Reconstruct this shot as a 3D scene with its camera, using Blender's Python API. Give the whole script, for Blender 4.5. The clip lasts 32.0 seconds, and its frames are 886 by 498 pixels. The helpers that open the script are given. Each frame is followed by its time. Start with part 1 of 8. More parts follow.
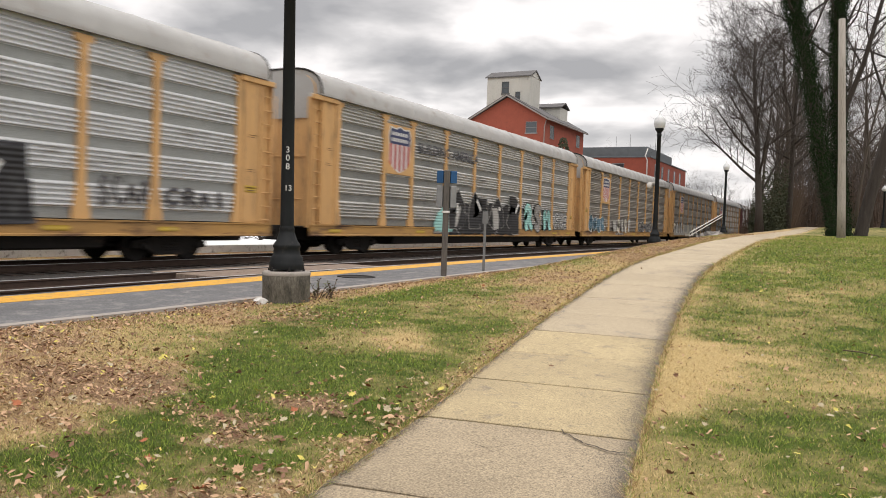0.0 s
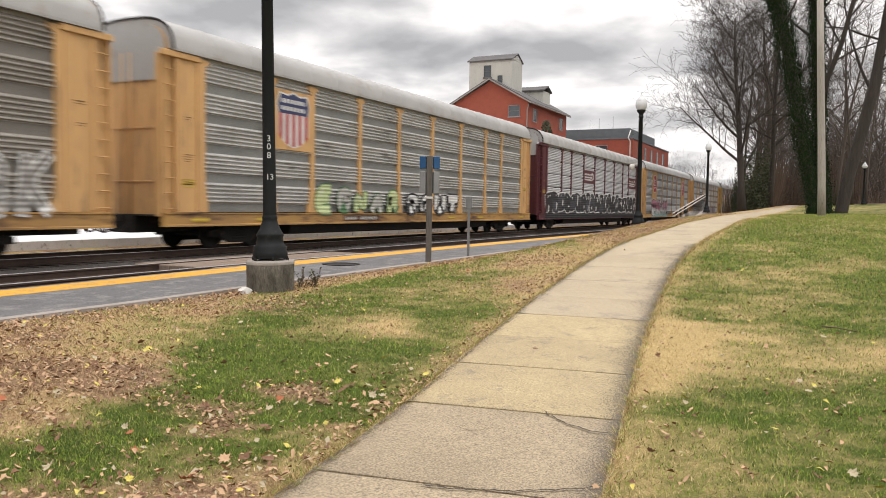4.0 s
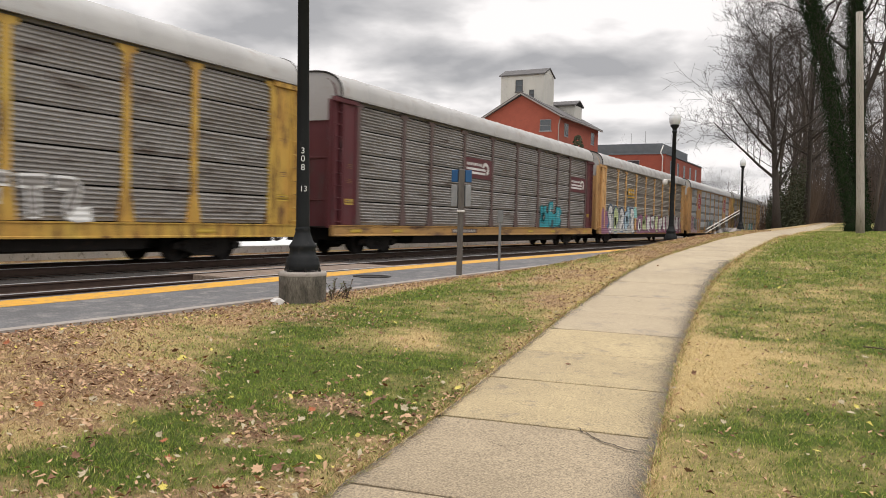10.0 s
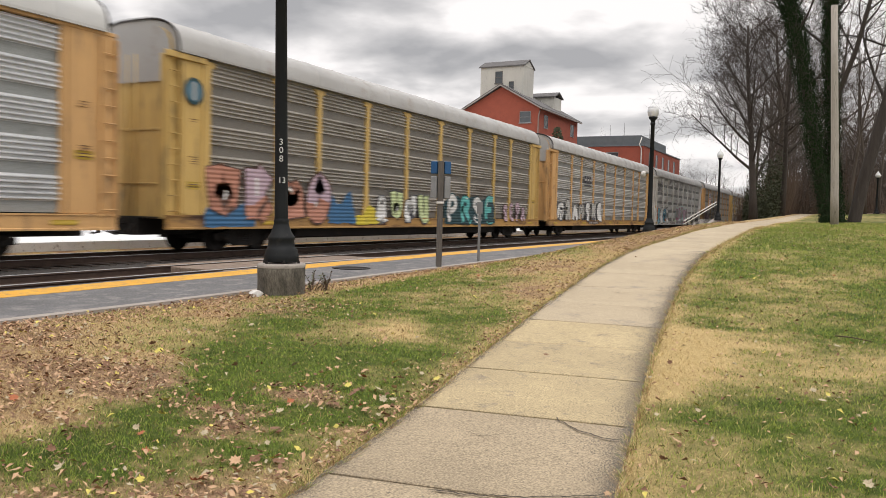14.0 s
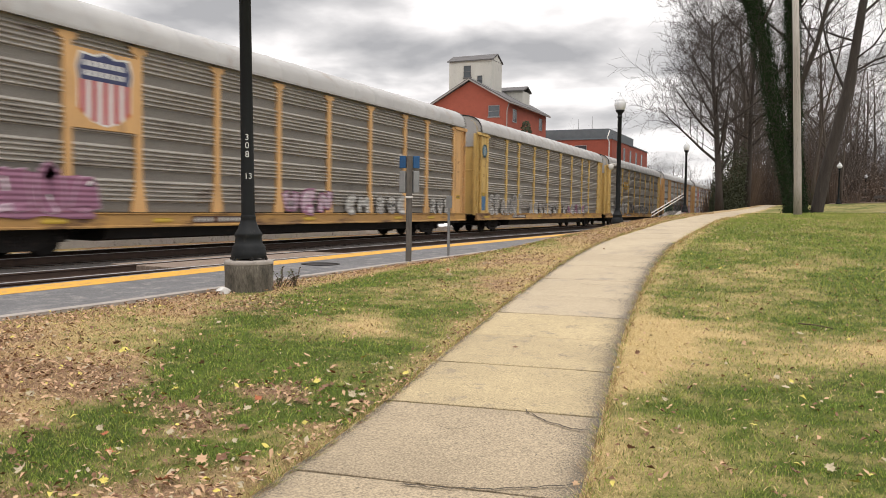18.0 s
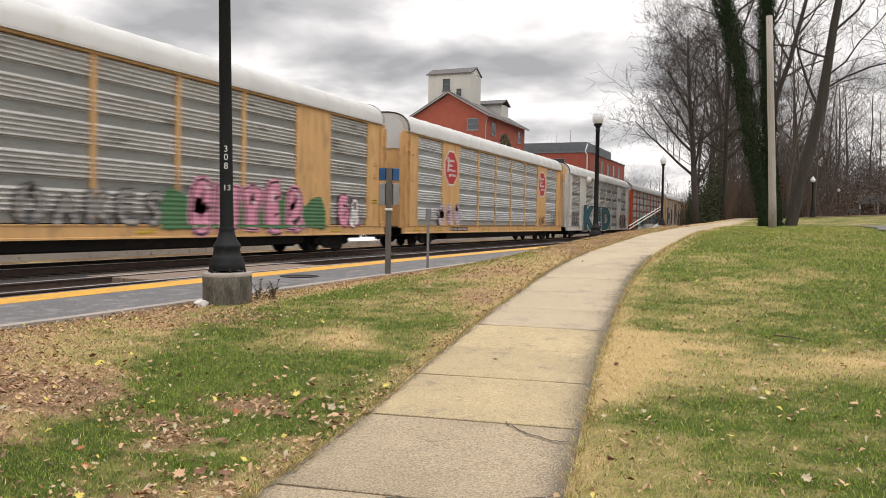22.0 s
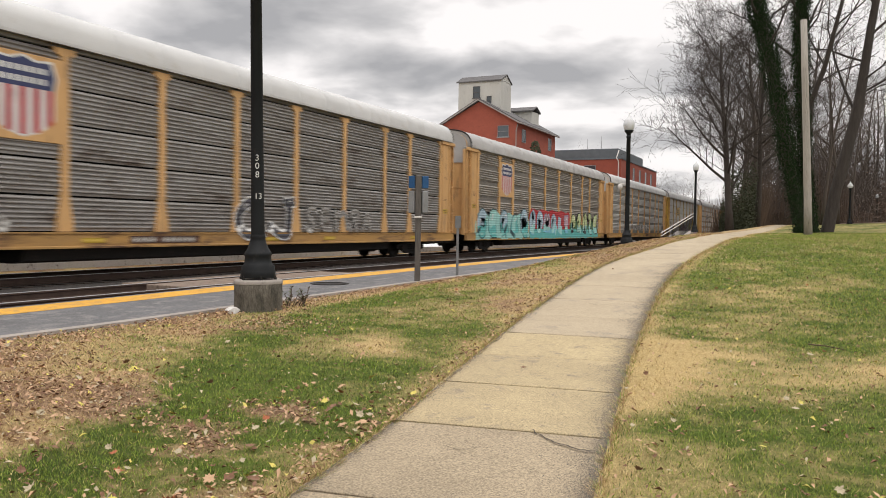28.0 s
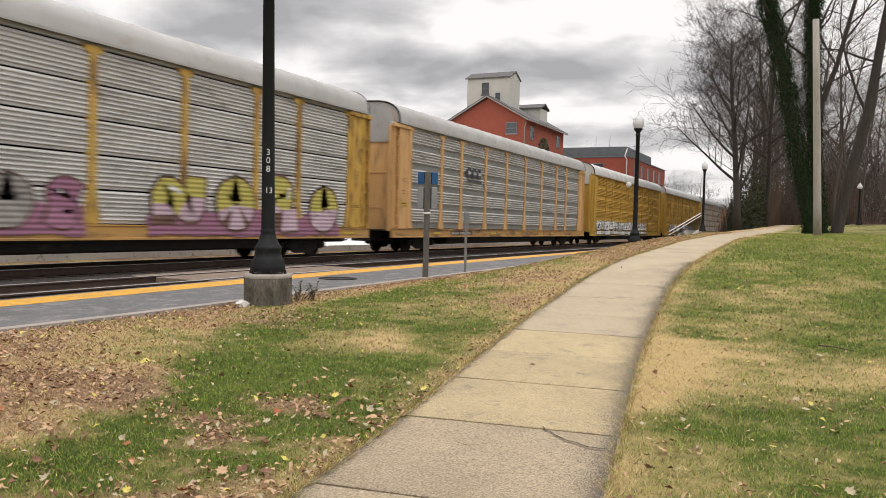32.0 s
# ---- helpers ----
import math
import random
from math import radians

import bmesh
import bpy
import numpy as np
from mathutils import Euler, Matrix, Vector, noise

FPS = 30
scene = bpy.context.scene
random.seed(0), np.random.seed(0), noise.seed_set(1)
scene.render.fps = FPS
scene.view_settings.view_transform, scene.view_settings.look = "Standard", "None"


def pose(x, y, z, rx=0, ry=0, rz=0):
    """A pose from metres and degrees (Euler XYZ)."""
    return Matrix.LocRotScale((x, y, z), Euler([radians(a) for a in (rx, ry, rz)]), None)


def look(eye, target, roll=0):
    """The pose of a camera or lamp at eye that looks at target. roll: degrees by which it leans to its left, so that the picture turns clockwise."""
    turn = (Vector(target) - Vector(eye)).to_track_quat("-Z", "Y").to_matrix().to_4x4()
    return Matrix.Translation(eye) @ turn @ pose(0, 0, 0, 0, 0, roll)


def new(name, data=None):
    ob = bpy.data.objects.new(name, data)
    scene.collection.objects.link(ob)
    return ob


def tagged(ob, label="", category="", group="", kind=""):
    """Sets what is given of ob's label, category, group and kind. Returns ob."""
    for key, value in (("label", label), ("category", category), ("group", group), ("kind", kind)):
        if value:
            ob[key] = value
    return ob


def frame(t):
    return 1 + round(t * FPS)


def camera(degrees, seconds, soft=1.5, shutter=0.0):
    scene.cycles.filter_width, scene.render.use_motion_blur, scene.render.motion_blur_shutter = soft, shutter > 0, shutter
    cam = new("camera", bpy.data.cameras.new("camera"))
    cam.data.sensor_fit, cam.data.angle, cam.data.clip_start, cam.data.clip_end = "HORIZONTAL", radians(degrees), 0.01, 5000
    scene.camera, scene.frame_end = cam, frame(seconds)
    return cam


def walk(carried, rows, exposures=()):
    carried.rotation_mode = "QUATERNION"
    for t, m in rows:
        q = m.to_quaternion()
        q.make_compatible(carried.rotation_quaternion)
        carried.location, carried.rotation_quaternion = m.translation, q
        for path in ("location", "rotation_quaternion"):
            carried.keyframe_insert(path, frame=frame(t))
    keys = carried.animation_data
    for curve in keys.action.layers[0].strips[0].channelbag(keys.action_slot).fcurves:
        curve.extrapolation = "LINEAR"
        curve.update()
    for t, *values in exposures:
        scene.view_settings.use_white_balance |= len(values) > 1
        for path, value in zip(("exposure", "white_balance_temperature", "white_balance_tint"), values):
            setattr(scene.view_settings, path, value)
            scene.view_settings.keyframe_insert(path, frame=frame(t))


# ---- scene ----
# ---------------------------------------------------------------- camera
cam = camera(59.3, 32.0, soft=0.8, shutter=0.28)
PATH = [
    (0, -0.045, 0.003, 1.497, 27.29, -1.96, -2.02),
    (0.5, -0.025, -0.001, 1.502, 26.98, -2.35, -1.30),
    (1, -0.012, -0.001, 1.501, 26.66, -2.36, -0.96),
    (1.5, -0.005, -0.004, 1.507, 26.35, -2.35, -0.77),
    (2, -0.005, -0.000, 1.504, 26.17, -2.35, -0.57),
    (2.5, -0.010, -0.006, 1.509, 26.20, -2.39, -0.49),
    (3, 0.004, -0.009, 1.504, 26.30, -2.47, -0.56),
    (3.5, 0.001, -0.014, 1.505, 26.18, -2.74, -0.81),
    (5.5, -0.006, -0.001, 1.503, 26.38, -3.58, -0.99),
    (6, 0.005, -0.004, 1.503, 26.63, -3.61, -0.94),
    (6.5, 0.005, 0.008, 1.498, 26.89, -3.63, -1.03),
    (7, -0.007, 0.004, 1.501, 26.91, -3.60, -1.36),
    (7.5, -0.011, 0.011, 1.501, 26.75, -3.34, -1.65),
    (8, -0.036, 0.021, 1.499, 26.82, -2.85, -1.83),
    (8.5, -0.036, -0.003, 1.495, 27.51, -2.30, -1.69),
    (9, -0.049, -0.000, 1.499, 28.16, -2.01, -1.46),
    (9.5, -0.050, -0.000, 1.498, 28.37, -2.01, -1.41),
    (10, -0.047, -0.003, 1.498, 28.38, -2.06, -1.47),
    (10.5, -0.052, -0.006, 1.494, 28.82, -2.06, -1.52),
    (11, -0.054, -0.012, 1.497, 29.44, -1.85, -1.28),
    (11.5, -0.038, -0.033, 1.507, 29.74, -1.69, -1.39),
    (12, -0.024, -0.041, 1.504, 29.40, -1.81, -1.79),
    (12.5, -0.038, -0.028, 1.495, 28.60, -2.22, -2.02),
    (13, -0.035, -0.015, 1.497, 27.73, -2.68, -1.69),
    (13.5, -0.026, -0.005, 1.499, 27.28, -2.80, -1.30),
    (14, -0.025, -0.012, 1.496, 26.92, -2.63, -1.42),
    (14.5, -0.033, -0.013, 1.493, 26.60, -2.50, -1.49),
    (16.5, 0.002, 0.015, 1.492, 26.10, -2.90, -0.81),
    (17, -0.008, 0.025, 1.489, 25.56, -3.02, -0.84),
    (17.5, -0.009, 0.019, 1.493, 25.06, -2.97, -0.77),
    (18, -0.007, 0.011, 1.487, 24.74, -2.97, -0.78),
    (18.5, -0.014, 0.010, 1.487, 24.64, -3.05, -0.64),
    (19, -0.006, 0.013, 1.491, 24.91, -3.03, -0.44),
    (19.5, -0.014, 0.012, 1.485, 25.23, -2.84, -0.33),
    (20, -0.016, 0.002, 1.488, 25.09, -2.64, -0.49),
    (20.5, -0.016, -0.009, 1.492, 24.44, -2.56, -0.50),
    (21, -0.010, -0.003, 1.488, 23.74, -2.62, -0.58),
    (21.5, -0.009, 0.004, 1.487, 23.26, -2.47, -0.72),
    (22, -0.013, -0.003, 1.487, 23.19, -2.04, -0.93),
    (22.5, -0.010, -0.010, 1.485, 23.23, -1.65, -0.92),
    (23, -0.001, 0.000, 1.486, 23.33, -1.61, -0.97),
    (23.5, -0.010, -0.002, 1.486, 23.50, -1.70, -1.21),
    (24, -0.008, -0.003, 1.483, 23.71, -1.71, -1.26),
    (24.5, 0.006, -0.005, 1.485, 23.96, -1.62, -1.08),
    (25, 0.009, -0.005, 1.488, 24.21, -1.58, -0.92),
    (25.5, 0.013, -0.007, 1.490, 24.59, -1.60, -0.81),
    (27.5, 0.011, 0.000, 1.499, 25.19, -1.30, -0.67),
    (28, 0.015, -0.008, 1.493, 25.43, -1.54, -0.82),
    (28.5, 0.007, 0.002, 1.493, 25.79, -1.98, -0.91),
    (29, 0.001, -0.009, 1.493, 25.97, -2.14, -0.93),
    (29.5, -0.005, -0.014, 1.492, 25.78, -2.15, -1.12),
    (30, -0.012, -0.016, 1.486, 25.46, -1.99, -1.43),
    (30.5, -0.023, -0.017, 1.480, 25.14, -1.67, -1.66),
    (31, -0.019, -0.026, 1.485, 25.12, -1.51, -1.70),
    (31.5, -0.013, -0.041, 1.486, 25.40, -1.60, -1.56),
    (32, -0.014, -0.043, 1.494, 25.93, -1.83, -1.50),]
walk(cam, [(t, pose(x, y, z, 90 + pitch, roll, yaw)) for t, x, y, z, yaw, pitch, roll in PATH],
     exposures=[(t, e, 6720, 13.0) for t, e in ((0.0, -0.12), (2.0, -0.07), (3.0, -0.02), (8.0, -0.02), (9.2, -0.14), (14.5, -0.14), (17.0, -0.12), (18.0, -0.02), (21.4, -0.03), (23.0, -0.16), (32.0, -0.16))])

# ---------------------------------------------------------------- world and sun: a bright overcast
SKY_STRENGTH, SUN_STRENGTH = 1.0, 0.9
SUN_EL, SUN_AZ = radians(38), radians(150)


def make_world():
    w = bpy.data.worlds.new("overcast_sky")
    w.use_nodes = True
    scene.world = w
    nt = w.node_tree
    nt.nodes.clear()
    N, K = nt.nodes.new, nt.links.new
    out, bg = N("ShaderNodeOutputWorld"), N("ShaderNodeBackground")
    sky = N("ShaderNodeTexSky")
    sky.sky_type, sky.sun_disc = "NISHITA", False
    sky.sun_elevation, sky.sun_rotation = SUN_EL, SUN_AZ
    tc, sep = N("ShaderNodeTexCoord"), N("ShaderNodeSeparateXYZ")
    K(tc.outputs["Generated"], sep.inputs[0])
    # cloud deck: the direction is met with a flat layer overhead
    zz = N("ShaderNodeMath"); zz.operation = "MAXIMUM"; zz.inputs[1].default_value = 0.0
    K(sep.outputs["Z"], zz.inputs[0])
    za = N("ShaderNodeMath"); za.operation = "ADD"; za.inputs[1].default_value = 0.20
    K(zz.outputs[0], za.inputs[0])
    dv = N("ShaderNodeVectorMath"); dv.operation = "DIVIDE"
    cz = N("ShaderNodeCombineXYZ")
    for i in range(3):
        K(za.outputs[0], cz.inputs[i])
    K(tc.outputs["Generated"], dv.inputs[0]); K(cz.outputs[0], dv.inputs[1])
    mp = N("ShaderNodeMapping")
    mp.inputs["Location"].default_value = CLOUD_SHIFT
    mp.inputs["Rotation"].default_value = (0, 0, radians(CLOUD_TURN))
    mp.inputs["Scale"].default_value = (1.0, 1.0, 0.0)
    K(dv.outputs[0], mp.inputs["Vector"])
    n1 = N("ShaderNodeTexNoise"); n1.inputs["Scale"].default_value = 2.1
    n1.inputs["Detail"].default_value = 6; n1.inputs["Roughness"].default_value = 0.46; n1.inputs["Distortion"].default_value = 0.15
    K(mp.outputs[0], n1.inputs["Vector"])
    ramp = N("ShaderNodeValToRGB")
    e = ramp.color_ramp.elements
    e[0].position, e[0].color = 0.45, (1.16, 1.16, 1.16, 1)
    e[1].position, e[1].color = 0.66, (0.48, 0.495, 0.515, 1)
    m = e.new(0.54); m.color = (0.78, 0.79, 0.80, 1)
    K(n1.outputs["Fac"], ramp.inputs[0])
    # an overcast sky is brighter overhead than at the horizon
    lum = N("ShaderNodeMapRange")
    for i, v in enumerate((0.30, 1.0, 1.0, ZENITH)):
        lum.inputs[1 + i].default_value = v
    K(sep.outputs["Z"], lum.inputs[0])
    mul = N("ShaderNodeVectorMath"); mul.operation = "SCALE"
    K(ramp.outputs[0], mul.inputs[0]); K(lum.outputs[0], mul.inputs["Scale"])
    sk = N("ShaderNodeVectorMath"); sk.operation = "SCALE"; sk.inputs["Scale"].default_value = 0.05
    K(sky.outputs[0], sk.inputs[0])
    mix = N("ShaderNodeMix"); mix.data_type = "RGBA"; mix.inputs[0].default_value = 0.94
    K(sk.outputs[0], mix.inputs[6]); K(mul.outputs[0], mix.inputs[7])
    K(mix.outputs[2], bg.inputs[0])
    bg.inputs[1].default_value = SKY_STRENGTH
    K(bg.outputs[0], out.inputs[0])
    sun = bpy.data.lights.new("sun", "SUN")
    sun.energy, sun.angle, sun.color = SUN_STRENGTH, radians(25), (1.0, 0.96, 0.9)
    so = new("sun", sun)
    so.matrix_world = look((0, 0, 60), (-30 * math.cos(0.9), 30 * math.sin(0.9) * 0.6, 20))


CLOUD_SHIFT, CLOUD_TURN, ZENITH = (18.3905, 14.3653, 0.0), 339.825, 3.0
make_world()


# ---------------------------------------------------------------- mesh tools
class MB:
    """Collects vertices and faces for one mesh."""

    def __init__(self):
        self.v, self.f, self.m, self.s = [], [], [], []

    def add(self, verts, faces, mat=0, smooth=False):
        o = len(self.v)
        self.v.extend(verts)
        for f in faces:
            self.f.append(tuple(i + o for i in f))
            self.m.append(mat)
            self.s.append(smooth)
        return self

    def box(self, x0, x1, y0, y1, z0, z1, c=0.0, mat=0):
        if c <= 0:
            v = [(x, y, z) for x in (x0, x1) for y in (y0, y1) for z in (z0, z1)]
            return self.add(v, [(0, 1, 3, 2), (4, 6, 7, 5), (0, 4, 5, 1), (2, 3, 7, 6), (0, 2, 6, 4), (1, 5, 7, 3)], mat)
        mid, half = ((x0 + x1) / 2, (y0 + y1) / 2, (z0 + z1) / 2), ((x1 - x0) / 2, (y1 - y0) / 2, (z1 - z0) / 2)
        c = min(c, min(half) * 0.8)
        v, ix = [], {}
        for sx in (-1, 1):
            for sy in (-1, 1):
                for sz in (-1, 1):
                    for a in range(3):
                        s = (sx, sy, sz)
                        ix[s, a] = len(v)
                        v.append(tuple(mid[i] + s[i] * (half[i] - (0 if i == a else c)) for i in range(3)))
        f = []
        for a in range(3):
            b, d = (a + 1) % 3, (a + 2) % 3
            for s in (-1, 1):
                q = []
                for sb, sd in ((-1, -1), (1, -1), (1, 1), (-1, 1)):
                    t = [0, 0, 0]; t[a], t[b], t[d] = s, sb, sd
                    q.append(ix[tuple(t), a])
                f.append(tuple(q if s > 0 else q[::-1]))
            for sa in (-1, 1):
                for sb in (-1, 1):
                    q = []
                    for sd, ax in ((-1, a), (1, a), (1, b), (-1, b)):
                        t = [0, 0, 0]; t[a], t[b], t[d] = sa, sb, sd
                        q.append(ix[tuple(t), ax])
                    f.append(tuple(q))
        for sx in (-1, 1):
            for sy in (-1, 1):
                for sz in (-1, 1):
                    f.append(tuple(ix[(sx, sy, sz), a] for a in range(3)))
        return self.add(v, f, mat)

    def prism(self, poly, a0, a1, axis="y", mat=0, smooth=False):
        """poly: points of a cross-section; swept from a0 to a1 along an axis. x: (y, z), y: (x, z), z: (x, y)."""
        put = {"x": lambda p, a: (a, p[0], p[1]), "y": lambda p, a: (p[0], a, p[1]), "z": lambda p, a: (p[0], p[1], a)}[axis]
        n = len(poly)
        v = [put(p, a0) for p in poly] + [put(p, a1) for p in poly]
        f = [(i, (i + 1) % n, n + (i + 1) % n, n + i) for i in range(n)]
        self.add(v, f, mat, smooth)
        return self.add(v, [tuple(range(n))[::-1], tuple(range(n, 2 * n))], mat)

    def strip(self, prof, a0, a1, axis="y", mat=0, smooth=False):
        put = {"x": lambda p, a: (a, p[0], p[1]), "y": lambda p, a: (p[0], a, p[1])}[axis]
        n = len(prof)
        v = [put(p, a0) for p in prof] + [put(p, a1) for p in prof]
        return self.add(v, [(i, i + 1, n + i + 1, n + i) for i in range(n - 1)], mat, smooth)

    def lathe(self, prof, n=20, at=(0, 0, 0), mat=0, smooth=True, axis="z"):
        v = []
        for r, z in prof:
            for i in range(n):
                a = 2 * math.pi * i / n
                p = (r * math.cos(a), r * math.sin(a), z)
                if axis == "x":
                    p = (p[2], p[0], p[1])
                if axis == "y":
                    p = (p[1], p[2], p[0])
                v.append((at[0] + p[0], at[1] + p[1], at[2] + p[2]))
        k = len(prof)
        f = [(j * n + i, j * n + (i + 1) % n, (j + 1) * n + (i + 1) % n, (j + 1) * n + i) for j in range(k - 1) for i in range(n)]
        self.add(v, f, mat, smooth)
        return self.add(v, [tuple(range(n))[::-1], tuple(range((k - 1) * n, k * n))], mat)

    def tube(self, pts, radii, n=8, mat=0, cap=True):
        pts = [Vector(p) for p in pts]
        if isinstance(radii, (int, float)):
            radii = [radii] * len(pts)
        v, side = [], None
        for i, p in enumerate(pts):
            d = (pts[min(i + 1, len(pts) - 1)] - pts[max(i - 1, 0)])
            d = d.normalized() if d.length > 1e-9 else Vector((0, 0, 1))
            if side is None:
                side = d.orthogonal().normalized()
            side = (side - d * side.dot(d)).normalized()
            up = d.cross(side)
            for j in range(n):
                a = 2 * math.pi * j / n
                v.append(tuple(p + (side * math.cos(a) + up * math.sin(a)) * radii[i]))
        k = len(pts)
        f = [(j * n + i, j * n + (i + 1) % n, (j + 1) * n + (i + 1) % n, (j + 1) * n + i) for j in range(k - 1) for i in range(n)]
        self.add(v, f, mat, n > 4)
        if cap:
            self.add([], [])
            o = len(self.v) - len(v)
            self.f.extend([tuple(range(o, o + n))[::-1], tuple(range(o + (k - 1) * n, o + k * n))])
            self.m.extend([mat, mat]); self.s.extend([False, False])
        return self

    def mesh(self, name="mesh"):
        me = bpy.data.meshes.new(name)
        me.from_pydata(self.v, [], self.f)
        me.polygons.foreach_set("material_index", self.m)
        me.polygons.foreach_set("use_smooth", self.s)
        me.update()
        return me


def part(name, mesh, material, parent=None, label="", m=None):
    """Links a mesh as one object, under a thing or a part."""
    if isinstance(mesh, MB):
        mesh = mesh.mesh(name)
    ob = new(name, mesh)
    if not mesh.materials:
        for k in (material if isinstance(material, (list, tuple)) else [material]):
            mesh.materials.append(k)
    if parent is not None:
        ob.parent = parent
    if m is not None:
        ob.matrix_basis = m
    if label:
        tagged(ob, label)
    return ob


def thing(name, label, category, group="", m=None, kind=""):
    ob = new(name)
    ob.empty_display_size = 0.2
    tagged(ob, label, category, group, kind)
    if m is not None:
        ob.matrix_basis = m
    return ob


def quick_mesh(name, verts, faces, material, attrs=None):
    """A large mesh of triangles or quads from numpy arrays."""
    me = bpy.data.meshes.new(name)
    nv, nf, k = len(verts), len(faces), faces.shape[1]
    me.vertices.add(nv)
    me.vertices.foreach_set("co", np.ascontiguousarray(verts, dtype=np.float32).ravel())
    me.loops.add(nf * k)
    me.loops.foreach_set("vertex_index", np.ascontiguousarray(faces, dtype=np.int32).ravel())
    me.polygons.add(nf)
    me.polygons.foreach_set("loop_start", np.arange(0, nf * k, k, dtype=np.int32))
    for key, values in (attrs or {}).items():
        at = me.attributes.new(key, "FLOAT", "POINT")
        at.data.foreach_set("value", np.ascontiguousarray(values, dtype=np.float32))
    me.update()
    me.validate()
    me.materials.append(material)
    return me


# ---------------------------------------------------------------- materials
def mat(name, c1, c2=None, scale=3.0, rough=0.7, metal=0.0, bump=0.15, bscale=40.0, c3=None, c3_amount=0.35, stretch=(1, 1, 1),
        spots=6.0, rvar=0.12, spec=0.4, dist=0.01, grain=0.13):
    """A surface with a broad mottling (c1 to c2), patches of dirt or wear (c3) and a fine grain with relief."""
    c2 = c2 or tuple(x * 0.75 for x in c1)
    m = bpy.data.materials.new(name)
    m.use_nodes = True
    nt = m.node_tree
    N, K = nt.nodes.new, nt.links.new
    p = nt.nodes["Principled BSDF"]
    tc, oi = N("ShaderNodeTexCoord"), N("ShaderNodeObjectInfo")
    mp = N("ShaderNodeMapping"); mp.inputs["Scale"].default_value = stretch
    K(tc.outputs["Object"], mp.inputs[0])
    w = N("ShaderNodeMath"); w.operation = "MULTIPLY"; w.inputs[1].default_value = 37.0
    K(oi.outputs["Random"], w.inputs[0])

    def noise_of(sc, det, ro=0.6):
        n = N("ShaderNodeTexNoise"); n.noise_dimensions = "4D"
        n.inputs["Scale"].default_value, n.inputs["Detail"].default_value, n.inputs["Roughness"].default_value = sc, det, ro
        K(mp.outputs[0], n.inputs["Vector"]); K(w.outputs[0], n.inputs["W"])
        return n

    def blend(fac, a, b):
        x = N("ShaderNodeMix"); x.data_type = "RGBA"
        K(fac, x.inputs[0])
        for s, i in ((a, 6), (b, 7)):
            if isinstance(s, tuple):
                x.inputs[i].default_value = (*s, 1)
            else:
                K(s, x.inputs[i])
        return x.outputs[2]

    def ramped(src, lo, hi):
        r = N("ShaderNodeMapRange"); r.inputs[1].default_value, r.inputs[2].default_value = lo, hi
        K(src, r.inputs[0])
        return r.outputs[0]

    big, fine = noise_of(scale, 5), noise_of(bscale, 4)
    col = blend(ramped(big.outputs["Fac"], 0.3, 0.7), c1, c2)
    if c3:
        sp = noise_of(spots, 7, 0.68)
        cut = 0.68 - 0.36 * c3_amount
        col = blend(ramped(sp.outputs["Fac"], cut, cut + 0.14), col, c3)
    g = blend(ramped(fine.outputs["Fac"], 0.25, 0.75), tuple(1 - grain for _ in c1), tuple(1 + grain * 0.8 for _ in c1))
    mul = N("ShaderNodeMix"); mul.data_type = "RGBA"; mul.blend_type = "MULTIPLY"; mul.inputs[0].default_value = 1.0
    K(col, mul.inputs[6]); K(g, mul.inputs[7])
    K(mul.outputs[2], p.inputs["Base Color"])
    rr = N("ShaderNodeMapRange"); rr.inputs[3].default_value, rr.inputs[4].default_value = rough - rvar, min(1.0, rough + rvar)
    K(fine.outputs["Fac"], rr.inputs[0]); K(rr.outputs[0], p.inputs["Roughness"])
    p.inputs["Metallic"].default_value = metal
    p.inputs["Specular IOR Level"].default_value = spec
    if bump:
        b = N("ShaderNodeBump"); b.inputs["Strength"].default_value, b.inputs["Distance"].default_value = bump, dist
        K(fine.outputs["Fac"], b.inputs["Height"]); K(b.outputs[0], p.inputs["Normal"])
    return m


def paint_mat(name, c, rough=0.55):
    """Weathered paint on steel with faint vertical streaks of dirt."""
    dirt = tuple(x * 0.35 + 0.03 for x in c)
    return mat(name, c, tuple(x * 0.82 for x in c), 1.3, rough, 0.0, 0.06, 60, dirt, 0.42, (2.2, 2.2, 0.35), 2.4)


YELLOW = paint_mat("yellow_paint", (0.61, 0.362, 0.152))
PALE_YELLOW = paint_mat("pale_yellow_paint", (0.57, 0.385, 0.13))
GOLD = paint_mat("gold_paint", (0.50, 0.30, 0.05))
RUSTY_YELLOW = mat("rusty_yellow_paint", (0.52, 0.36, 0.07), (0.45, 0.24, 0.05), 1.2, 0.6, 0, 0.1, 50, (0.11, 0.05, 0.02), 0.55, (2, 2, 0.5), 2.2)
SILL_RUST = mat("rusty_sill_paint", (0.47, 0.265, 0.075), (0.28, 0.165, 0.07), 0.7, 0.7, 0, 0.1, 50, (0.085, 0.045, 0.03), 0.50, (1, 0.45, 2), 1.3)
MAROON = paint_mat("maroon_paint", (0.10, 0.022, 0.028))
WHITE = mat("dirty_white_paint", (0.57, 0.56, 0.53), (0.46, 0.44, 0.405), 1.0, 0.55, 0, 0.06, 60, (0.30, 0.24, 0.18), 0.4, (2, 2, 0.4), 2.5)
ORANGE = paint_mat("orange_paint", (0.52, 0.085, 0.018))
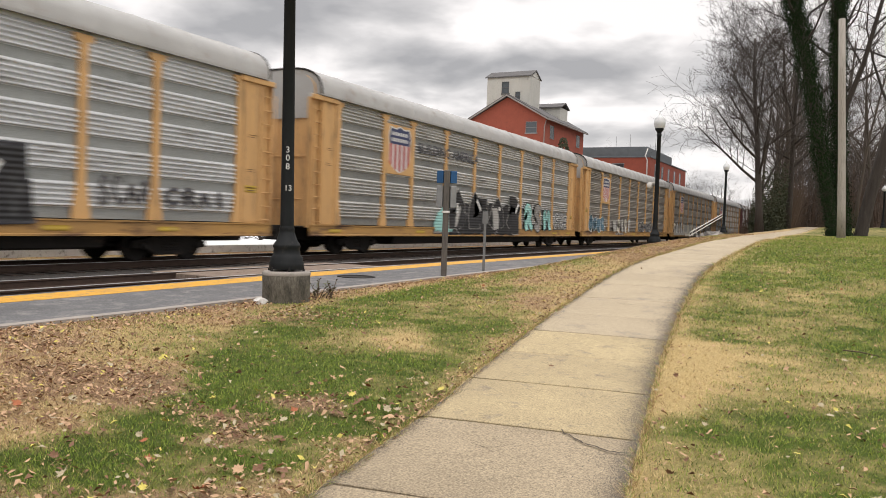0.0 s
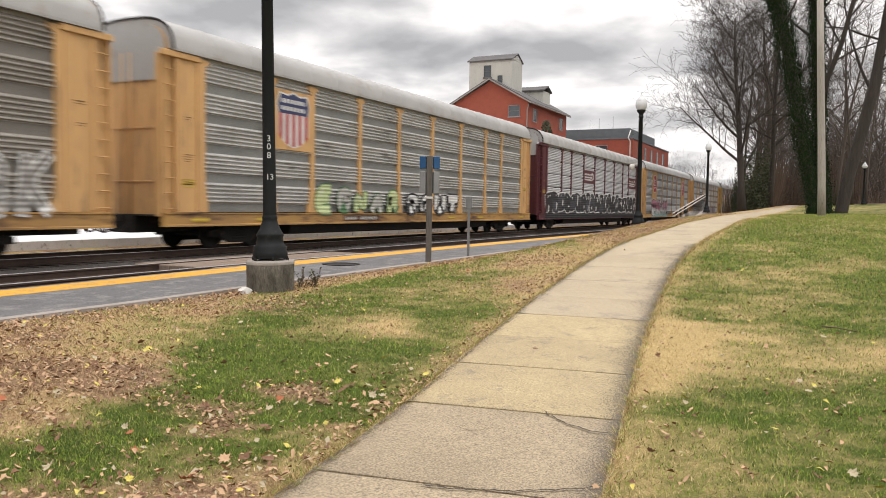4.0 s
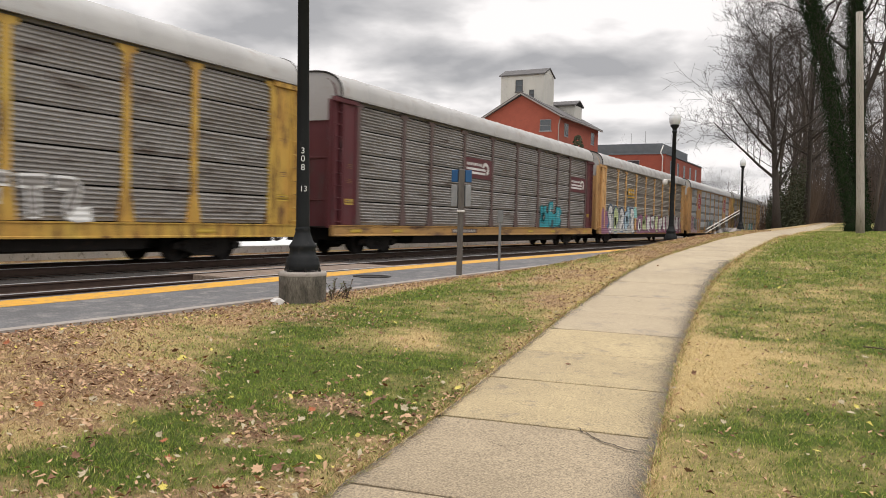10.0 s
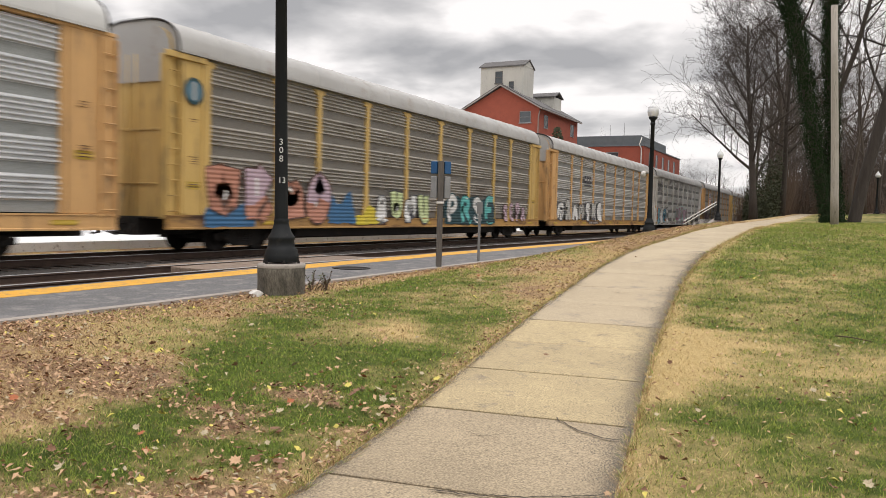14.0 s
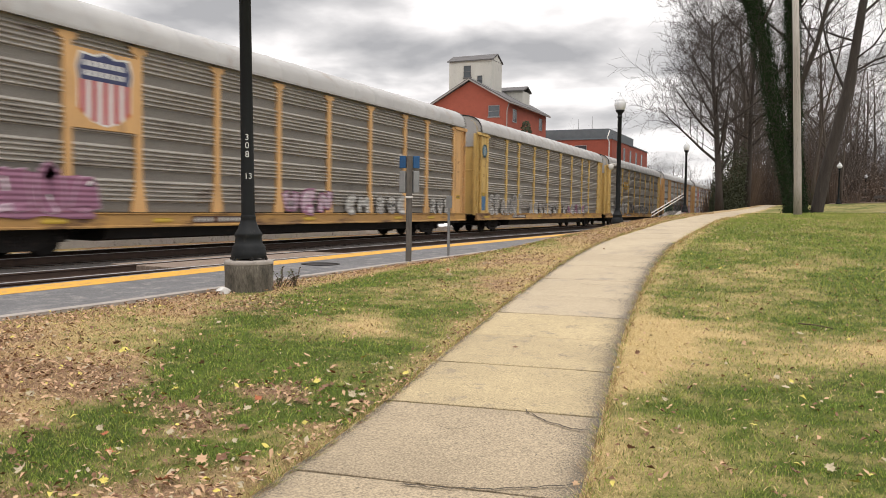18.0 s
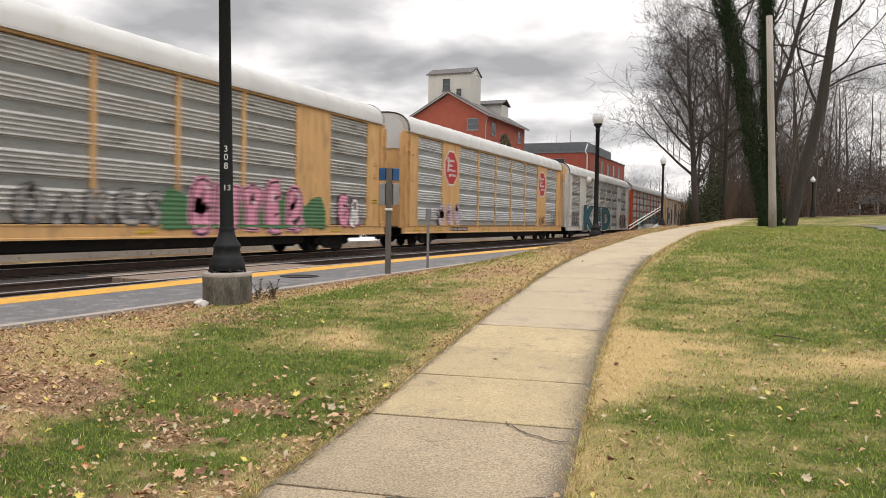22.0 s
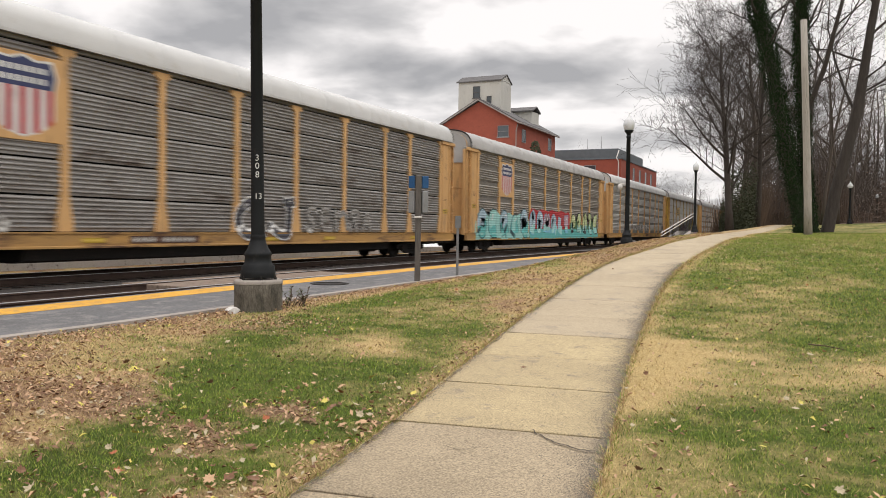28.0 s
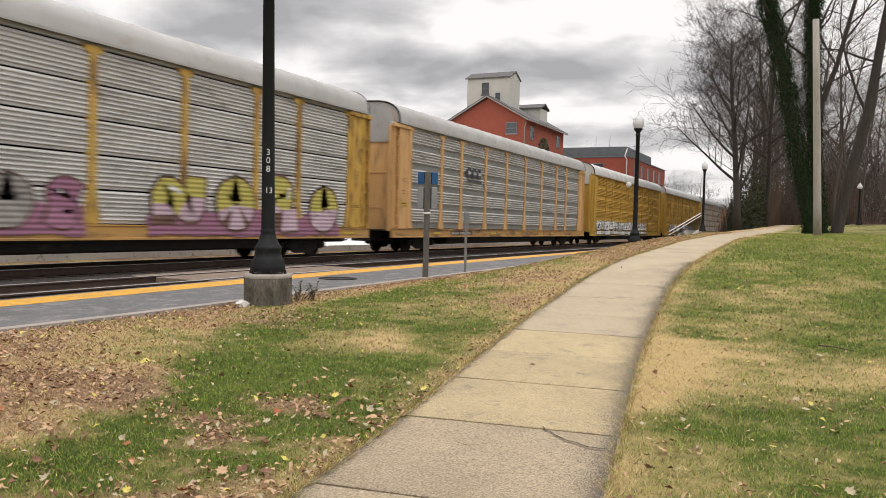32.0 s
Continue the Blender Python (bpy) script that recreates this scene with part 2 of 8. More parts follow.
SILVER = mat("galvanised_panel", (0.66, 0.675, 0.69), (0.50, 0.51, 0.52), 0.9, 0.40, 0.35, 0.05, 70, (0.30, 0.29, 0.27), 0.30, (0.6, 0.6, 2.5), 1.2)
GREY = mat("weathered_panel", (0.56, 0.555, 0.54), (0.40, 0.395, 0.38), 0.9, 0.42, 0.3, 0.05, 70, (0.19, 0.17, 0.15), 0.32, (0.6, 0.6, 2.5), 1.2)
BROWNGREY = mat("grimy_panel", (0.39, 0.365, 0.33), (0.27, 0.25, 0.222), 0.9, 0.44, 0.3, 0.05, 70, (0.14, 0.11, 0.09), 0.32, (0.6, 0.6, 2.5), 1.2)
DULL = mat("dull_plank_panel", (0.30, 0.29, 0.28), (0.20, 0.185, 0.17), 0.9, 0.42, 0.3, 0.05, 70, (0.105, 0.08, 0.065), 0.40, (0.6, 0.6, 2.5), 1.2)
BRICK_RED = paint_mat("faded_red_paint", (0.26, 0.085, 0.06))
DARK_POST = paint_mat("grimy_post_paint", (0.115, 0.075, 0.07))
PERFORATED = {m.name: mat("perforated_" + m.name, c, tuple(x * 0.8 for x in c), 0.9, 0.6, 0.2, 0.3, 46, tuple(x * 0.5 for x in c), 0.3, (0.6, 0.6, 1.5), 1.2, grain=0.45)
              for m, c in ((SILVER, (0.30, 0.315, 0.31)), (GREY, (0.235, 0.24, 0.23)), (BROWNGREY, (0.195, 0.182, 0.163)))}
CREAM = mat("cream_painted_panel", (0.66, 0.61, 0.52), (0.55, 0.50, 0.42), 0.9, 0.6, 0.0, 0.05, 70, (0.30, 0.22, 0.14), 0.4, (1, 1, 0.6), 1.8)
ROOF_GREY = mat("roof_sheet", (0.385, 0.38, 0.37), (0.31, 0.305, 0.295), 0.6, 0.6, 0.1, 0.05, 40, (0.28, 0.25, 0.22), 0.35, (1, 1, 1), 1.5)
ROOF_WHITE = mat("white_roof_sheet", (0.50, 0.50, 0.49), (0.43, 0.43, 0.42), 0.6, 0.55, 0.0, 0.05, 40, (0.40, 0.38, 0.35), 0.3, (1, 1, 1), 1.5)
DARK_STEEL = mat("grimy_dark_steel", (0.020, 0.017, 0.016), (0.012, 0.011, 0.010), 4, 0.85, 0.0, 0.2, 60, (0.08, 0.05, 0.035), 0.3)
# near-black that paints in the shade inside the closed cars
BLACK_IN = mat("unlit_interior_black", (0.012, 0.012, 0.012), (0.02, 0.02, 0.02), 3, 0.9, 0, 0.05, 40)
RAIL = mat("rail_steel", (0.085, 0.055, 0.042), (0.055, 0.036, 0.028), 6, 0.65, 0.4, 0.1, 60)
RAIL_TOP = mat("polished_rail", (0.66, 0.66, 0.67), (0.52, 0.52, 0.53), 8, 0.48, 0.8, 0.03, 80)
SLEEPER = mat("creosoted_timber", (0.055, 0.04, 0.032), (0.032, 0.025, 0.021), 5, 0.85, 0, 0.3, 50, (0.10, 0.08, 0.065), 0.4, (1, 6, 6))
BALLAST = mat("ballast_stone", (0.062, 0.055, 0.050), (0.034, 0.030, 0.028), 8, 0.9, 0, 0.9, 22, (0.16, 0.14, 0.125), 0.4, spots=18, dist=0.05)
ASPHALT = mat("asphalt", (0.138, 0.136, 0.138), (0.095, 0.094, 0.096), 1.2, 0.88, 0, 0.8, 40, (0.21, 0.20, 0.19), 0.5, spots=3.2, grain=0.6)
KERB = mat("kerb_concrete", (0.33, 0.295, 0.26), (0.24, 0.215, 0.19), 2.5, 0.85, 0, 0.25, 60, (0.18, 0.16, 0.14), 0.35)
LINE_YELLOW = mat("yellow_line_paint", (0.63, 0.335, 0.03), (0.54, 0.27, 0.03), 2.0, 0.75, 0, 0.2, 60, (0.30, 0.20, 0.09), 0.5, spots=9)
POLE_BLACK = mat("black_pole_paint", (0.012, 0.014, 0.015), (0.008, 0.009, 0.010), 3, 0.55, 0, 0.05, 50, (0.03, 0.03, 0.028), 0.3, spec=0.2)
GREY_STEEL = mat("galvanised_post", (0.23, 0.235, 0.24), (0.17, 0.172, 0.175), 4, 0.5, 0.5, 0.08, 60)
POST_WOOD = mat("grey_post", (0.125, 0.112, 0.10), (0.075, 0.067, 0.06), 4, 0.8, 0, 0.2, 50, stretch=(8, 8, 1))
BLUE = mat("blue_sign_paint", (0.018, 0.09, 0.22), (0.014, 0.07, 0.18), 4, 0.4, 0, 0.03, 40)
BOX_GREY = mat("grey_box_paint", (0.24, 0.245, 0.25), (0.19, 0.195, 0.20), 4, 0.5, 0, 0.05, 40)
POLE_WOOD = mat("weathered_pole_wood", (0.40, 0.365, 0.32), (0.29, 0.26, 0.225), 3, 0.85, 0, 0.4, 30, (0.14, 0.12, 0.10), 0.35, (9, 9, 0.6))
CONCRETE_BASE = mat("stained_concrete", (0.165, 0.148, 0.118), (0.06, 0.053, 0.042), 4.2, 0.9, 0, 0.8, 34, (0.030, 0.026, 0.021), 0.45, (1.4, 1.4, 0.55), 3.2, dist=0.02, grain=0.5)
BRICK = mat("red_brick", (0.30, 0.075, 0.045), (0.24, 0.058, 0.036), 1.2, 0.85, 0, 0.2, 30, (0.17, 0.05, 0.035), 0.3)
STUCCO = mat("pale_siding", (0.52, 0.51, 0.47), (0.44, 0.43, 0.40), 1, 0.8, 0, 0.1, 30, (0.30, 0.29, 0.27), 0.3, (1, 1, 0.3))
SHINGLE = mat("grey_shingle", (0.12, 0.115, 0.115), (0.085, 0.082, 0.082), 2, 0.9, 0, 0.3, 30)
SLATE_PANEL = mat("grey_metal_roof", (0.13, 0.145, 0.155), (0.10, 0.115, 0.125), 1.5, 0.6, 0.2, 0.1, 20)
TRIM_WHITE = mat("white_trim", (0.62, 0.60, 0.57), (0.52, 0.50, 0.47), 3, 0.6, 0, 0.05, 40)
WINDOW_DARK = mat("window_glass", (0.035, 0.045, 0.05), (0.06, 0.07, 0.08), 1.5, 0.12, 0, 0.02, 10, spec=0.8)
BARK = mat("tree_bark", (0.062, 0.050, 0.042), (0.036, 0.029, 0.025), 4, 0.95, 0, 0.7, 16, (0.10, 0.09, 0.08), 0.25, (3, 3, 0.5), dist=0.04)
FAR_BARK = mat("woodland_bark", (0.105, 0.084, 0.070), (0.062, 0.050, 0.042), 2, 0.95, 0, 0.3, 8, stretch=(3, 3, 0.5))
IVY = mat("ivy_leaf", (0.020, 0.036, 0.013), (0.011, 0.020, 0.008), 9, 0.85, 0, 0.1, 40, (0.034, 0.050, 0.018), 0.3, spec=0.08)
BRUSH = mat("dry_brush", (0.14, 0.098, 0.070), (0.085, 0.060, 0.045), 0.7, 0.95, 0, 0.2, 20)
EVERGREEN = mat("dull_evergreen", (0.055, 0.062, 0.030), (0.034, 0.040, 0.020), 1.5, 0.8, 0, 0.1, 30)
WHITE_GLASS = mat("frosted_globe", (0.68, 0.69, 0.70), (0.58, 0.59, 0.60), 3, 0.25, 0, 0.02, 30)
RUBBER = mat("black_plastic", (0.02, 0.02, 0.02), (0.03, 0.03, 0.03), 5, 0.5, 0, 0.05, 40)


def flat_paint(name, c, rib=0.0):
    """Thin paint sprayed on ribbed steel: the ribs show through it."""
    m = mat(name, c, tuple(x * 0.8 for x in c), 1.8, 0.6, 0, 0.0, 50, tuple(x * 0.6 + 0.05 for x in c), 0.35, (1, 1, 0.6), 3.0)
    if rib:
        nt = m.node_tree
        N, K = nt.nodes.new, nt.links.new
        tc, wv, b = N("ShaderNodeTexCoord"), N("ShaderNodeTexWave"), N("ShaderNodeBump")
        wv.bands_direction = "Z"
        wv.inputs["Scale"].default_value = rib
        K(tc.outputs["Object"], wv.inputs["Vector"])
        b.inputs["Strength"].default_value, b.inputs["Distance"].default_value = 0.7, 0.018
        K(wv.outputs["Fac"], b.inputs["Height"])
        K(b.outputs[0], nt.nodes["Principled BSDF"].inputs["Normal"])
    return m


PAINTS = {}


def spray(c, flat=False):
    """The sprayed paint of a named colour."""
    table = {"black": (0.018, 0.018, 0.02), "white": (0.66, 0.66, 0.64), "dirty": (0.42, 0.41, 0.38), "teal": (0.10, 0.42, 0.40), "aqua": (0.30, 0.58, 0.54),
             "cyan": (0.02, 0.30, 0.36), "pink": (0.62, 0.26, 0.36), "magenta": (0.36, 0.05, 0.17), "plum": (0.20, 0.045, 0.10), "green": (0.06, 0.16, 0.07),
             "lime": (0.50, 0.58, 0.30), "blue": (0.04, 0.13, 0.36), "sky": (0.16, 0.42, 0.56), "yellow": (0.62, 0.50, 0.05), "orange": (0.55, 0.17, 0.03),
             "red": (0.42, 0.03, 0.035), "petrol": (0.015, 0.055, 0.065), "lilac": (0.46, 0.34, 0.40), "navy": (0.035, 0.045, 0.12), "charcoal": (0.055, 0.055, 0.065),
             "deepblue": (0.04, 0.135, 0.27), "slate": (0.10, 0.20, 0.27), "blush": (0.62, 0.46, 0.48), "mustard": (0.43, 0.38, 0.09), "mauve": (0.27, 0.12, 0.19), "salmon": (0.42, 0.19, 0.13), "umber": (0.10, 0.05, 0.035), "deepteal": (0.012, 0.10, 0.125), "ice": (0.36, 0.50, 0.58), "dull_gold": (0.46, 0.31, 0.04), "rustline": (0.22, 0.12, 0.05), "faint": (0.25, 0.235, 0.22), "gold": (0.56, 0.32, 0.03), "cream": (0.64, 0.59, 0.49)}
    if c not in PAINTS:
        PAINTS[c] = flat_paint("spray_" + c, table[c], 2.45)
    if flat and (c, 1) not in PAINTS:
        PAINTS[c, 1] = flat_paint("decal_" + c, table[c])
    return PAINTS[c, 1] if flat else PAINTS[c]

# ---------------------------------------------------------------- lie of the land
PROFILE = np.array([(-60, 0.0), (5, 0.0), (9.3, 0.22), (12, 0.47), (16, 0.88), (22, 1.22), (30, 1.40), (61, 1.75), (100, 2.45), (200, 3.2), (400, 3.4)])
CENTRE = np.array([(-60, 4.0), (-5, -0.55), (3.5, -1.74), (5.3, -2.04), (9.1, -2.64), (11.9, -2.88), (14, -3.02), (16, -2.97), (21, -2.79), (34, -2.66), (70, -3.2), (100, -3.3), (400, -3.3)])
HALF = 0.815
EDGE, LIP = -7.75, -10.5          # the platform's two long edges
RAIL_Z, NEAR_TRACK, FAR_TRACK = 0.22, -12.15, -17.0


def path_z(y):
    y = np.asarray(y, float)
    return sum(np.interp(y + d, PROFILE[:, 0], PROFILE[:, 1]) for d in (-1.2, -0.6, 0, 0.6, 1.2)) / 5


def half_at(y):
    """Half the width of the walk, which the turf narrows further off."""
    return np.interp(y, (0, 10, 14, 18, 24, 40), (HALF, HALF, 0.75, 0.68, 0.63, 0.60))


def path_x(y):
    y = np.asarray(y, float)
    return sum(np.interp(y + d, CENTRE[:, 0], CENTRE[:, 1]) for d in (-1.5, -0.75, 0, 0.75, 1.5)) / 5


def platform_z(y):
    return np.interp(y, (-30, 7, 14, 20, 45), (0.24, 0.25, 0.30, 0.33, 0.36))


def ease(t):
    t = np.clip(t, 0, 1)
    return t * t * (3 - 2 * t)


def ground_z(x, y):
    x, y = np.asarray(x, float), np.asarray(y, float)
    zp = path_z(y)
    left = path_x(y) - half_at(y) - 0.25
    toe = np.where(y < 44, EDGE, EDGE - 2.2 * ease((y - 44) / 6))
    t = ease((left - x) / (left - toe))
    z = zp * (1 - t) + (platform_z(y) - 0.03) * t
    # a slight crown in the verge near the walk, and uneven turf
    z = z + 0.05 * np.sin(np.clip((left - x) / (left - toe), 0, 1) * math.pi)
    z = z + 0.012 * np.sin(x * 2.1 + 0.7) * np.cos(y * 1.7) * (np.abs(x - path_x(y)) > half_at(y) + 0.1)
    bed = ease((toe - 0.15 - x) / 0.25)
    z = z * (1 - bed) + (-0.12) * bed
    z = np.where(x < -20.2, -0.12 + 0.22 * ease((-20.2 - x) / 0.8), z)
    right = np.clip(x - path_x(y) - half_at(y), 0, 60)
    z = z + 0.04 * np.clip(right, 0, 28) * ease((y - 12) / 45)
    inside = np.abs(x - path_x(y)) < half_at(y) + 0.02
    return np.where(inside & (y > -7), zp - 0.09, z)


def patches(x, y):
    """How dry (straw) and how littered with leaves the turf is, 0 to 1."""
    c = path_x(y)
    d_right, d_left = x - c - half_at(y), c - half_at(y) - x
    wob = sum(a * np.sin(f * (x * math.cos(q) + y * math.sin(q)) + q * 5 + 1.5 * np.sin(f * 0.6 * (y * math.cos(q) - x * math.sin(q)) + q)) for a, f, q in
              ((0.16, 1.3, 0.4), (0.14, 2.3, 1.7), (0.13, 3.9, 2.9), (0.12, 6.7, 4.1), (0.11, 11.0, 5.2), (0.10, 17.0, 0.9)))
    band = np.exp(-((y - 8.4) / 1.25) ** 2)
    stop = 1 - ease((y - 9.15) / 0.35)
    dry = 1.05 * ease((y - 5.8) / 2.2) * stop * np.exp(-np.clip(d_right - 0.34, 0, 9) / 0.50)
    dry = dry + 0.34 * band * stop * np.exp(-np.clip(d_right - 2.4, 0, 9) / 1.1) + 0.16 * ease((9.3 - y) / 1.0) + 0.30 * np.exp(-((y - 12.2) / 1.2) ** 2 - ((x + 0.9) / 0.7) ** 2)
    dry = dry + (0.36 + 0.26 * ease((y - 5.5) / 1.5)) * np.exp(-(d_right / 0.28) ** 2) + 0.10 + 0.13 * ease((y - 9.3) / 0.6) + 0.12 * ease((y - 20) / 10)
    # the verge: a green band runs aslant between straw near the platform and straw by the walk
    far_edge = np.interp(y, (2.0, 3.3, 4.0, 5.8, 7.2, 9.6, 14), (-4.2, -4.32, -4.55, -5.55, -6.3, -6.6, -6.9))
    near_edge = np.interp(y, (2.0, 3.2, 4.0, 4.35, 4.9, 40), (-4.08, -3.97, -3.6, -3.1, -2.4, -2.4))
    outer, inner = ease((far_edge - x) / 0.5 + 0.5), ease((x - near_edge) / 0.3 + 0.5) * (y < 5.2)
    verge = 0.10 + 0.85 * outer + 0.42 * inner + 0.50 * np.exp(-(d_left / 0.28) ** 2)
    verge = verge + 0.52 * np.exp(-((x + 4.5 + 0.3 * (y - 7.4)) / 0.8) ** 2 - ((y - 7.5) / 0.55) ** 2) + 0.40 * ease((y - 10) / 4) + 0.55 * ease((y - 7.5) / 3) * np.exp(-(np.clip(d_left, 0, 9) / 1.5) ** 2)
    dry = np.where(d_left > 0, verge, dry)
    lit = 0.36 * outer + 0.48 * inner + 0.30 * ease((y - 8.5) / 3) * np.exp(-(d_left / 1.5) ** 2) + 0.55 * np.exp(-((x - EDGE) / 0.55) ** 2) + 0.30 * ease((y - 12) / 8)
    lit = lit + 0.8 * np.exp(-((x + 3.75) / 0.35) ** 2 - ((y - 4.1) / 0.25) ** 2) + 0.7 * np.exp(-((x + 3.65) / 0.4) ** 2 - ((y - 4.85) / 0.3) ** 2)
    lit = lit + 0.55 * np.exp(-((x + 6.2) / 0.7) ** 2 - ((y - 7.9) / 0.7) ** 2) + 0.5 * np.exp(-((x + 4.9) / 0.8) ** 2 - ((y - 4.3) / 0.6) ** 2)
    lit = np.where(d_left > 0, lit, 0.05)
    return np.clip(dry + wob * np.where(d_left > 0, 0.95, 0.78), 0, 1), np.clip(lit + wob * 1.0 * (lit > 0.1), 0, 1)


def ground_material():
    m = bpy.data.materials.new("turf_and_litter")
    m.use_nodes = True
    nt = m.node_tree
    N, K = nt.nodes.new, nt.links.new
    p = nt.nodes["Principled BSDF"]
    tc = N("ShaderNodeTexCoord")

    def noise_of(sc, det, ro=0.65):
        n = N("ShaderNodeTexNoise")
        n.inputs["Scale"].default_value, n.inputs["Detail"].default_value, n.inputs["Roughness"].default_value = sc, det, ro
        K(tc.outputs["Object"], n.inputs["Vector"])
        return n.outputs["Fac"]

    def mixc(f, a, b):
        x = N("ShaderNodeMix"); x.data_type = "RGBA"
        K(f, x.inputs[0])
        for s, i in ((a, 6), (b, 7)):
            if isinstance(s, tuple):
                x.inputs[i].default_value = (*s, 1)
            else:
                K(s, x.inputs[i])
        return x.outputs[2]

    def rng(s, lo, hi):
        r = N("ShaderNodeMapRange"); r.inputs[1].default_value, r.inputs[2].default_value = lo, hi
        K(s, r.inputs[0])
        return r.outputs[0]

    def shifted(s, n, k):
        a = N("ShaderNodeMath"); a.operation = "MULTIPLY_ADD"; a.inputs[1].default_value = k
        K(n, a.inputs[0]); K(s, a.inputs[2])
        b = N("ShaderNodeMath"); b.operation = "SUBTRACT"; b.inputs[1].default_value = k / 2
        K(a.outputs[0], b.inputs[0])
        return b.outputs[0]

    dry, lit = N("ShaderNodeAttribute"), N("ShaderNodeAttribute")
    dry.attribute_name, lit.attribute_name = "dry", "litter"
    n_big, n_mid, n_fine, n_grain = noise_of(0.55, 5), noise_of(4.5, 8, 0.75), noise_of(38, 5, 0.7), noise_of(130, 3, 0.7)
    green = mixc(rng(n_big, 0.3, 0.7), (0.088, 0.122, 0.018), (0.044, 0.068, 0.011))
    green = mixc(rng(n_mid, 0.50, 0.80), green, (0.17, 0.155, 0.055))
    straw = mixc(rng(n_fine, 0.3, 0.7), (0.60, 0.455, 0.215), (0.32, 0.228, 0.10))
    leaf = mixc(rng(n_fine, 0.32, 0.68), (0.45, 0.295, 0.175), (0.12, 0.072, 0.045))
    col = mixc(rng(shifted(dry.outputs["Fac"], n_mid, 1.3), 0.15, 0.95), green, straw)
    col = mixc(rng(shifted(lit.outputs["Fac"], n_mid, 2.0), 0.25, 0.75), col, leaf)
    g = mixc(rng(n_grain, 0.25, 0.75), (0.45, 0.45, 0.45), (1.35, 1.35, 1.35))
    mu = N("ShaderNodeMix"); mu.data_type = "RGBA"; mu.blend_type = "MULTIPLY"; mu.inputs[0].default_value = 1
    K(col, mu.inputs[6]); K(g, mu.inputs[7]); K(mu.outputs[2], p.inputs["Base Color"])
    p.inputs["Roughness"].default_value = 0.95
    p.inputs["Specular IOR Level"].default_value = 0.15
    b = N("ShaderNodeBump"); b.inputs["Strength"].default_value, b.inputs["Distance"].default_value = 0.8, 0.03
    K(n_fine, b.inputs["Height"]); K(b.outputs[0], p.inputs["Normal"])
    return m


TURF = ground_material()


def build_ground():
    xs = np.concatenate([[-1800, -700, -300, -150, -80, -50, -36, -28, -24, -22], np.arange(-21, -8.5, 0.5), np.arange(-8.5, 6, 0.2), np.arange(6, 20, 1.0), [22, 26, 32, 42, 60, 90, 150, 300, 700, 1800]])
    ys = np.concatenate([[-1800, -700, -300, -120, -60, -30, -15, -8], np.arange(-5, 24, 0.2), np.arange(24, 60, 0.8), np.arange(60, 130, 3.0), [135, 150, 180, 220, 300, 450, 800, 1500, 3000]])
    X, Y = np.meshgrid(xs, ys, indexing="ij")
    Z = ground_z(X, Y)
    D, Lt = patches(X, Y)
    ny = len(ys)
    i, j = np.meshgrid(np.arange(len(xs) - 1), np.arange(ny - 1), indexing="ij")
    a = (i * ny + j).ravel()
    faces = np.stack([a, a + ny, a + ny + 1, a + 1], 1)
    me = quick_mesh("ground", np.stack([X, Y, Z], -1).reshape(-1, 3), faces, TURF, {"dry": D.ravel(), "litter": Lt.ravel()})
    me.polygons.foreach_set("use_smooth", [True] * len(me.polygons))
    ob = new("ground", me)
    tagged(ob, "grassy ground with dry patches and fallen leaves", "ground", kind="structure")


build_ground()

# ---------------------------------------------------------------- concrete walk, slab by slab
SLAB_TAN = mat("exposed_aggregate_concrete", (0.430, 0.342, 0.195), (0.315, 0.250, 0.148), 0.9, 0.9, 0, 0.6, 75, (0.225, 0.185, 0.13), 0.36, spots=5, dist=0.007, grain=0.70)
SLAB_GREY = mat("worn_aggregate_concrete", (0.365, 0.293, 0.195), (0.255, 0.203, 0.134), 1.0, 0.9, 0, 0.7, 75, (0.16, 0.13, 0.095), 0.36, spots=42, dist=0.008, grain=0.7)
SLAB_PALE = mat("plain_concrete", (0.42, 0.345, 0.235), (0.33, 0.268, 0.182), 0.8, 0.9, 0, 0.4, 80, (0.25, 0.21, 0.165), 0.36, spots=3, grain=0.5)
CRACK = mat("crack_soil", (0.035, 0.028, 0.022), (0.06, 0.045, 0.03), 20, 1.0, 0, 0.3, 80)


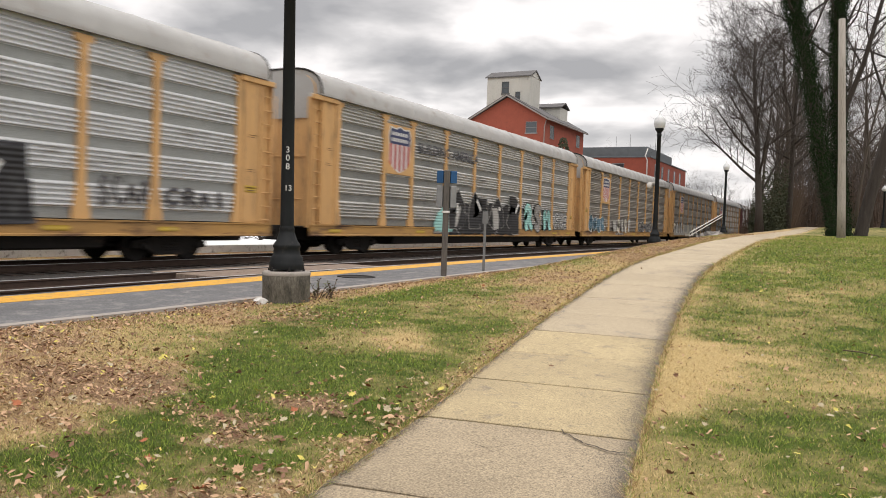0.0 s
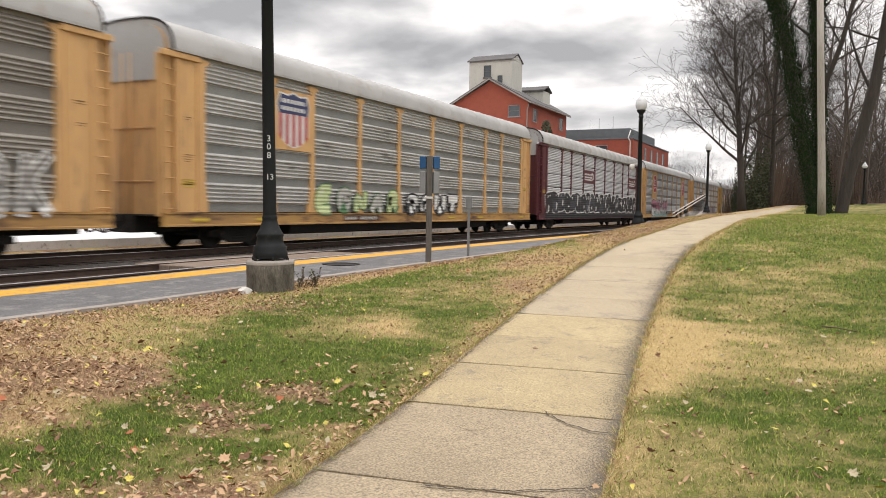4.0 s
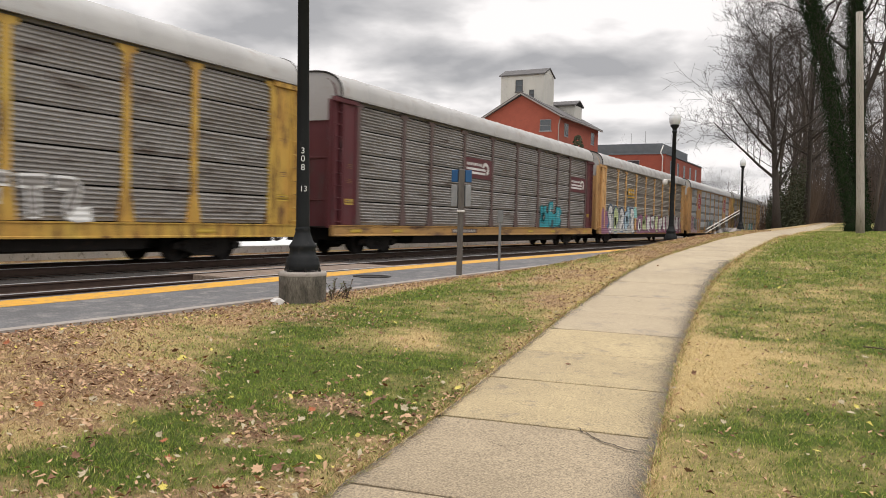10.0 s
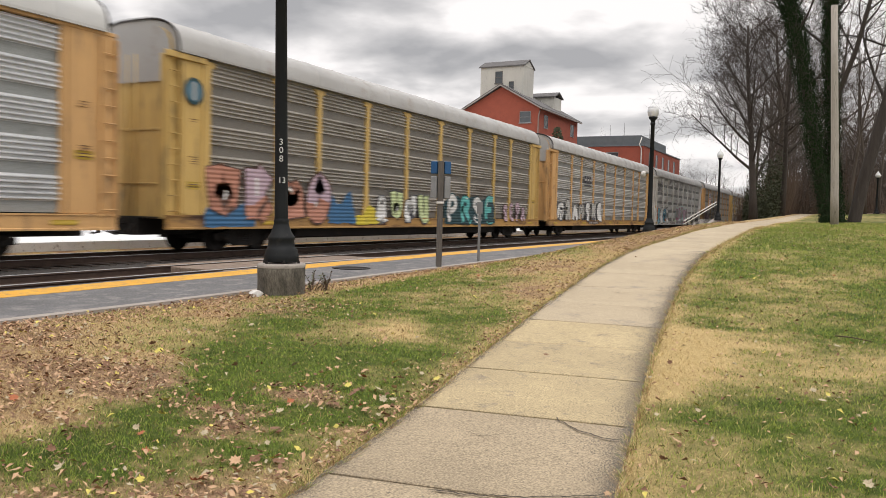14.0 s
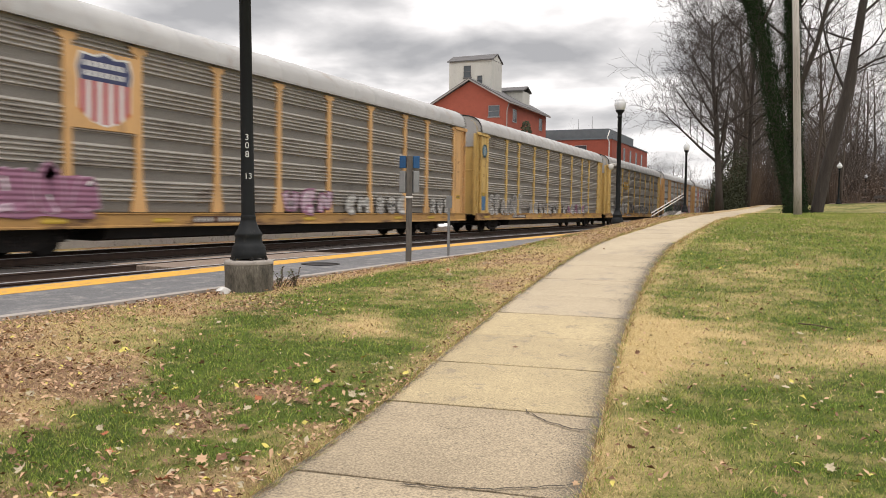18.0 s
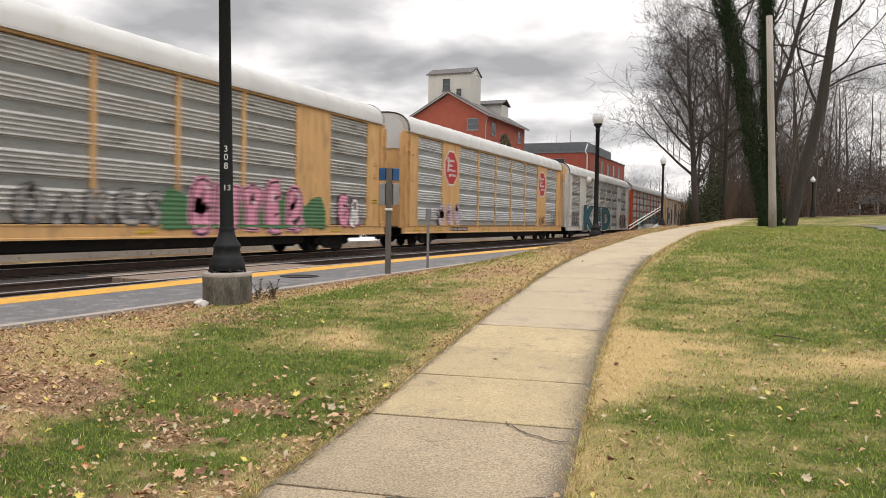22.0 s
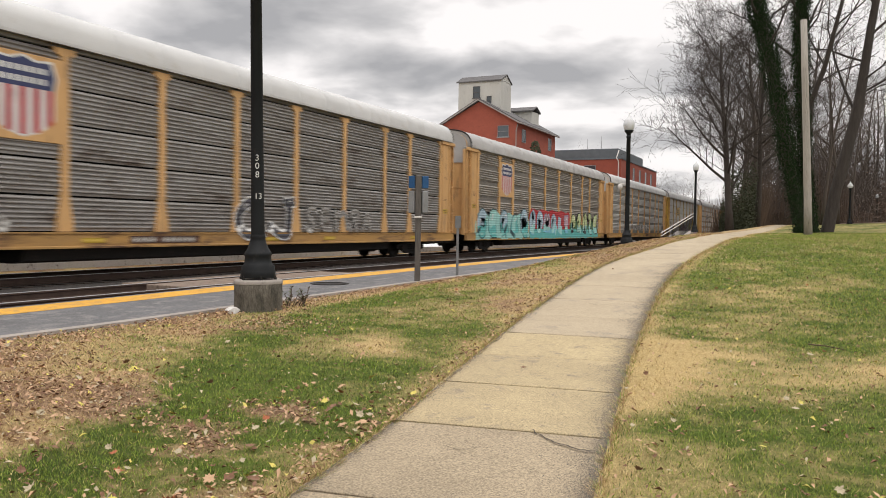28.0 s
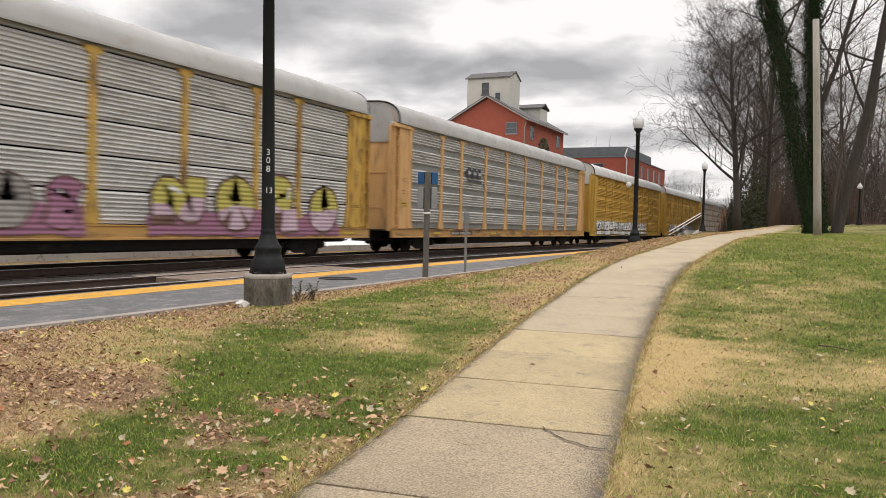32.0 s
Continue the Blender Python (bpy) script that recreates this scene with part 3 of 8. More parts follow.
def build_path():
    path = thing("path", "tan concrete walk of cast slabs with dark joints", "path", kind="structure")
    cuts = [-6.9, -5.4, -3.9, -2.4, -0.9, 0.6, 2.25, 3.75, 5.3, 6.62, 7.86, 9.1]
    while cuts[-1] < 108:
        cuts.append(cuts[-1] + 1.27 + (0.02 if len(cuts) % 3 else -0.03))
    rnd = random.Random(5)

    def cut_points(y, shift):
        c, z = float(path_x(y)), float(path_z(y))
        t = Vector((float(path_x(y + 0.3)) - float(path_x(y - 0.3)), 0.6, 0)).normalized()
        nrm = Vector((t.y, -t.x, 0))
        base = Vector((c, y, z)) + t * shift
        return [base + nrm * half_at(y) * k for k in (-1, -0.5, 0, 0.5, 1)]

    under = MB()
    for y0, y1 in zip(cuts[:-1], cuts[1:]):
        gap = 0.024 if abs(y0 - 9.1) < 0.01 or abs(y0 - 5.3) < 0.01 else 0.011
        lift = rnd.uniform(-0.004, 0.004)
        rows = []
        for f, s in ((y0, gap), (y0, gap + 0.012), ((2 * y0 + y1) / 3, 0), ((y0 + 2 * y1) / 3, 0), (y1, -gap - 0.012), (y1, -gap)):
            rows.append([p.copy() for p in cut_points(f, s)])
        wob = [rnd.uniform(-0.02, 0.02) for _ in range(12)]
        b = MB()
        v = []
        for r, row in enumerate(rows):
            for i, p in enumerate(row):
                dz = lift - (0.006 if r in (0, 5) or i in (0, 4) else 0.0)
                e = wob[r * 2] if i == 0 else wob[r * 2 + 1] if i == 4 else 0
                v.append((p.x + e, p.y, p.z + dz))
        f = [(r * 5 + i, r * 5 + i + 1, (r + 1) * 5 + i + 1, (r + 1) * 5 + i) for r in range(5) for i in range(4)]
        ring = [0, 1, 2, 3, 4, 9, 14, 19, 24, 29, 28, 27, 26, 25, 20, 15, 10, 5]
        n = len(v)
        v += [(v[i][0], v[i][1], v[i][2] - 0.1) for i in ring]
        f += [(ring[k], n + k, n + (k + 1) % 18, ring[(k + 1) % 18]) for k in range(18)]
        b.add(v, f)
        m = SLAB_GREY if y0 < 5.2 else SLAB_TAN if y0 < 9.0 else SLAB_PALE
        part("slab", b, m, path)
        p0, p1 = cut_points(y0 + 0.05, 0), cut_points(y1 - 0.0, 0)
        under.add([tuple(p0[0] - Vector((0, 0, 0.045))), tuple(p0[4] - Vector((0, 0, 0.045))), tuple(p1[4] - Vector((0, 0, 0.045))), tuple(p1[0] - Vector((0, 0, 0.045)))], [(0, 1, 2, 3)])
    part("joint_bed", under, CRACK, path)

    def crack(pts, w):
        b, v = MB(), []
        rr = random.Random(len(pts))
        for i, (x, y) in enumerate(pts):
            ww = w * rr.uniform(0.5, 1.2) * (0.3 if i in (0, len(pts) - 1) else 1)
            z = float(path_z(y)) + 0.0075
            v += [(x, y - ww, z), (x, y + ww, z)]
        b.add(v, [(2 * i, 2 * i + 2, 2 * i + 3, 2 * i + 1) for i in range(len(pts) - 1)])
        part("crack", b, CRACK, path)

    def wander(a, b, n, amp, seed):
        rr = random.Random(seed)
        return [(a[0] + (b[0] - a[0]) * i / n, a[1] + (b[1] - a[1]) * i / n + rr.uniform(-amp, amp) - 0.09 * math.sin(math.pi * i / n)) for i in range(n + 1)]

    crack(wander((-1.80, 5.36), (-1.24, 5.06), 26, 0.016, 2), 0.010)
    crack(wander((-1.93, 3.66), (-1.02, 4.12), 28, 0.016, 3), 0.010)
    crack(wander((-2.2, 4.75), (-1.95, 4.85), 8, 0.012, 4), 0.004)
    crack(wander((-1.62, 7.35), (-1.40, 7.45), 8, 0.012, 5), 0.004)
    crack(wander((-2.35, 11.55), (-1.98, 11.5), 6, 0.006, 6), 0.014)
    crack(wander((-2.95, 11.3), (-2.65, 11.3), 6, 0.006, 7), 0.012)


build_path()


# ---------------------------------------------------------------- platform and tracks
def build_platform():
    pl = thing("platform", "low grey asphalt platform with a yellow edge line", "platform", kind="structure")
    ys = [-30, 0, 7, 14, 20, 30, 47]
    for y0, y1 in zip(ys[:-1], ys[1:]):
        z0, z1 = float(platform_z(y0)), float(platform_z(y1))

        def slab_of(xa, xb, dz, depth, c=0.0):
            b = MB()
            v = [(xa, y0, z0 + dz), (xb, y0, z0 + dz), (xb, y1, z1 + dz), (xa, y1, z1 + dz)]
            v += [(x, y, z - depth) for x, y, z in v]
            return b.add(v, [(0, 1, 2, 3), (4, 7, 6, 5), (0, 4, 5, 1), (1, 5, 6, 2), (2, 6, 7, 3), (3, 7, 4, 0)])
        part("asphalt_strip", slab_of(LIP + 0.78, EDGE - 0.16, 0, 0.5), ASPHALT, pl)
        part("yellow_line", slab_of(LIP + 0.12, LIP + 0.78, 0.004, 0.45), LINE_YELLOW, pl)
        part("edge_kerb", slab_of(LIP, LIP + 0.12, 0.002, 0.5), ASPHALT, pl)
        part("kerb", slab_of(EDGE - 0.16, EDGE, 0.012, 0.4), KERB, pl)
    # a cast cover with a rim
    b = MB()
    zc = float(platform_z(13.5)) + 0.004
    b.lathe([(0.40, 0), (0.40, 0.012), (0.34, 0.012), (0.34, 0.004), (0.0, 0.004)], 24, (-9.05, 13.6, zc))
    tagged(part("cover", b, DARK_STEEL), "round dark cast iron cover in the asphalt", "manhole cover")


def build_track(cx, name, label, y0, y1, count0, count1):
    tr = thing(name, label, "railway track", "tracks", kind="structure")
    for s in (-1, 1):
        c = cx + s * 0.7525
        prof = [(-0.07, -0.17), (0.07, -0.17), (0.07, -0.155), (0.012, -0.135), (0.012, -0.045), (0.036, -0.03), (0.036, -0.006), (0.028, 0), (-0.028, 0), (-0.036, -0.006), (-0.036, -0.03), (-0.012, -0.045), (-0.012, -0.135), (-0.07, -0.155)]
        b = MB().prism([(c + x, RAIL_Z + z) for x, z in prof], y0, y1)
        rail = part("rail", b, RAIL, tr)
        part("rail_head", MB().box(c - 0.034, c + 0.034, y0, y1, RAIL_Z - 0.004, RAIL_Z + 0.003), RAIL_TOP, rail, "polished running surface")
    lo, hi = (-3.85, 2.45) if cx < -15 else (-2.3, 1.75)
    bl = MB().prism([(cx + lo, -0.2), (cx + hi, -0.2), (cx + hi - 0.13, 0.028), (cx + lo + 0.5, 0.028)], y0, y1)
    part("ballast", bl, BALLAST, tr)
    sl = MB().box(-1.3, 1.3, -0.115, 0.115, -0.14, 0.055, 0.012).mesh("sleeper")
    rnd = random.Random(int(-cx))
    for i in range(count0, count1):
        part("sleeper", sl, SLEEPER, tr, m=pose(cx + rnd.uniform(-0.04, 0.04), i * 0.53, 0, 0, 0, rnd.uniform(-1, 1)))


build_platform()
build_track(NEAR_TRACK, "near_track", "steel rails on dark ties and brown ballast", -60, 620, -6, 130)
build_track(FAR_TRACK, "far_track", "steel rails on dark ties under the train", -900, 1100, -4, 110)


def build_ballast_stones():
    rng = np.random.default_rng(3)
    n = 5200
    y = rng.uniform(-3, 46, n)
    x = np.where(rng.random(n) < 0.55, rng.uniform(-13.9, -10.6, n), rng.uniform(-15.4, -13.8, n))
    r = rng.uniform(0.018, 0.042, n)
    base = np.array([(1, 0, 0), (-1, 0, 0), (0, 1, 0), (0, -1, 0), (0, 0, 1), (0, 0, -1)], float)
    v = base[None] * (r[:, None, None] * rng.uniform(0.6, 1.3, (n, 6, 1)))
    v = v + np.stack([x, y, np.where(x < -13.85, 0.0, 0.035)], 1)[:, None]
    f = np.array([(0, 2, 4), (2, 1, 4), (1, 3, 4), (3, 0, 4), (2, 0, 5), (1, 2, 5), (3, 1, 5), (0, 3, 5)])
    faces = (f[None] + 6 * np.arange(n)[:, None, None]).reshape(-1, 3)
    ob = new("ballast_stones", quick_mesh("ballast_stones", v.reshape(-1, 3), faces, BALLAST))
    tagged(ob, "loose brown-grey crushed stone between the rails", "gravel", kind="stuff")


build_ballast_stones()


def crossing_panel():
    t = thing("crossing_panel", "worn pale timber crossing boards between the rails", "crossing panel")
    wood = mat("worn_crossing_timber", (0.25, 0.19, 0.15), (0.17, 0.13, 0.10), 3, 0.9, 0, 0.3, 40, (0.10, 0.08, 0.06), 0.4, (6, 1, 6))
    for i in range(4):
        x = NEAR_TRACK - 0.60 + i * 0.31
        part("board", MB().box(x, x + 0.28, 12.2, 18.6, 0.05, RAIL_Z - 0.012, 0.012), wood, t)
    for s in (0.86, -1.32):
        part("board", MB().box(NEAR_TRACK + s, NEAR_TRACK + s + 0.46, 12.2, 18.6, 0.05, RAIL_Z - 0.012, 0.012), wood, t)


crossing_panel()

# ---------------------------------------------------------------- the train of covered car carriers
LONG = 1.0365
CAR_PITCH, CAR_END, CAR_HALF = 28.504 * LONG, 13.42 * LONG, 1.60
SILL0, SILL1, PANEL1, EAVE, CREST, ROOF_UP = 0.68, 1.05, 5.20, 5.34, 6.18, 0.06
POSTS = [y * LONG for y in (-12.05, -9.15, -7.10, -4.25, -1.42, 1.42, 4.25, 7.10, 9.15, 12.05)]


def rib_profile(z0, z1, groups, ribs, flat, x=1.46, deep=0.065):
    """A ribbed sheet seen from the end: groups of ribs with plain bands between."""
    pts, h = [], (z1 - z0) / groups
    for g in range(groups):
        z = z0 + g * h
        pts.append((x, z))
        z += h * flat
        pts.append((x, z))
        r = h * (1 - flat) / ribs
        for _ in range(ribs):
            pts += [(x, z + 0.10 * r), (x + deep, z + 0.34 * r), (x + deep, z + 0.50 * r), (x, z + 0.90 * r)]
            z += r
    pts.append((x, z1))
    return pts


MESHES = {}


def shared(key, make):
    if key not in MESHES:
        MESHES[key] = make()
    return MESHES[key]


def bay_mesh(i, style, row=0):
    y0, y1 = POSTS[i] + 0.04, POSTS[i + 1] - 0.04
    if style == "bands":
        prof = rib_profile(SILL1 + 0.03, PANEL1, 5, 5, 0.30)
    elif style == "fine":
        prof = rib_profile(SILL1 + 0.03, PANEL1, 5, 6, 0.10, x=1.485, deep=0.04)
    else:
        h = (PANEL1 - SILL1 - 0.03) / 5
        z0 = SILL1 + 0.03 + row * h
        prof = rib_profile(z0, z0 + h - 0.045, 1, 7, 0.06, x=1.485, deep=0.04)
    b = MB().strip(prof, y0, y1)
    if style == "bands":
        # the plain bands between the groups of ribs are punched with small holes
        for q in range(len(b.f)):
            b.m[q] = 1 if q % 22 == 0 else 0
    b.strip([(1.40, prof[0][1]), prof[0]], y0, y1)
    b.strip([prof[-1], (1.40, prof[-1][1])], y0, y1)
    return b.mesh("panel")


def mirrored(me):
    c = me.copy()
    co = np.empty(len(c.vertices) * 3, np.float32)
    c.vertices.foreach_get("co", co)
    co[0::3] *= -1
    c.vertices.foreach_set("co", co)
    c.update()
    return c


def side_variants(key, make):
    near = shared((key, 1), make)
    return near, shared((key, -1), lambda: mirrored(near))


def with_material(key, me, m):
    """A mesh of that shape in that material, made once."""
    def make():
        c = me.copy()
        for i in range(len(c.materials)):
            c.materials[i] = m
        if len(c.materials) == 0:
            c.materials.append(m)
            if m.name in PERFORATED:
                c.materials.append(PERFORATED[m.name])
        return c
    return shared((key, m.name), make)


def post_mesh(y):
    b = MB()
    w0, w1 = 0.11, 0.24
    prof = [(-w1, SILL1 + 0.02), (w1, SILL1 + 0.02), (w1 * 0.95, SILL1 + 0.22), (w0, SILL1 + 0.85), (w0, PANEL1 - 0.16), (w1 * 1.1, PANEL1 - 0.09), (w1 * 1.1, PANEL1 + 0.03), (-w1 * 1.1, PANEL1 + 0.03), (-w1 * 1.1, PANEL1 - 0.09), (-w0, PANEL1 - 0.16), (-w0, SILL1 + 0.85), (-w1 * 0.95, SILL1 + 0.22)]
    b.prism([(y + a, z) for a, z in prof], 1.42, 1.546, "x")
    return b.mesh("post")


def slim_post_mesh(y):
    return MB().box(1.44, 1.545, y - 0.075, y + 0.075, SILL1 + 0.01, PANEL1 + 0.05, 0.012).mesh("post")


def roof_mesh():
    b = MB()
    sec = []
    for i in range(13):
        a = math.pi * i / 12
        cx, sx = math.cos(a), math.sin(a)
        sec.append((1.63 * math.copysign(abs(cx) ** 0.66, cx), EAVE + (CREST + ROOF_UP - EAVE) * sx ** 0.80))
    n = 18
    ys = [-CAR_END + 0.30 + (2 * CAR_END - 0.6) * i / n for i in range(n + 1)]
    v, f = [], []
    rows = []
    for i, y in enumerate(ys):
        rows.append((y, 1.0))
        if 0 < i < n:
            rows += [(y + 0.02, 1.012), (y + 0.09, 1.012), (y + 0.11, 1.0)]
    for y, s in rows:
        for x, z in sec:
            v.append((x * (1 + (s - 1) * 0.4), y, EAVE + (z - EAVE) * s + (s - 1) * 0.6))
    k = len(sec)
    for r in range(len(rows) - 1):
        for i in range(k - 1):
            f.append((r * k + i, r * k + i + 1, (r + 1) * k + i + 1, (r + 1) * k + i))
    b.add(v, f, 0, True)
    b.add([v[i] for i in range(k)], [tuple(range(k))])
    b.add([v[len(v) - k + i] for i in range(k)], [tuple(range(k))[::-1]])
    b.strip([(-1.6, EAVE - 0.02), (1.6, EAVE - 0.02)], -CAR_END + 0.30, CAR_END - 0.30)
    # drip rail along both eaves
    for s in (-1, 1):
        b.box(s * 1.60 - 0.03, s * 1.60 + 0.03, -CAR_END + 0.30, CAR_END - 0.30, EAVE - 0.05, EAVE + 0.02)
    return b.mesh("roof")


def roof_rim_mesh(s):
    """The dark hoop that closes the roof over the end doors."""
    b, y = MB(), s * (CAR_END - 0.29)
    pts = []
    for i in range(17):
        a = math.pi * i / 16
        cx, sx = math.cos(a), math.sin(a)
        pts.append((1.62 * math.copysign(abs(cx) ** 0.66, cx), y, EAVE + (CREST + ROOF_UP - EAVE) * sx ** 0.80 - 0.01))
    return b.tube(pts, 0.035, 5).mesh("roof_rim")


def end_door_meshes(s):
    """The tall end doors: two leaves with a seam and a rounded head under the roof, and their upright ribs."""
    y0, y1 = s * (CAR_END - 0.32), s * (CAR_END - 0.24)
    sec = []
    for i in range(11):
        a = math.pi * i / 10
        cx, sx = math.cos(a), math.sin(a)
        sec.append((1.40 * math.copysign(abs(cx) ** 0.62, cx), EAVE - 0.05 + (CREST - EAVE - 0.06) * sx ** 0.75))
    found = []
    for poly in ([(0.012, 0.95), (1.40, 0.95)] + sec[:5] + [(0.012, sec[5][1])], [(-1.40, 0.95), (-0.012, 0.95)] + [(-0.012, sec[5][1])] + sec[6:]):
        found.append(("end_door", MB().prism(poly, min(y0, y1), max(y0, y1), "y").mesh("end_door")))
    for x0, x1, z0, z1 in ((-1.36, 1.36, 3.28, 3.34), (-1.36, -1.28, 1.0, 4.54), (1.28, 1.36, 1.0, 4.54), (-0.9, 0.9, 1.86, 1.90)):
        found.append(("door_rib", MB().box(x0, x1, min(y1, y1 + s * 0.03), max(y1, y1 + s * 0.03), z0, z1, 0.008).mesh("door_rib")))
    for x in (-0.16, 0.16):
        found.append(("lock_rod", MB().tube([(x, y1 + s * 0.05, 1.0), (x, y1 + s * 0.05, 5.3)], 0.022, 6).mesh("lock_rod")))
    return found


def end_head_mesh(s):
    b = MB()
    y = s * (CAR_END - 0.20)
    sec = [(1.38, 4.55)]
    for i in range(11):
        a = math.pi * i / 10
        cx, sx = math.cos(a), math.sin(a)
        sec.append((1.40 * math.copysign(abs(cx) ** 0.62, cx), EAVE - 0.05 + (CREST - EAVE - 0.06) * sx ** 0.75))
    sec.append((-1.38, 4.55))
    b.prism(sec, min(y, y + s * 0.012), max(y, y + s * 0.012), "y")
    return b.mesh("end_door_head")


def corner_meshes(s, wide):
    """The solid corner panel of one side, its raised rims and cap, the ladder niche beyond it and the end post."""
    out = CAR_END if wide else CAR_END - 0.47
    a, c = sorted((s * (POSTS[-1] + 0.11), s * out))
    found = [("corner_panel", MB().box(1.38, 1.53 if not wide else 1.545, a, c, SILL1, EAVE - 0.02 if wide else PANEL1 + 0.02, 0.02))]
    if not wide:
        found.append(("corner_cap", MB().box(1.50, 1.60, min(a, s * CAR_END) - 0.10, max(c, s * CAR_END) + 0.02, PANEL1 - 0.08, PANEL1 + 0.08, 0.015)))
        for e in (a + 0.05, c - 0.05):
            found.append(("corner_rim", MB().box(1.52, 1.575, e - 0.05, e + 0.05, SILL1 + 0.05, PANEL1 - 0.1, 0.012)))
        n0, n1 = sorted((s * (CAR_END - 0.47), s * CAR_END))
        found.append(("niche_panel", MB().box(1.36, 1.425, n0, n1, 0.95, PANEL1, 0.01)))
    found.append(("end_post", MB().box(1.30, 1.45, s * CAR_END - 0.05, s * CAR_END + 0.05, 0.95, PANEL1, 0.015)))
    return [(nm, b.mesh(nm)) for nm, b in found]


def ladder_mesh(s, wide):
    b = MB()
    x = 1.50 if not wide else 1.60
    a, c = s * (CAR_END - 0.03), s * (CAR_END - 0.45)
    for q in (a, c):
        b.box(x - 0.03, x + 0.03, q - 0.03, q + 0.03, 0.98, PANEL1 - 0.05, 0.006)
    for i in range(10):
        z = 1.16 + i * 0.405
        b.tube([(x, a, z), (x, c, z)], 0.018, 5)
    for z in (1.3, 2.9, 4.4):
        for q in (a, c):
            b.box(x - 0.10 if not wide else x - 0.08, x, q - 0.02, q + 0.02, z - 0.02, z + 0.02)
    return b.mesh("ladder")


def sill_mesh():
    b = MB()
    b.prism([(1.44, SILL0), (1.60, SILL0), (1.60, SILL0 + 0.045), (1.572, SILL0 + 0.06), (1.572, SILL1 - 0.04), (1.597, SILL1 - 0.03), (1.597, SILL1 + 0.005), (1.44, SILL1 + 0.005)], -CAR_END, CAR_END)
    return b.mesh("side_sill")


# an added solid box; its black stands for the car's unlit, hollow inside
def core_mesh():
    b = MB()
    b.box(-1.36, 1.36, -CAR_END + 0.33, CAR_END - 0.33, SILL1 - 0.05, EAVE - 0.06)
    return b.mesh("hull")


def underframe_mesh():
    b = MB()
    b.box(-0.42, 0.42, -CAR_END, CAR_END, 0.50, 1.0, 0.03)
    for i in range(19):
        y = -12.6 + 1.4 * i
        b.prism([(-1.46, 1.0), (1.46, 1.0), (1.46, 0.82), (0.42, 0.56), (-0.42, 0.56), (-1.46, 0.82)], y - 0.03, y + 0.03)
    b.box(-1.46, 1.46, -CAR_END, CAR_END, 0.96, 1.0)
    b.prism([(-1.30, 0.72), (1.30, 0.72), (1.22, 0.40), (0.9, 0.34), (-0.9, 0.34), (-1.22, 0.40)], -8.2, 8.2)
    return b.mesh("underframe")


def wheel_mesh(y):
    b = MB()
    r = 0.42
    for s in (-1, 1):
        prof = [(0.06, -0.07), (0.2, -0.05), (r - 0.07, -0.05), (r - 0.05, -0.07), (r + 0.025, -0.07), (r + 0.025, -0.04), (r, -0.035), (r - 0.008, 0.06), (r - 0.06, 0.06), (r - 0.08, 0.02), (0.16, 0.02), (0.12, 0.08), (0.0, 0.08)]
        if s < 0:
            prof = [(a, -z) for a, z in prof][::-1]
            prof = [(max(a, 0.001), z) for a, z in prof]
        b.lathe(prof, 22, (s * 0.755, y, r), 0, True, "x")
    b.tube([(-0.75, y, r), (0.75, y, r)], 0.075, 10)
    return b.mesh("wheelset")


def frame_mesh(y):
    """A cast truck side frame with its spring window."""
    b = MB()
    x0, x1 = 0.98, 1.10
    b.prism([(y - 1.25, 0.52), (y - 1.25, 0.36), (y - 0.85, 0.34), (y - 0.42, 0.17), (y + 0.42, 0.17), (y + 0.85, 0.34), (y + 1.25, 0.36), (y + 1.25, 0.52), (y + 0.75, 0.60), (y + 0.35, 0.72), (y - 0.35, 0.72), (y - 0.75, 0.60)], x0, x1, "x")
    for d in (-0.22, -0.07, 0.07, 0.22):
        for q in range(4):
            b.lathe([(0.055, 0), (0.065, 0.02), (0.055, 0.04)], 8, (1.08, y + d, 0.28 + 0.075 * q))
    for d in (-0.89, 0.89):
        b.lathe([(0.11, 0), (0.11, 0.10), (0.07, 0.13)], 12, (1.08, y + d, 0.42), 0, True, "x")
    return b.mesh("side_frame")


def bolster_mesh(y):
    return MB().box(-1.1, 1.1, y - 0.18, y + 0.18, 0.42, 0.66, 0.03).mesh("bolster")


def coupler_mesh(s):
    b = MB()
    y = s * CAR_END
    b.box(-0.09, 0.09, min(y, y + s * 0.74), max(y, y + s * 0.74), 0.78, 0.98, 0.02)
    b.box(-0.16, 0.16, min(y + s * 0.56, y + s * 0.82), max(y + s * 0.56, y + s * 0.82), 0.74, 1.02, 0.04)
    b.tube([(0.3, y, 0.8), (0.33, y + s * 0.3, 0.55), (0.2, y + s * 0.68, 0.6)], 0.025, 6)
    return b.mesh("coupler")


# -- emblems and paint -------------------------------------------------------
def poly_at(b, pts, x, mat_i):
    b.add([(x, p[0], p[1]) for p in pts], [tuple(range(len(pts)))], mat_i)


def oct_pts(cy, cz, r, k=0.40):
    a = r * k
    return [(cy - r, cz - a), (cy - a, cz - r), (cy + a, cz - r), (cy + r, cz - a), (cy + r, cz + a), (cy + a, cz + r), (cy - a, cz + r), (cy - r, cz + a)]


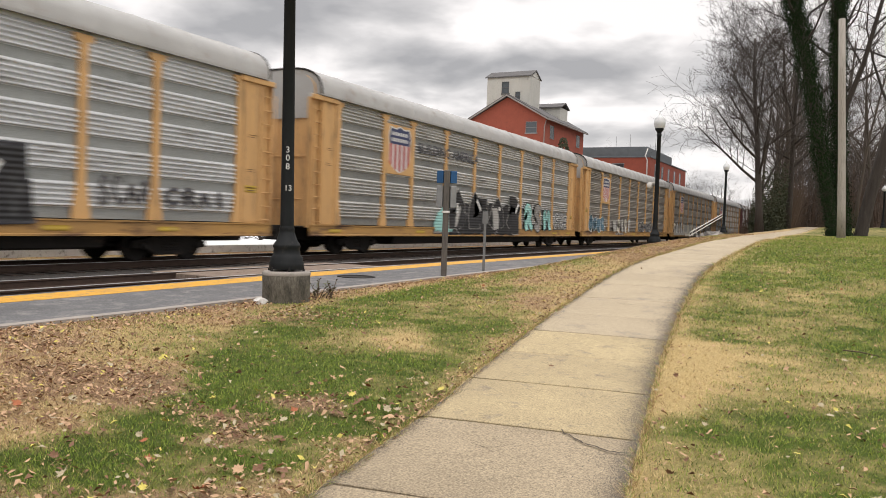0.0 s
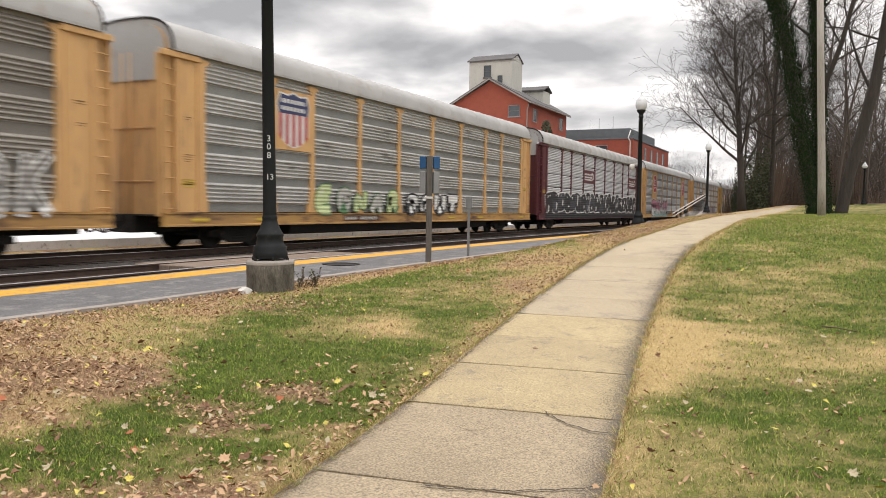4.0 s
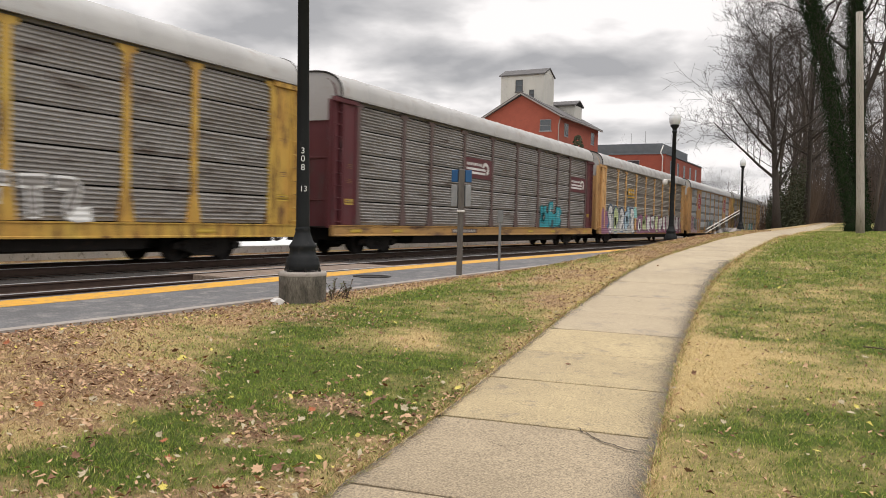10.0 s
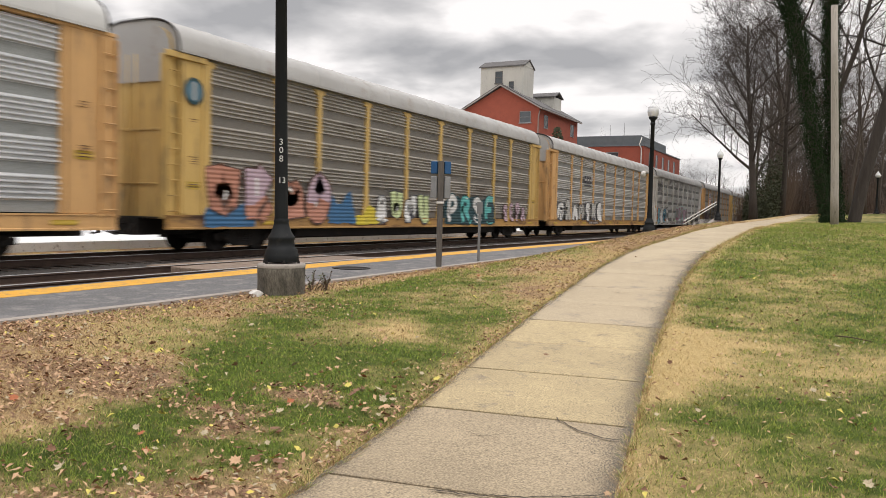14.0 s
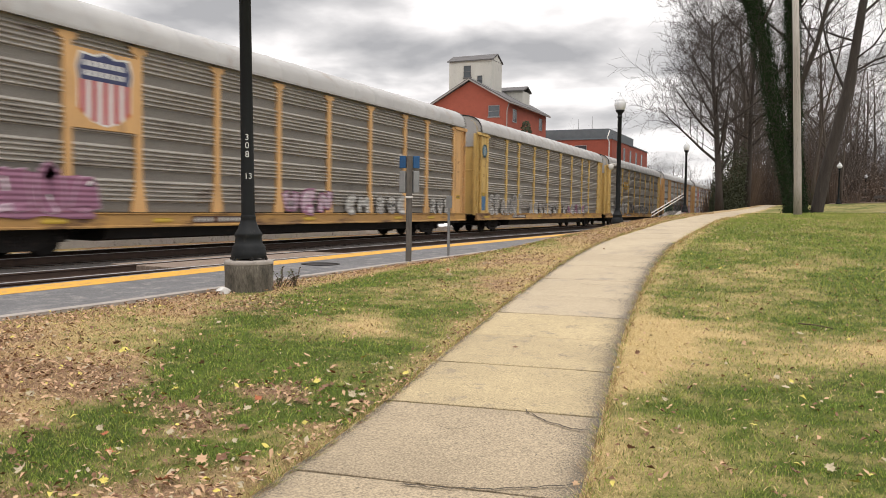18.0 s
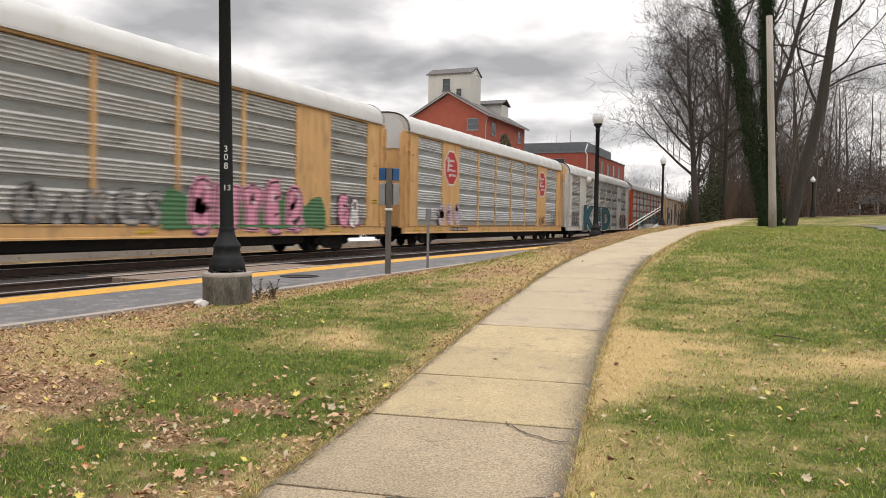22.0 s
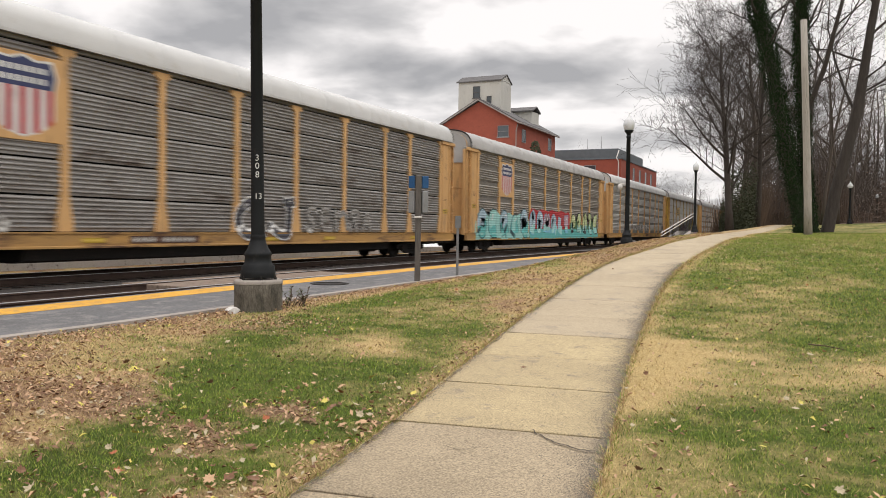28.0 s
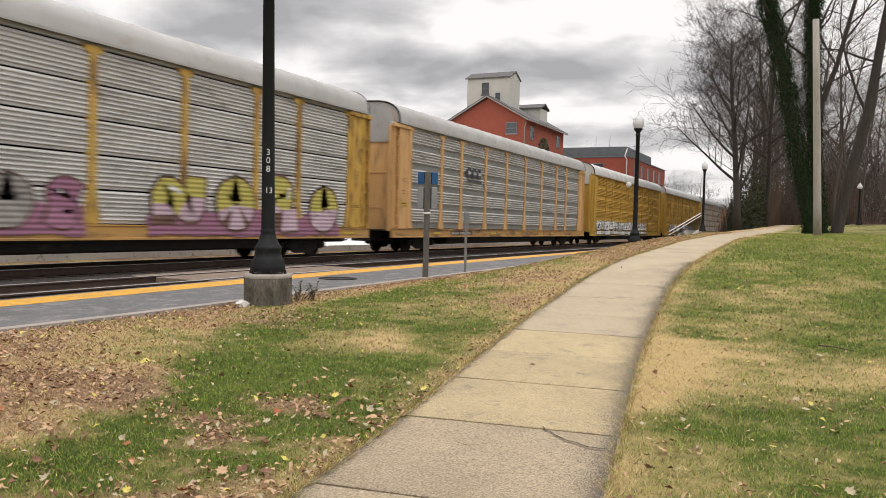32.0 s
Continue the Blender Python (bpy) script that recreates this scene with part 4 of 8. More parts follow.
def emblem(car, style, bay, x=1.49, panel=None):
    """Plain shapes in an emblem's colours on one bay of the near side."""
    y0, y1 = POSTS[bay], POSTS[bay + 1]
    cy, w = (y0 + y1) / 2, (y1 - y0) / 2
    b = MB()
    if style == "shield":
        z0, z1 = 3.05, 4.93
        b.box(1.40, 1.549, y0 + 0.05, y1 - 0.05, z0, z1, 0.01, 0)
        x = 1.553
        s = w * 0.70
        top, mid, bot = 4.86, 4.20, 3.18
        k = s + 0.045
        poly_at(b, [(cy - k, bot + 0.36), (cy - k * 0.5, bot + 0.05), (cy, bot - 0.06), (cy + k * 0.5, bot + 0.05), (cy + k, bot + 0.36), (cy + k, mid), (cy + k * 1.08, mid + 0.28), (cy + k * 0.93, top),
                    (cy + k * 0.4, top - 0.05), (cy, top + 0.05), (cy - k * 0.4, top - 0.05), (cy - k * 0.93, top), (cy - k * 1.08, mid + 0.28), (cy - k, mid)], x - 0.002, 2)
        poly_at(b, [(cy - s, mid), (cy + s, mid), (cy + s * 1.08, mid + 0.28), (cy + s * 0.9, top - 0.06), (cy + s * 0.4, top - 0.10), (cy, top), (cy - s * 0.4, top - 0.10), (cy - s * 0.9, top - 0.06), (cy - s * 1.08, mid + 0.28)], x, 1)
        for i, z in ((0, mid + 0.33), (1, mid + 0.10)):
            for q in range(7):
                c0 = cy - s * 0.84 + s * 0.24 * q
                poly_at(b, [(c0, z), (c0 + s * 0.17, z), (c0 + s * 0.17, z + 0.13), (c0, z + 0.13)], x + 0.004, 2)
        n = 9
        for i in range(n):
            a0, a1 = -1 + 2 * i / n, -1 + 2 * (i + 1) / n
            lo = lambda a: bot + 0.30 * abs(a) ** 2.2
            poly_at(b, [(cy + s * a0, lo(a0)), (cy + s * a1, lo(a1)), (cy + s * a1, mid), (cy + s * a0, mid)], x, 3 if i % 2 == 0 else 2)
        return part("shield_emblem", b, [panel, spray("navy", True), spray("white", True), spray("red", True)], car, "faded shield with red and white stripes")
    if style == "octagon":
        x = 1.548
        poly_at(b, oct_pts(cy, 4.0, w * 0.84), x, 1)
        poly_at(b, oct_pts(cy, 4.0, w * 0.76), x + 0.004, 0)
        # rows of bars, each with a taller one to begin it
        for i in range(4):
            z = 4.30 - i * 0.245
            a0, n = (-0.50, -0.46, -0.52, -0.30)[i], (5, 3, 6, 5)[i]
            tall = 0.24 if i < 3 else 0.13
            poly_at(b, [(cy + w * a0, z - 0.03), (cy + w * (a0 + 0.15), z - 0.03), (cy + w * (a0 + 0.17), z + tall), (cy + w * (a0 + 0.02), z + tall)], x + 0.008, 1)
            for q in range(n):
                c0 = cy + w * (a0 + 0.21 + 0.135 * q)
                poly_at(b, [(c0, z + 0.02), (c0 + w * 0.095, z + 0.02), (c0 + w * 0.10, z + 0.13), (c0 + w * 0.01, z + 0.13)], x + 0.008, 1)
        return part("octagon_emblem", b, [spray("red", True), spray("white", True)], car, "red octagon with white bars")
    if style == "hook":
        b.box(1.40, 1.54, y0 + 0.06, y1 - 0.06, 3.22, 4.12, 0.008, 0)
        x, z, e = 1.545, 3.42, cy + w * 0.46
        for i in range(2):
            poly_at(b, [(cy - w * 0.86, z + 0.17 * i), (e, z + 0.17 * i), (e, z + 0.10 + 0.17 * i), (cy - w * 0.86, z + 0.10 + 0.17 * i)], x, 1)
        for q in range(7):
            c0 = cy - w * 0.84 + 0.15 * w * q
            poly_at(b, [(c0, z + 0.37), (c0 + 0.11 * w, z + 0.37), (c0 + 0.11 * w, z + 0.49), (c0, z + 0.49)], x, 1)
        c0, k = (e, z + 0.27), 0.52
        ring = [(c0[0] + 0.36 * math.cos(a), c0[1] + 0.30 * math.sin(a)) for a in (-1.1 + 4.0 * i / 14 for i in range(15))]
        for (p, q), (r, t) in zip(ring[:-1], ring[1:]):
            poly_at(b, [(p, q), (r, t), (c0[0] + (r - c0[0]) * k, c0[1] + (t - c0[1]) * k), (c0[0] + (p - c0[0]) * k, c0[1] + (q - c0[1]) * k)], x + 0.003, 1)
        return part("hook_emblem", b, [MAROON, spray("white", True)], car, "white bars and a curl on a maroon board")
    if style in ("bars_gold", "bars_dark"):
        col = {"bars_gold": "gold", "bars_dark": "charcoal"}[style]
        z = 3.55
        if panel is not None:
            b.box(1.40, 1.535, cy - 0.95, cy + 0.95, z - 0.28, z + 0.72, 0.008, 0)
            x = 1.541
        else:
            x = 1.549
        for q in range(3):
            c0 = cy - 0.90 + q * 0.62
            poly_at(b, [(c0, z), (c0 + 0.46, z), (c0 + 0.50, z + 0.12), (c0 + 0.46, z + 0.48), (c0 + 0.06, z + 0.50), (c0, z + 0.40)], x, 1)
            poly_at(b, [(c0 + 0.15, z + 0.16), (c0 + 0.5, z + 0.18), (c0 + 0.5, z + 0.30), (c0 + 0.15, z + 0.32)], x + 0.004, 0 if panel is not None else 2)
        poly_at(b, [(cy - 0.92, z - 0.20), (cy + 0.90, z - 0.20), (cy + 0.90, z - 0.10), (cy - 0.92, z - 0.10)], x, 1)
        return part("bar_emblem", b, [panel or GREY, spray(col, True), GREY], car, "faded emblem of bars")
    if style == "disc":
        y = POSTS[0] - 0.56
        pts = [(y + 0.36 * math.cos(a * math.pi / 9), 4.35 + 0.36 * math.sin(a * math.pi / 9)) for a in range(18)]
        poly_at(b, pts, 1.582, 0)
        poly_at(b, [(y + (p - y) * 0.75, 4.35 + (q - 4.35) * 0.75) for p, q in pts], 1.586, 1)
        poly_at(b, [(y - 0.05, 4.12), (y + 0.05, 4.12), (y + 0.05, 4.58), (y - 0.05, 4.58)], 1.59, 2)
        return part("disc_emblem", b, [spray("petrol", True), spray("slate", True), spray("dirty", True)], car, "round blue-grey emblem")


def letter_shape(rr, style):
    """Outline of one made-up sprayed form in a unit box."""
    n = 18
    pts = []
    ph, q = rr.uniform(0, 6), rr.choice((2, 3, 4))
    for i in range(n):
        a = 2 * math.pi * i / n
        r = 0.5 + 0.06 * math.sin(q * a + ph)
        if style == "wild":
            r *= rr.uniform(0.74, 1.16)
        c, s = math.cos(a), math.sin(a)
        pts.append((0.5 + r * 1.06 * math.copysign(abs(c) ** 0.6, c), 0.5 + r * 1.06 * math.copysign(abs(s) ** 0.6, s)))
    return pts


def graffiti(car, y0, y1, z0, z1, fills, line, style="bubble", n=None, seed=1, label="sprayed graffiti of rounded letters", low=False):
    """Sprayed forms side by side, each with a fill, an outline and inner marks, on the near side."""
    y0, y1 = y0 * LONG, y1 * LONG
    rr = random.Random(seed)
    n = n or max(2, round((y1 - y0) / 1.5))
    b, x = MB(), 1.551
    cols = list(dict.fromkeys(list(fills) + [line] + ["white"]))
    ix = {c: i for i, c in enumerate(cols)}
    w = (y1 - y0) / n
    for i in range(n):
        b = MB()
        shape = letter_shape(rr, style)
        c0, lw = y0 + i * w, w * rr.uniform(0.92, 1.12)
        lo, hi = z0 + rr.uniform(-0.02, 0.10) * (z1 - z0), z1 - rr.uniform(0, 0.16) * (z1 - z0)
        tilt = rr.uniform(-0.12, 0.12)
        place = lambda p, k=1.0: (c0 + lw * (0.5 + (p[0] - 0.5) * k) + tilt * (p[1] - 0.5), lo + (hi - lo) * (0.5 + (p[1] - 0.5) * k))
        big = [place(p) for p in shape]
        cy = sum(p[0] for p in big) / len(big); cz = sum(p[1] for p in big) / len(big)
        off = 0.085 if line in ("dirty", "white") else 0.07
        grow = []
        for p in big:
            d = math.hypot(p[0] - cy, p[1] - cz) or 1
            grow.append((p[0] + (p[0] - cy) / d * off, p[1] + (p[1] - cz) / d * off))
        d = 0.0015 * (i % 3)
        poly_at(b, grow, x + d, ix[line])
        fill = fills[i % len(fills)]
        poly_at(b, big, x + 0.006 + d, ix[fill])
        # the lower half in a second colour on some, and inner marks
        if len(fills) > 1 and rr.random() < 0.6:
            k = rr.uniform(0.3, 0.55)
            poly_at(b, [place((0.08, 0.06)), place((0.92, 0.06)), place((0.92, k)), place((0.5, k + 0.1)), place((0.08, k))], x + 0.009 + d, ix[fills[(i + 1) % len(fills)]])
        for _ in range(rr.choice((2, 3, 3, 4) if style == "wild" else (1, 2, 2, 3))):
            u, t = rr.uniform(0.25, 0.75), rr.uniform(0.2, 0.8)
            a, s = rr.uniform(0.05, 0.13), rr.uniform(0.05, 0.2)
            poly_at(b, [place((u - a, t - s)), place((u + a * 0.6, t - s * 0.8)), place((u + a, t + s * 0.7)), place((u - a * 0.5, t + s))], x + 0.012 + d, ix[line])
        u = rr.uniform(0.2, 0.7)
        poly_at(b, [place((u, 0.80)), place((u + 0.14, 0.82)), place((u + 0.13, 0.88)), place((u, 0.86))], x + 0.013 + d, ix["white"])
        if low:
            # the foot of the letter runs down over the sill
            a, c = min(p[0] for p in big), max(p[0] for p in big)
            m = rr.uniform(0.72, 0.84)
            poly_at(b, [(a - 0.05, m - 0.05), (c + 0.05, m - 0.05 + rr.uniform(-0.03, 0.03)), (c + 0.05, SILL1), (a - 0.05, SILL1)], 1.603 + d, ix[line])
            poly_at(b, [(a + 0.06, m + 0.04), (c - 0.06, m + 0.04), (c - 0.06, SILL1), (a + 0.06, SILL1)], 1.606 + d, ix[fill])
        part("graffiti_letter", b, [spray(c) for c in cols], car, label if i == 0 else "")


# skeletons of sprayed forms on a grid of eight: strokes parted by a slash, points as two digits
STROKES = {"S": "77 58 28 06 25 53 62 50 20 01", "E": "78 08 00 70/04 64", "W": "08 20 46 60 88", "I": "48 40", "K": "18 10/78 24 80", "A": "00 48 80/23 63", "R": "10 18 68 76 64 14/44 80",
           "O": "48 17 04 11 40 71 84 77 48", "N": "00 08 80 88", "Z": "08 78 10 80", "P": "10 18 68 86 64 13", "B": "14 64 86 68 18 10 70 82 64", "U": "08 02 20 60 82 88", "Y": "08 44 88/44 40",
           "H": "08 00/88 80/04 84", "T": "08 88/48 40", "D": "10 18 58 85 83 50 10", "M": "00 08 44 88 80", "8": "44 17 48 77 44 11 40 71 44", "G": "87 58 27 04 11 50 82 84 54", "F": "88 18 10/14 64",
           "C": "87 58 27 04 11 40 81", "J": "58 88/78 71 40 02", "L": "18 11 80"}


def ribbon(pts, w):
    """The two edges of a broad stroke along a line of points."""
    edges = []
    for i, p in enumerate(pts):
        a, c = pts[max(i - 1, 0)], pts[min(i + 1, len(pts) - 1)]
        dx, dz = c[0] - a[0], c[1] - a[1]
        d = math.hypot(dx, dz) or 1
        dx, dz = dx / d, dz / d
        e = w * 0.55 * (-1 if i == 0 else 1 if i == len(pts) - 1 else 0)
        edges.append(((p[0] - dz * w + dx * e, p[1] + dx * w + dz * e), (p[0] + dz * w + dx * e, p[1] - dx * w + dz * e)))
    return edges


def piece(car, y0, y1, z0, z1, text, fills, line, weight=0.17, edge=0.06, halo=None, low=None, seed=1, soft=True, label="sprayed graffiti of broad outlined strokes"):
    """Sprayed forms built of broad strokes: a halo, a dark edge, a fill in one or two tones and glints. low: the second tone."""
    y0, y1 = y0 * LONG, y1 * LONG
    rr = random.Random(seed)
    cols = list(dict.fromkeys(list(fills) + [line] + [c for c in (halo, low) if c] + ["white"]))
    ix = {c: i for i, c in enumerate(cols)}
    n = len(text)
    pitch = (y1 - y0) / n
    for i, ch in enumerate(text):
        if ch == " ":
            continue
        b = MB()
        strokes = []
        tilt, grow = rr.uniform(-0.14, 0.14), rr.uniform(0.90, 1.12)
        cw, hh = pitch * 0.80 * grow, (z1 - z0) * rr.uniform(0.88, 1.04)
        w = min(weight * cw, 0.30 * hh)
        for st in STROKES[ch].split("/"):
            pts = [((int(q[0]) + rr.uniform(-0.5, 0.5)) / 8, (int(q[1]) + rr.uniform(-0.4, 0.4)) / 8) for q in st.split()]
            for _ in range(2 if soft else 0):
                fine = [pts[0]]
                for a, c in zip(pts[:-1], pts[1:]):
                    fine += [(a[0] * 0.75 + c[0] * 0.25, a[1] * 0.75 + c[1] * 0.25), (a[0] * 0.25 + c[0] * 0.75, a[1] * 0.25 + c[1] * 0.75)]
                pts = fine + [pts[-1]]
            if not soft:
                pts = [(a[0] + (c[0] - a[0]) * k / 4, a[1] + (c[1] - a[1]) * k / 4) for a, c in zip(pts[:-1], pts[1:]) for k in range(4)] + [pts[-1]]
            yy = y0 + pitch * (i + 0.5) - cw / 2
            strokes.append([(yy + w + p[0] * (cw - 2 * w) + tilt * (p[1] - 0.5), z0 + w + p[1] * (hh - 2 * w)) for p in pts])
        lift = 0.0013 * (i % 3)
        layers = [(w + edge, 0.004, line, None), (w, 0.009, fills[i % len(fills)], low)]
        if halo:
            layers.insert(0, (w + edge * 2.1, 0.0, halo, None))
        for width, x, col, second in layers:
            for k, st in enumerate(strokes):
                ed = ribbon(st, width)
                v = [(1.552 + x + lift + 0.0005 * k + (0.052 if z < SILL1 + 0.01 else 0.0), y, max(z, 0.70)) for e in ed for y, z in e]
                for q in range(len(ed) - 1):
                    mid = st[q][1]
                    c2 = second if second and mid < z0 + 0.42 * (z1 - z0) else col
                    b.add([v[2 * q], v[2 * q + 1], v[2 * q + 3], v[2 * q + 2]], [(0, 1, 2, 3)], ix[c2])
        st = strokes[0]
        q = len(st) // 3
        if w > 0.12:
            a, c = st[q], st[min(q + 2, len(st) - 1)]
            g = ribbon([(a[0] + w * 0.45, a[1] + w * 0.3), (c[0] + w * 0.45, c[1] + w * 0.3)], w * 0.16)
            b.add([(1.566 + lift + 0.002 + (0.052 if z < SILL1 + 0.01 else 0.0), y, z) for e in g for y, z in e], [(0, 1, 3, 2)], ix["white"])
        part("graffiti_letter", b, [spray(c) for c in cols], car, label if i == 0 else "")


def smear(car, y0, y1, z0, z1, colour, seed, ragged=0.25):
    """A sprayed patch of colour with an uneven rim that runs over the sill."""
    y0, y1 = y0 * LONG, y1 * LONG
    rr = random.Random(seed)
    b, m, out = MB(), max(6, int((y1 - y0) * 3)), 0.0004 * (seed % 5)
    top = [z1 - ragged * (0.5 + 0.5 * math.sin(i * 1.1 + seed)) * rr.uniform(0.3, 1) - (ragged if i in (0, m) else 0) for i in range(m + 1)]
    foot = [z0 + rr.uniform(-0.05, 0.05) for _ in range(m + 1)]
    for i in range(m):
        p, q = y0 + (y1 - y0) * i / m, y0 + (y1 - y0) * (i + 1) / m
        if z0 < SILL1:
            poly_at(b, [(p, foot[i]), (q, foot[i + 1]), (q, SILL1 + 0.01), (p, SILL1 + 0.01)], 1.6008 + out, 0)
        lo = max(z0, SILL1 + 0.01)
        poly_at(b, [(p, lo), (q, lo), (q, max(top[i + 1], lo + 0.02)), (p, max(top[i], lo + 0.02))], 1.5478 + out, 0)
    part("sprayed_patch", b, [spray(colour)], car, "sprayed patch of colour")


def stencils(car, colour, seed, wide):
    """Small stencilled text blocks as faint bars, a yellow plate by the ladder, the car's number and the reflector strips of the sill."""
    rr = random.Random(seed)
    b = MB()
    x = 1.563 if wide else 1.536

    def bar(y0, y1, z0, z1, xx, i):
        poly_at(b, [(y0, z0), (y1, z0), (y1, z1), (y0, z1)], xx, i)

    for s in (-1, 1):
        cy = s * (POSTS[-1] + 0.52)
        for z in rr.sample((4.3, 3.6, 3.1, 2.6), 2):
            for q in range(rr.choice((2, 3, 4))):
                w, o = rr.uniform(0.08, 0.17), rr.uniform(-0.05, 0.05)
                bar(cy + o - w, cy + o + w, z - q * 0.06, z - q * 0.06 + 0.022, x, 0)
        if rr.random() < 0.75:
            z = rr.choice((1.75, 1.95, 2.3))
            bar(cy - 0.24, cy + 0.24, z, z + 0.20, x, 2)
            for q in (0.05, 0.12):
                bar(cy - 0.18, cy + 0.18, z + q, z + q + 0.025, x + 0.003, 3)
    cy = rr.choice((-8.4, -5.4))
    bar(cy - 0.12, cy + 2.35, 0.77, 0.97, 1.577, 3)
    for q in range(11):
        if q != 4:
            bar(cy + q * 0.2, cy + q * 0.2 + 0.12, 0.80, 0.94, 1.581, 1)
    tagged(part("stencil", b, [spray("rustline"), spray(colour), spray("dull_gold"), spray("umber")], car, "small stencilled bars"), kind="stuff")
    strip = shared("reflector", lambda: MB().box(1.575, 1.582, -0.34, 0.34, 0.80, 0.92, 0.002).mesh("reflector"))
    for i, y in enumerate((-12.6, -9.9, -6.6, -3.3, 0.2, 3.4, 6.7, 9.9, 12.5)):
        if (i * 7 + seed * 3) % 5 > 1 and abs(y - cy - 1.1) > 1.7:
            part("reflector", strip, spray("dull_gold"), car, "", pose(0, y, 0))


def build_car(k, label, paint, panels, style="bands", flush=False, roof=None, door=None, sill=None, solid=(), two_tone=True, posts=None, head=None):
    car = thing("autorack_car", label, "freight car", "cars of the train")
    near_far = (1, -1)
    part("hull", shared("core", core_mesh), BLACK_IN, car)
    part("underframe", shared("under", underframe_mesh), DARK_STEEL, car)
    rf = roof or ROOF_GREY
    part("roof", with_material("roof", shared("roof", roof_mesh), rf), rf, car)
    for s in (-1, 1):
        dm = door or paint
        for q, (nm, em) in enumerate(shared(("door", s), lambda: end_door_meshes(s))):
            part(nm, with_material(("door", s, q), em, dm), dm, car)
        if two_tone:
            part("end_door_head", with_material(("head", s), shared(("head", s), lambda: end_head_mesh(s)), head or rf), head or rf, car, "upper part of the end doors in another colour")
        part("roof_rim", shared(("rim", s), lambda: roof_rim_mesh(s)), DARK_STEEL, car)
        part("coupler", shared(("coupler", s), lambda: coupler_mesh(s)), DARK_STEEL, car)
    for side in near_far:
        n = 0 if side == 1 else 1
        sm = side_variants("sill", sill_mesh)[n]
        part("side_sill", with_material(("sill", side), sm, sill or (SILL_RUST if paint in (YELLOW, PALE_YELLOW, RUSTY_YELLOW) and not flush else paint)), paint, car)
        if flush:
            tp = side_variants("fascia", lambda: MB().box(1.40, 1.56, -CAR_END, CAR_END, PANEL1 + 0.02, EAVE - 0.02, 0.012).mesh("top_rail"))[n]
        else:
            tp = side_variants("toprail", lambda: MB().box(1.34, 1.44, -CAR_END, CAR_END, PANEL1 + 0.01, EAVE - 0.02, 0.01).mesh("top_rail"))[n]
        tm = paint if flush else panels
        part("top_rail", with_material(("tp", flush, side), tp, tm), tm, car)
        for i in range(9):
            if i in solid:
                sp = side_variants(("solid", i), lambda: MB().box(1.40, 1.535, POSTS[i] + 0.02, POSTS[i + 1] - 0.02, SILL1 + 0.01, PANEL1 + 0.03, 0.01).mesh("solid_panel"))[n]
                part("solid_panel", with_material(("solid", i, side), sp, paint), paint, car, "smooth painted steel panel")
            elif style == "rows" and side == 1:
                for r in range(5):
                    pm = shared(("rows", i, r), lambda: bay_mesh(i, "rows", r))
                    part("panel", with_material(("rows", i, r), pm, panels), panels, car)
            else:
                st = "fine" if style == "rows" else style
                pm = side_variants((st, i), lambda: bay_mesh(i, st))[n]
                part("panel", with_material((st, i, side), pm, panels), panels, car)
        for i, y in enumerate(POSTS):
            pm = side_variants(("post", i, flush), lambda: (slim_post_mesh if flush else post_mesh)(y))[n]
            part("post", with_material(("post", i, flush, side), pm, posts or paint), posts or paint, car)
        for s in (-1, 1):
            for q, (nm, cm) in enumerate(shared(("corner", s, flush), lambda: corner_meshes(s, flush))):
                cm = side_variants(("corner", s, flush, q), lambda: cm)[n]
                part(nm, with_material(("corner", s, flush, side, q), cm, paint), paint, car)
            if side == 1:
                part("ladder", with_material(("ladder", s, flush), shared(("ladder", s, flush), lambda: ladder_mesh(s, flush)), paint), paint, car)
    for y in (-10.45, 10.45):
        bg = part("bogie", shared(("bolster", y), lambda: bolster_mesh(y)), DARK_STEEL, car)
        for side in near_far:
            fm = side_variants(("frame", y), lambda: frame_mesh(y))[0 if side == 1 else 1]
            part("side_frame", with_material(("frame", y, side), fm, DARK_STEEL), DARK_STEEL, bg)
        for d in (-0.89, 0.89):
            part("wheelset", shared(("wheel", y, d), lambda: wheel_mesh(y + d)), DARK_STEEL, bg)
    stencils(car, "dirty", k, flush)
    return car


# -- the cars, in the order in which they pass -------------------------------
CARS = []
TT = "yellow steel car carrier with ribbed grey side panels"


RIBBED = {}


def ribbed_letter(c):
    """The sprayed paint for upright lettering, with the ribs across it."""
    if c not in RIBBED:
        m = spray(c).copy()
        m.name = "lettering_" + c
        for n in m.node_tree.nodes:
            if n.type == "TEX_WAVE":
                n.bands_direction = "Y"
                n.inputs["Scale"].default_value = 3.0
        RIBBED[c] = m
    return RIBBED[c]


def slogan(car, text, y0, y1, z):
    """A painted line of words on the near side."""
    cu = bpy.data.curves.new("slogan", "FONT")
    cu.body, cu.size, cu.align_x, cu.offset, cu.resolution_u = text, 1.0, "CENTER", 0.02, 3
    cu.materials.append(ribbed_letter("charcoal"))
    ob = new("slogan", cu)
    ob.parent = car
    turn = Euler((radians(90), 0, radians(90))).to_matrix().to_4x4()
    ob.matrix_basis = Matrix.Translation((1.552, (y0 + y1) / 2, z)) @ turn @ Matrix.Diagonal(((y1 - y0) / (0.68 * len(text)), 0.58, 1, 1))
    tagged(ob, "dark painted words")


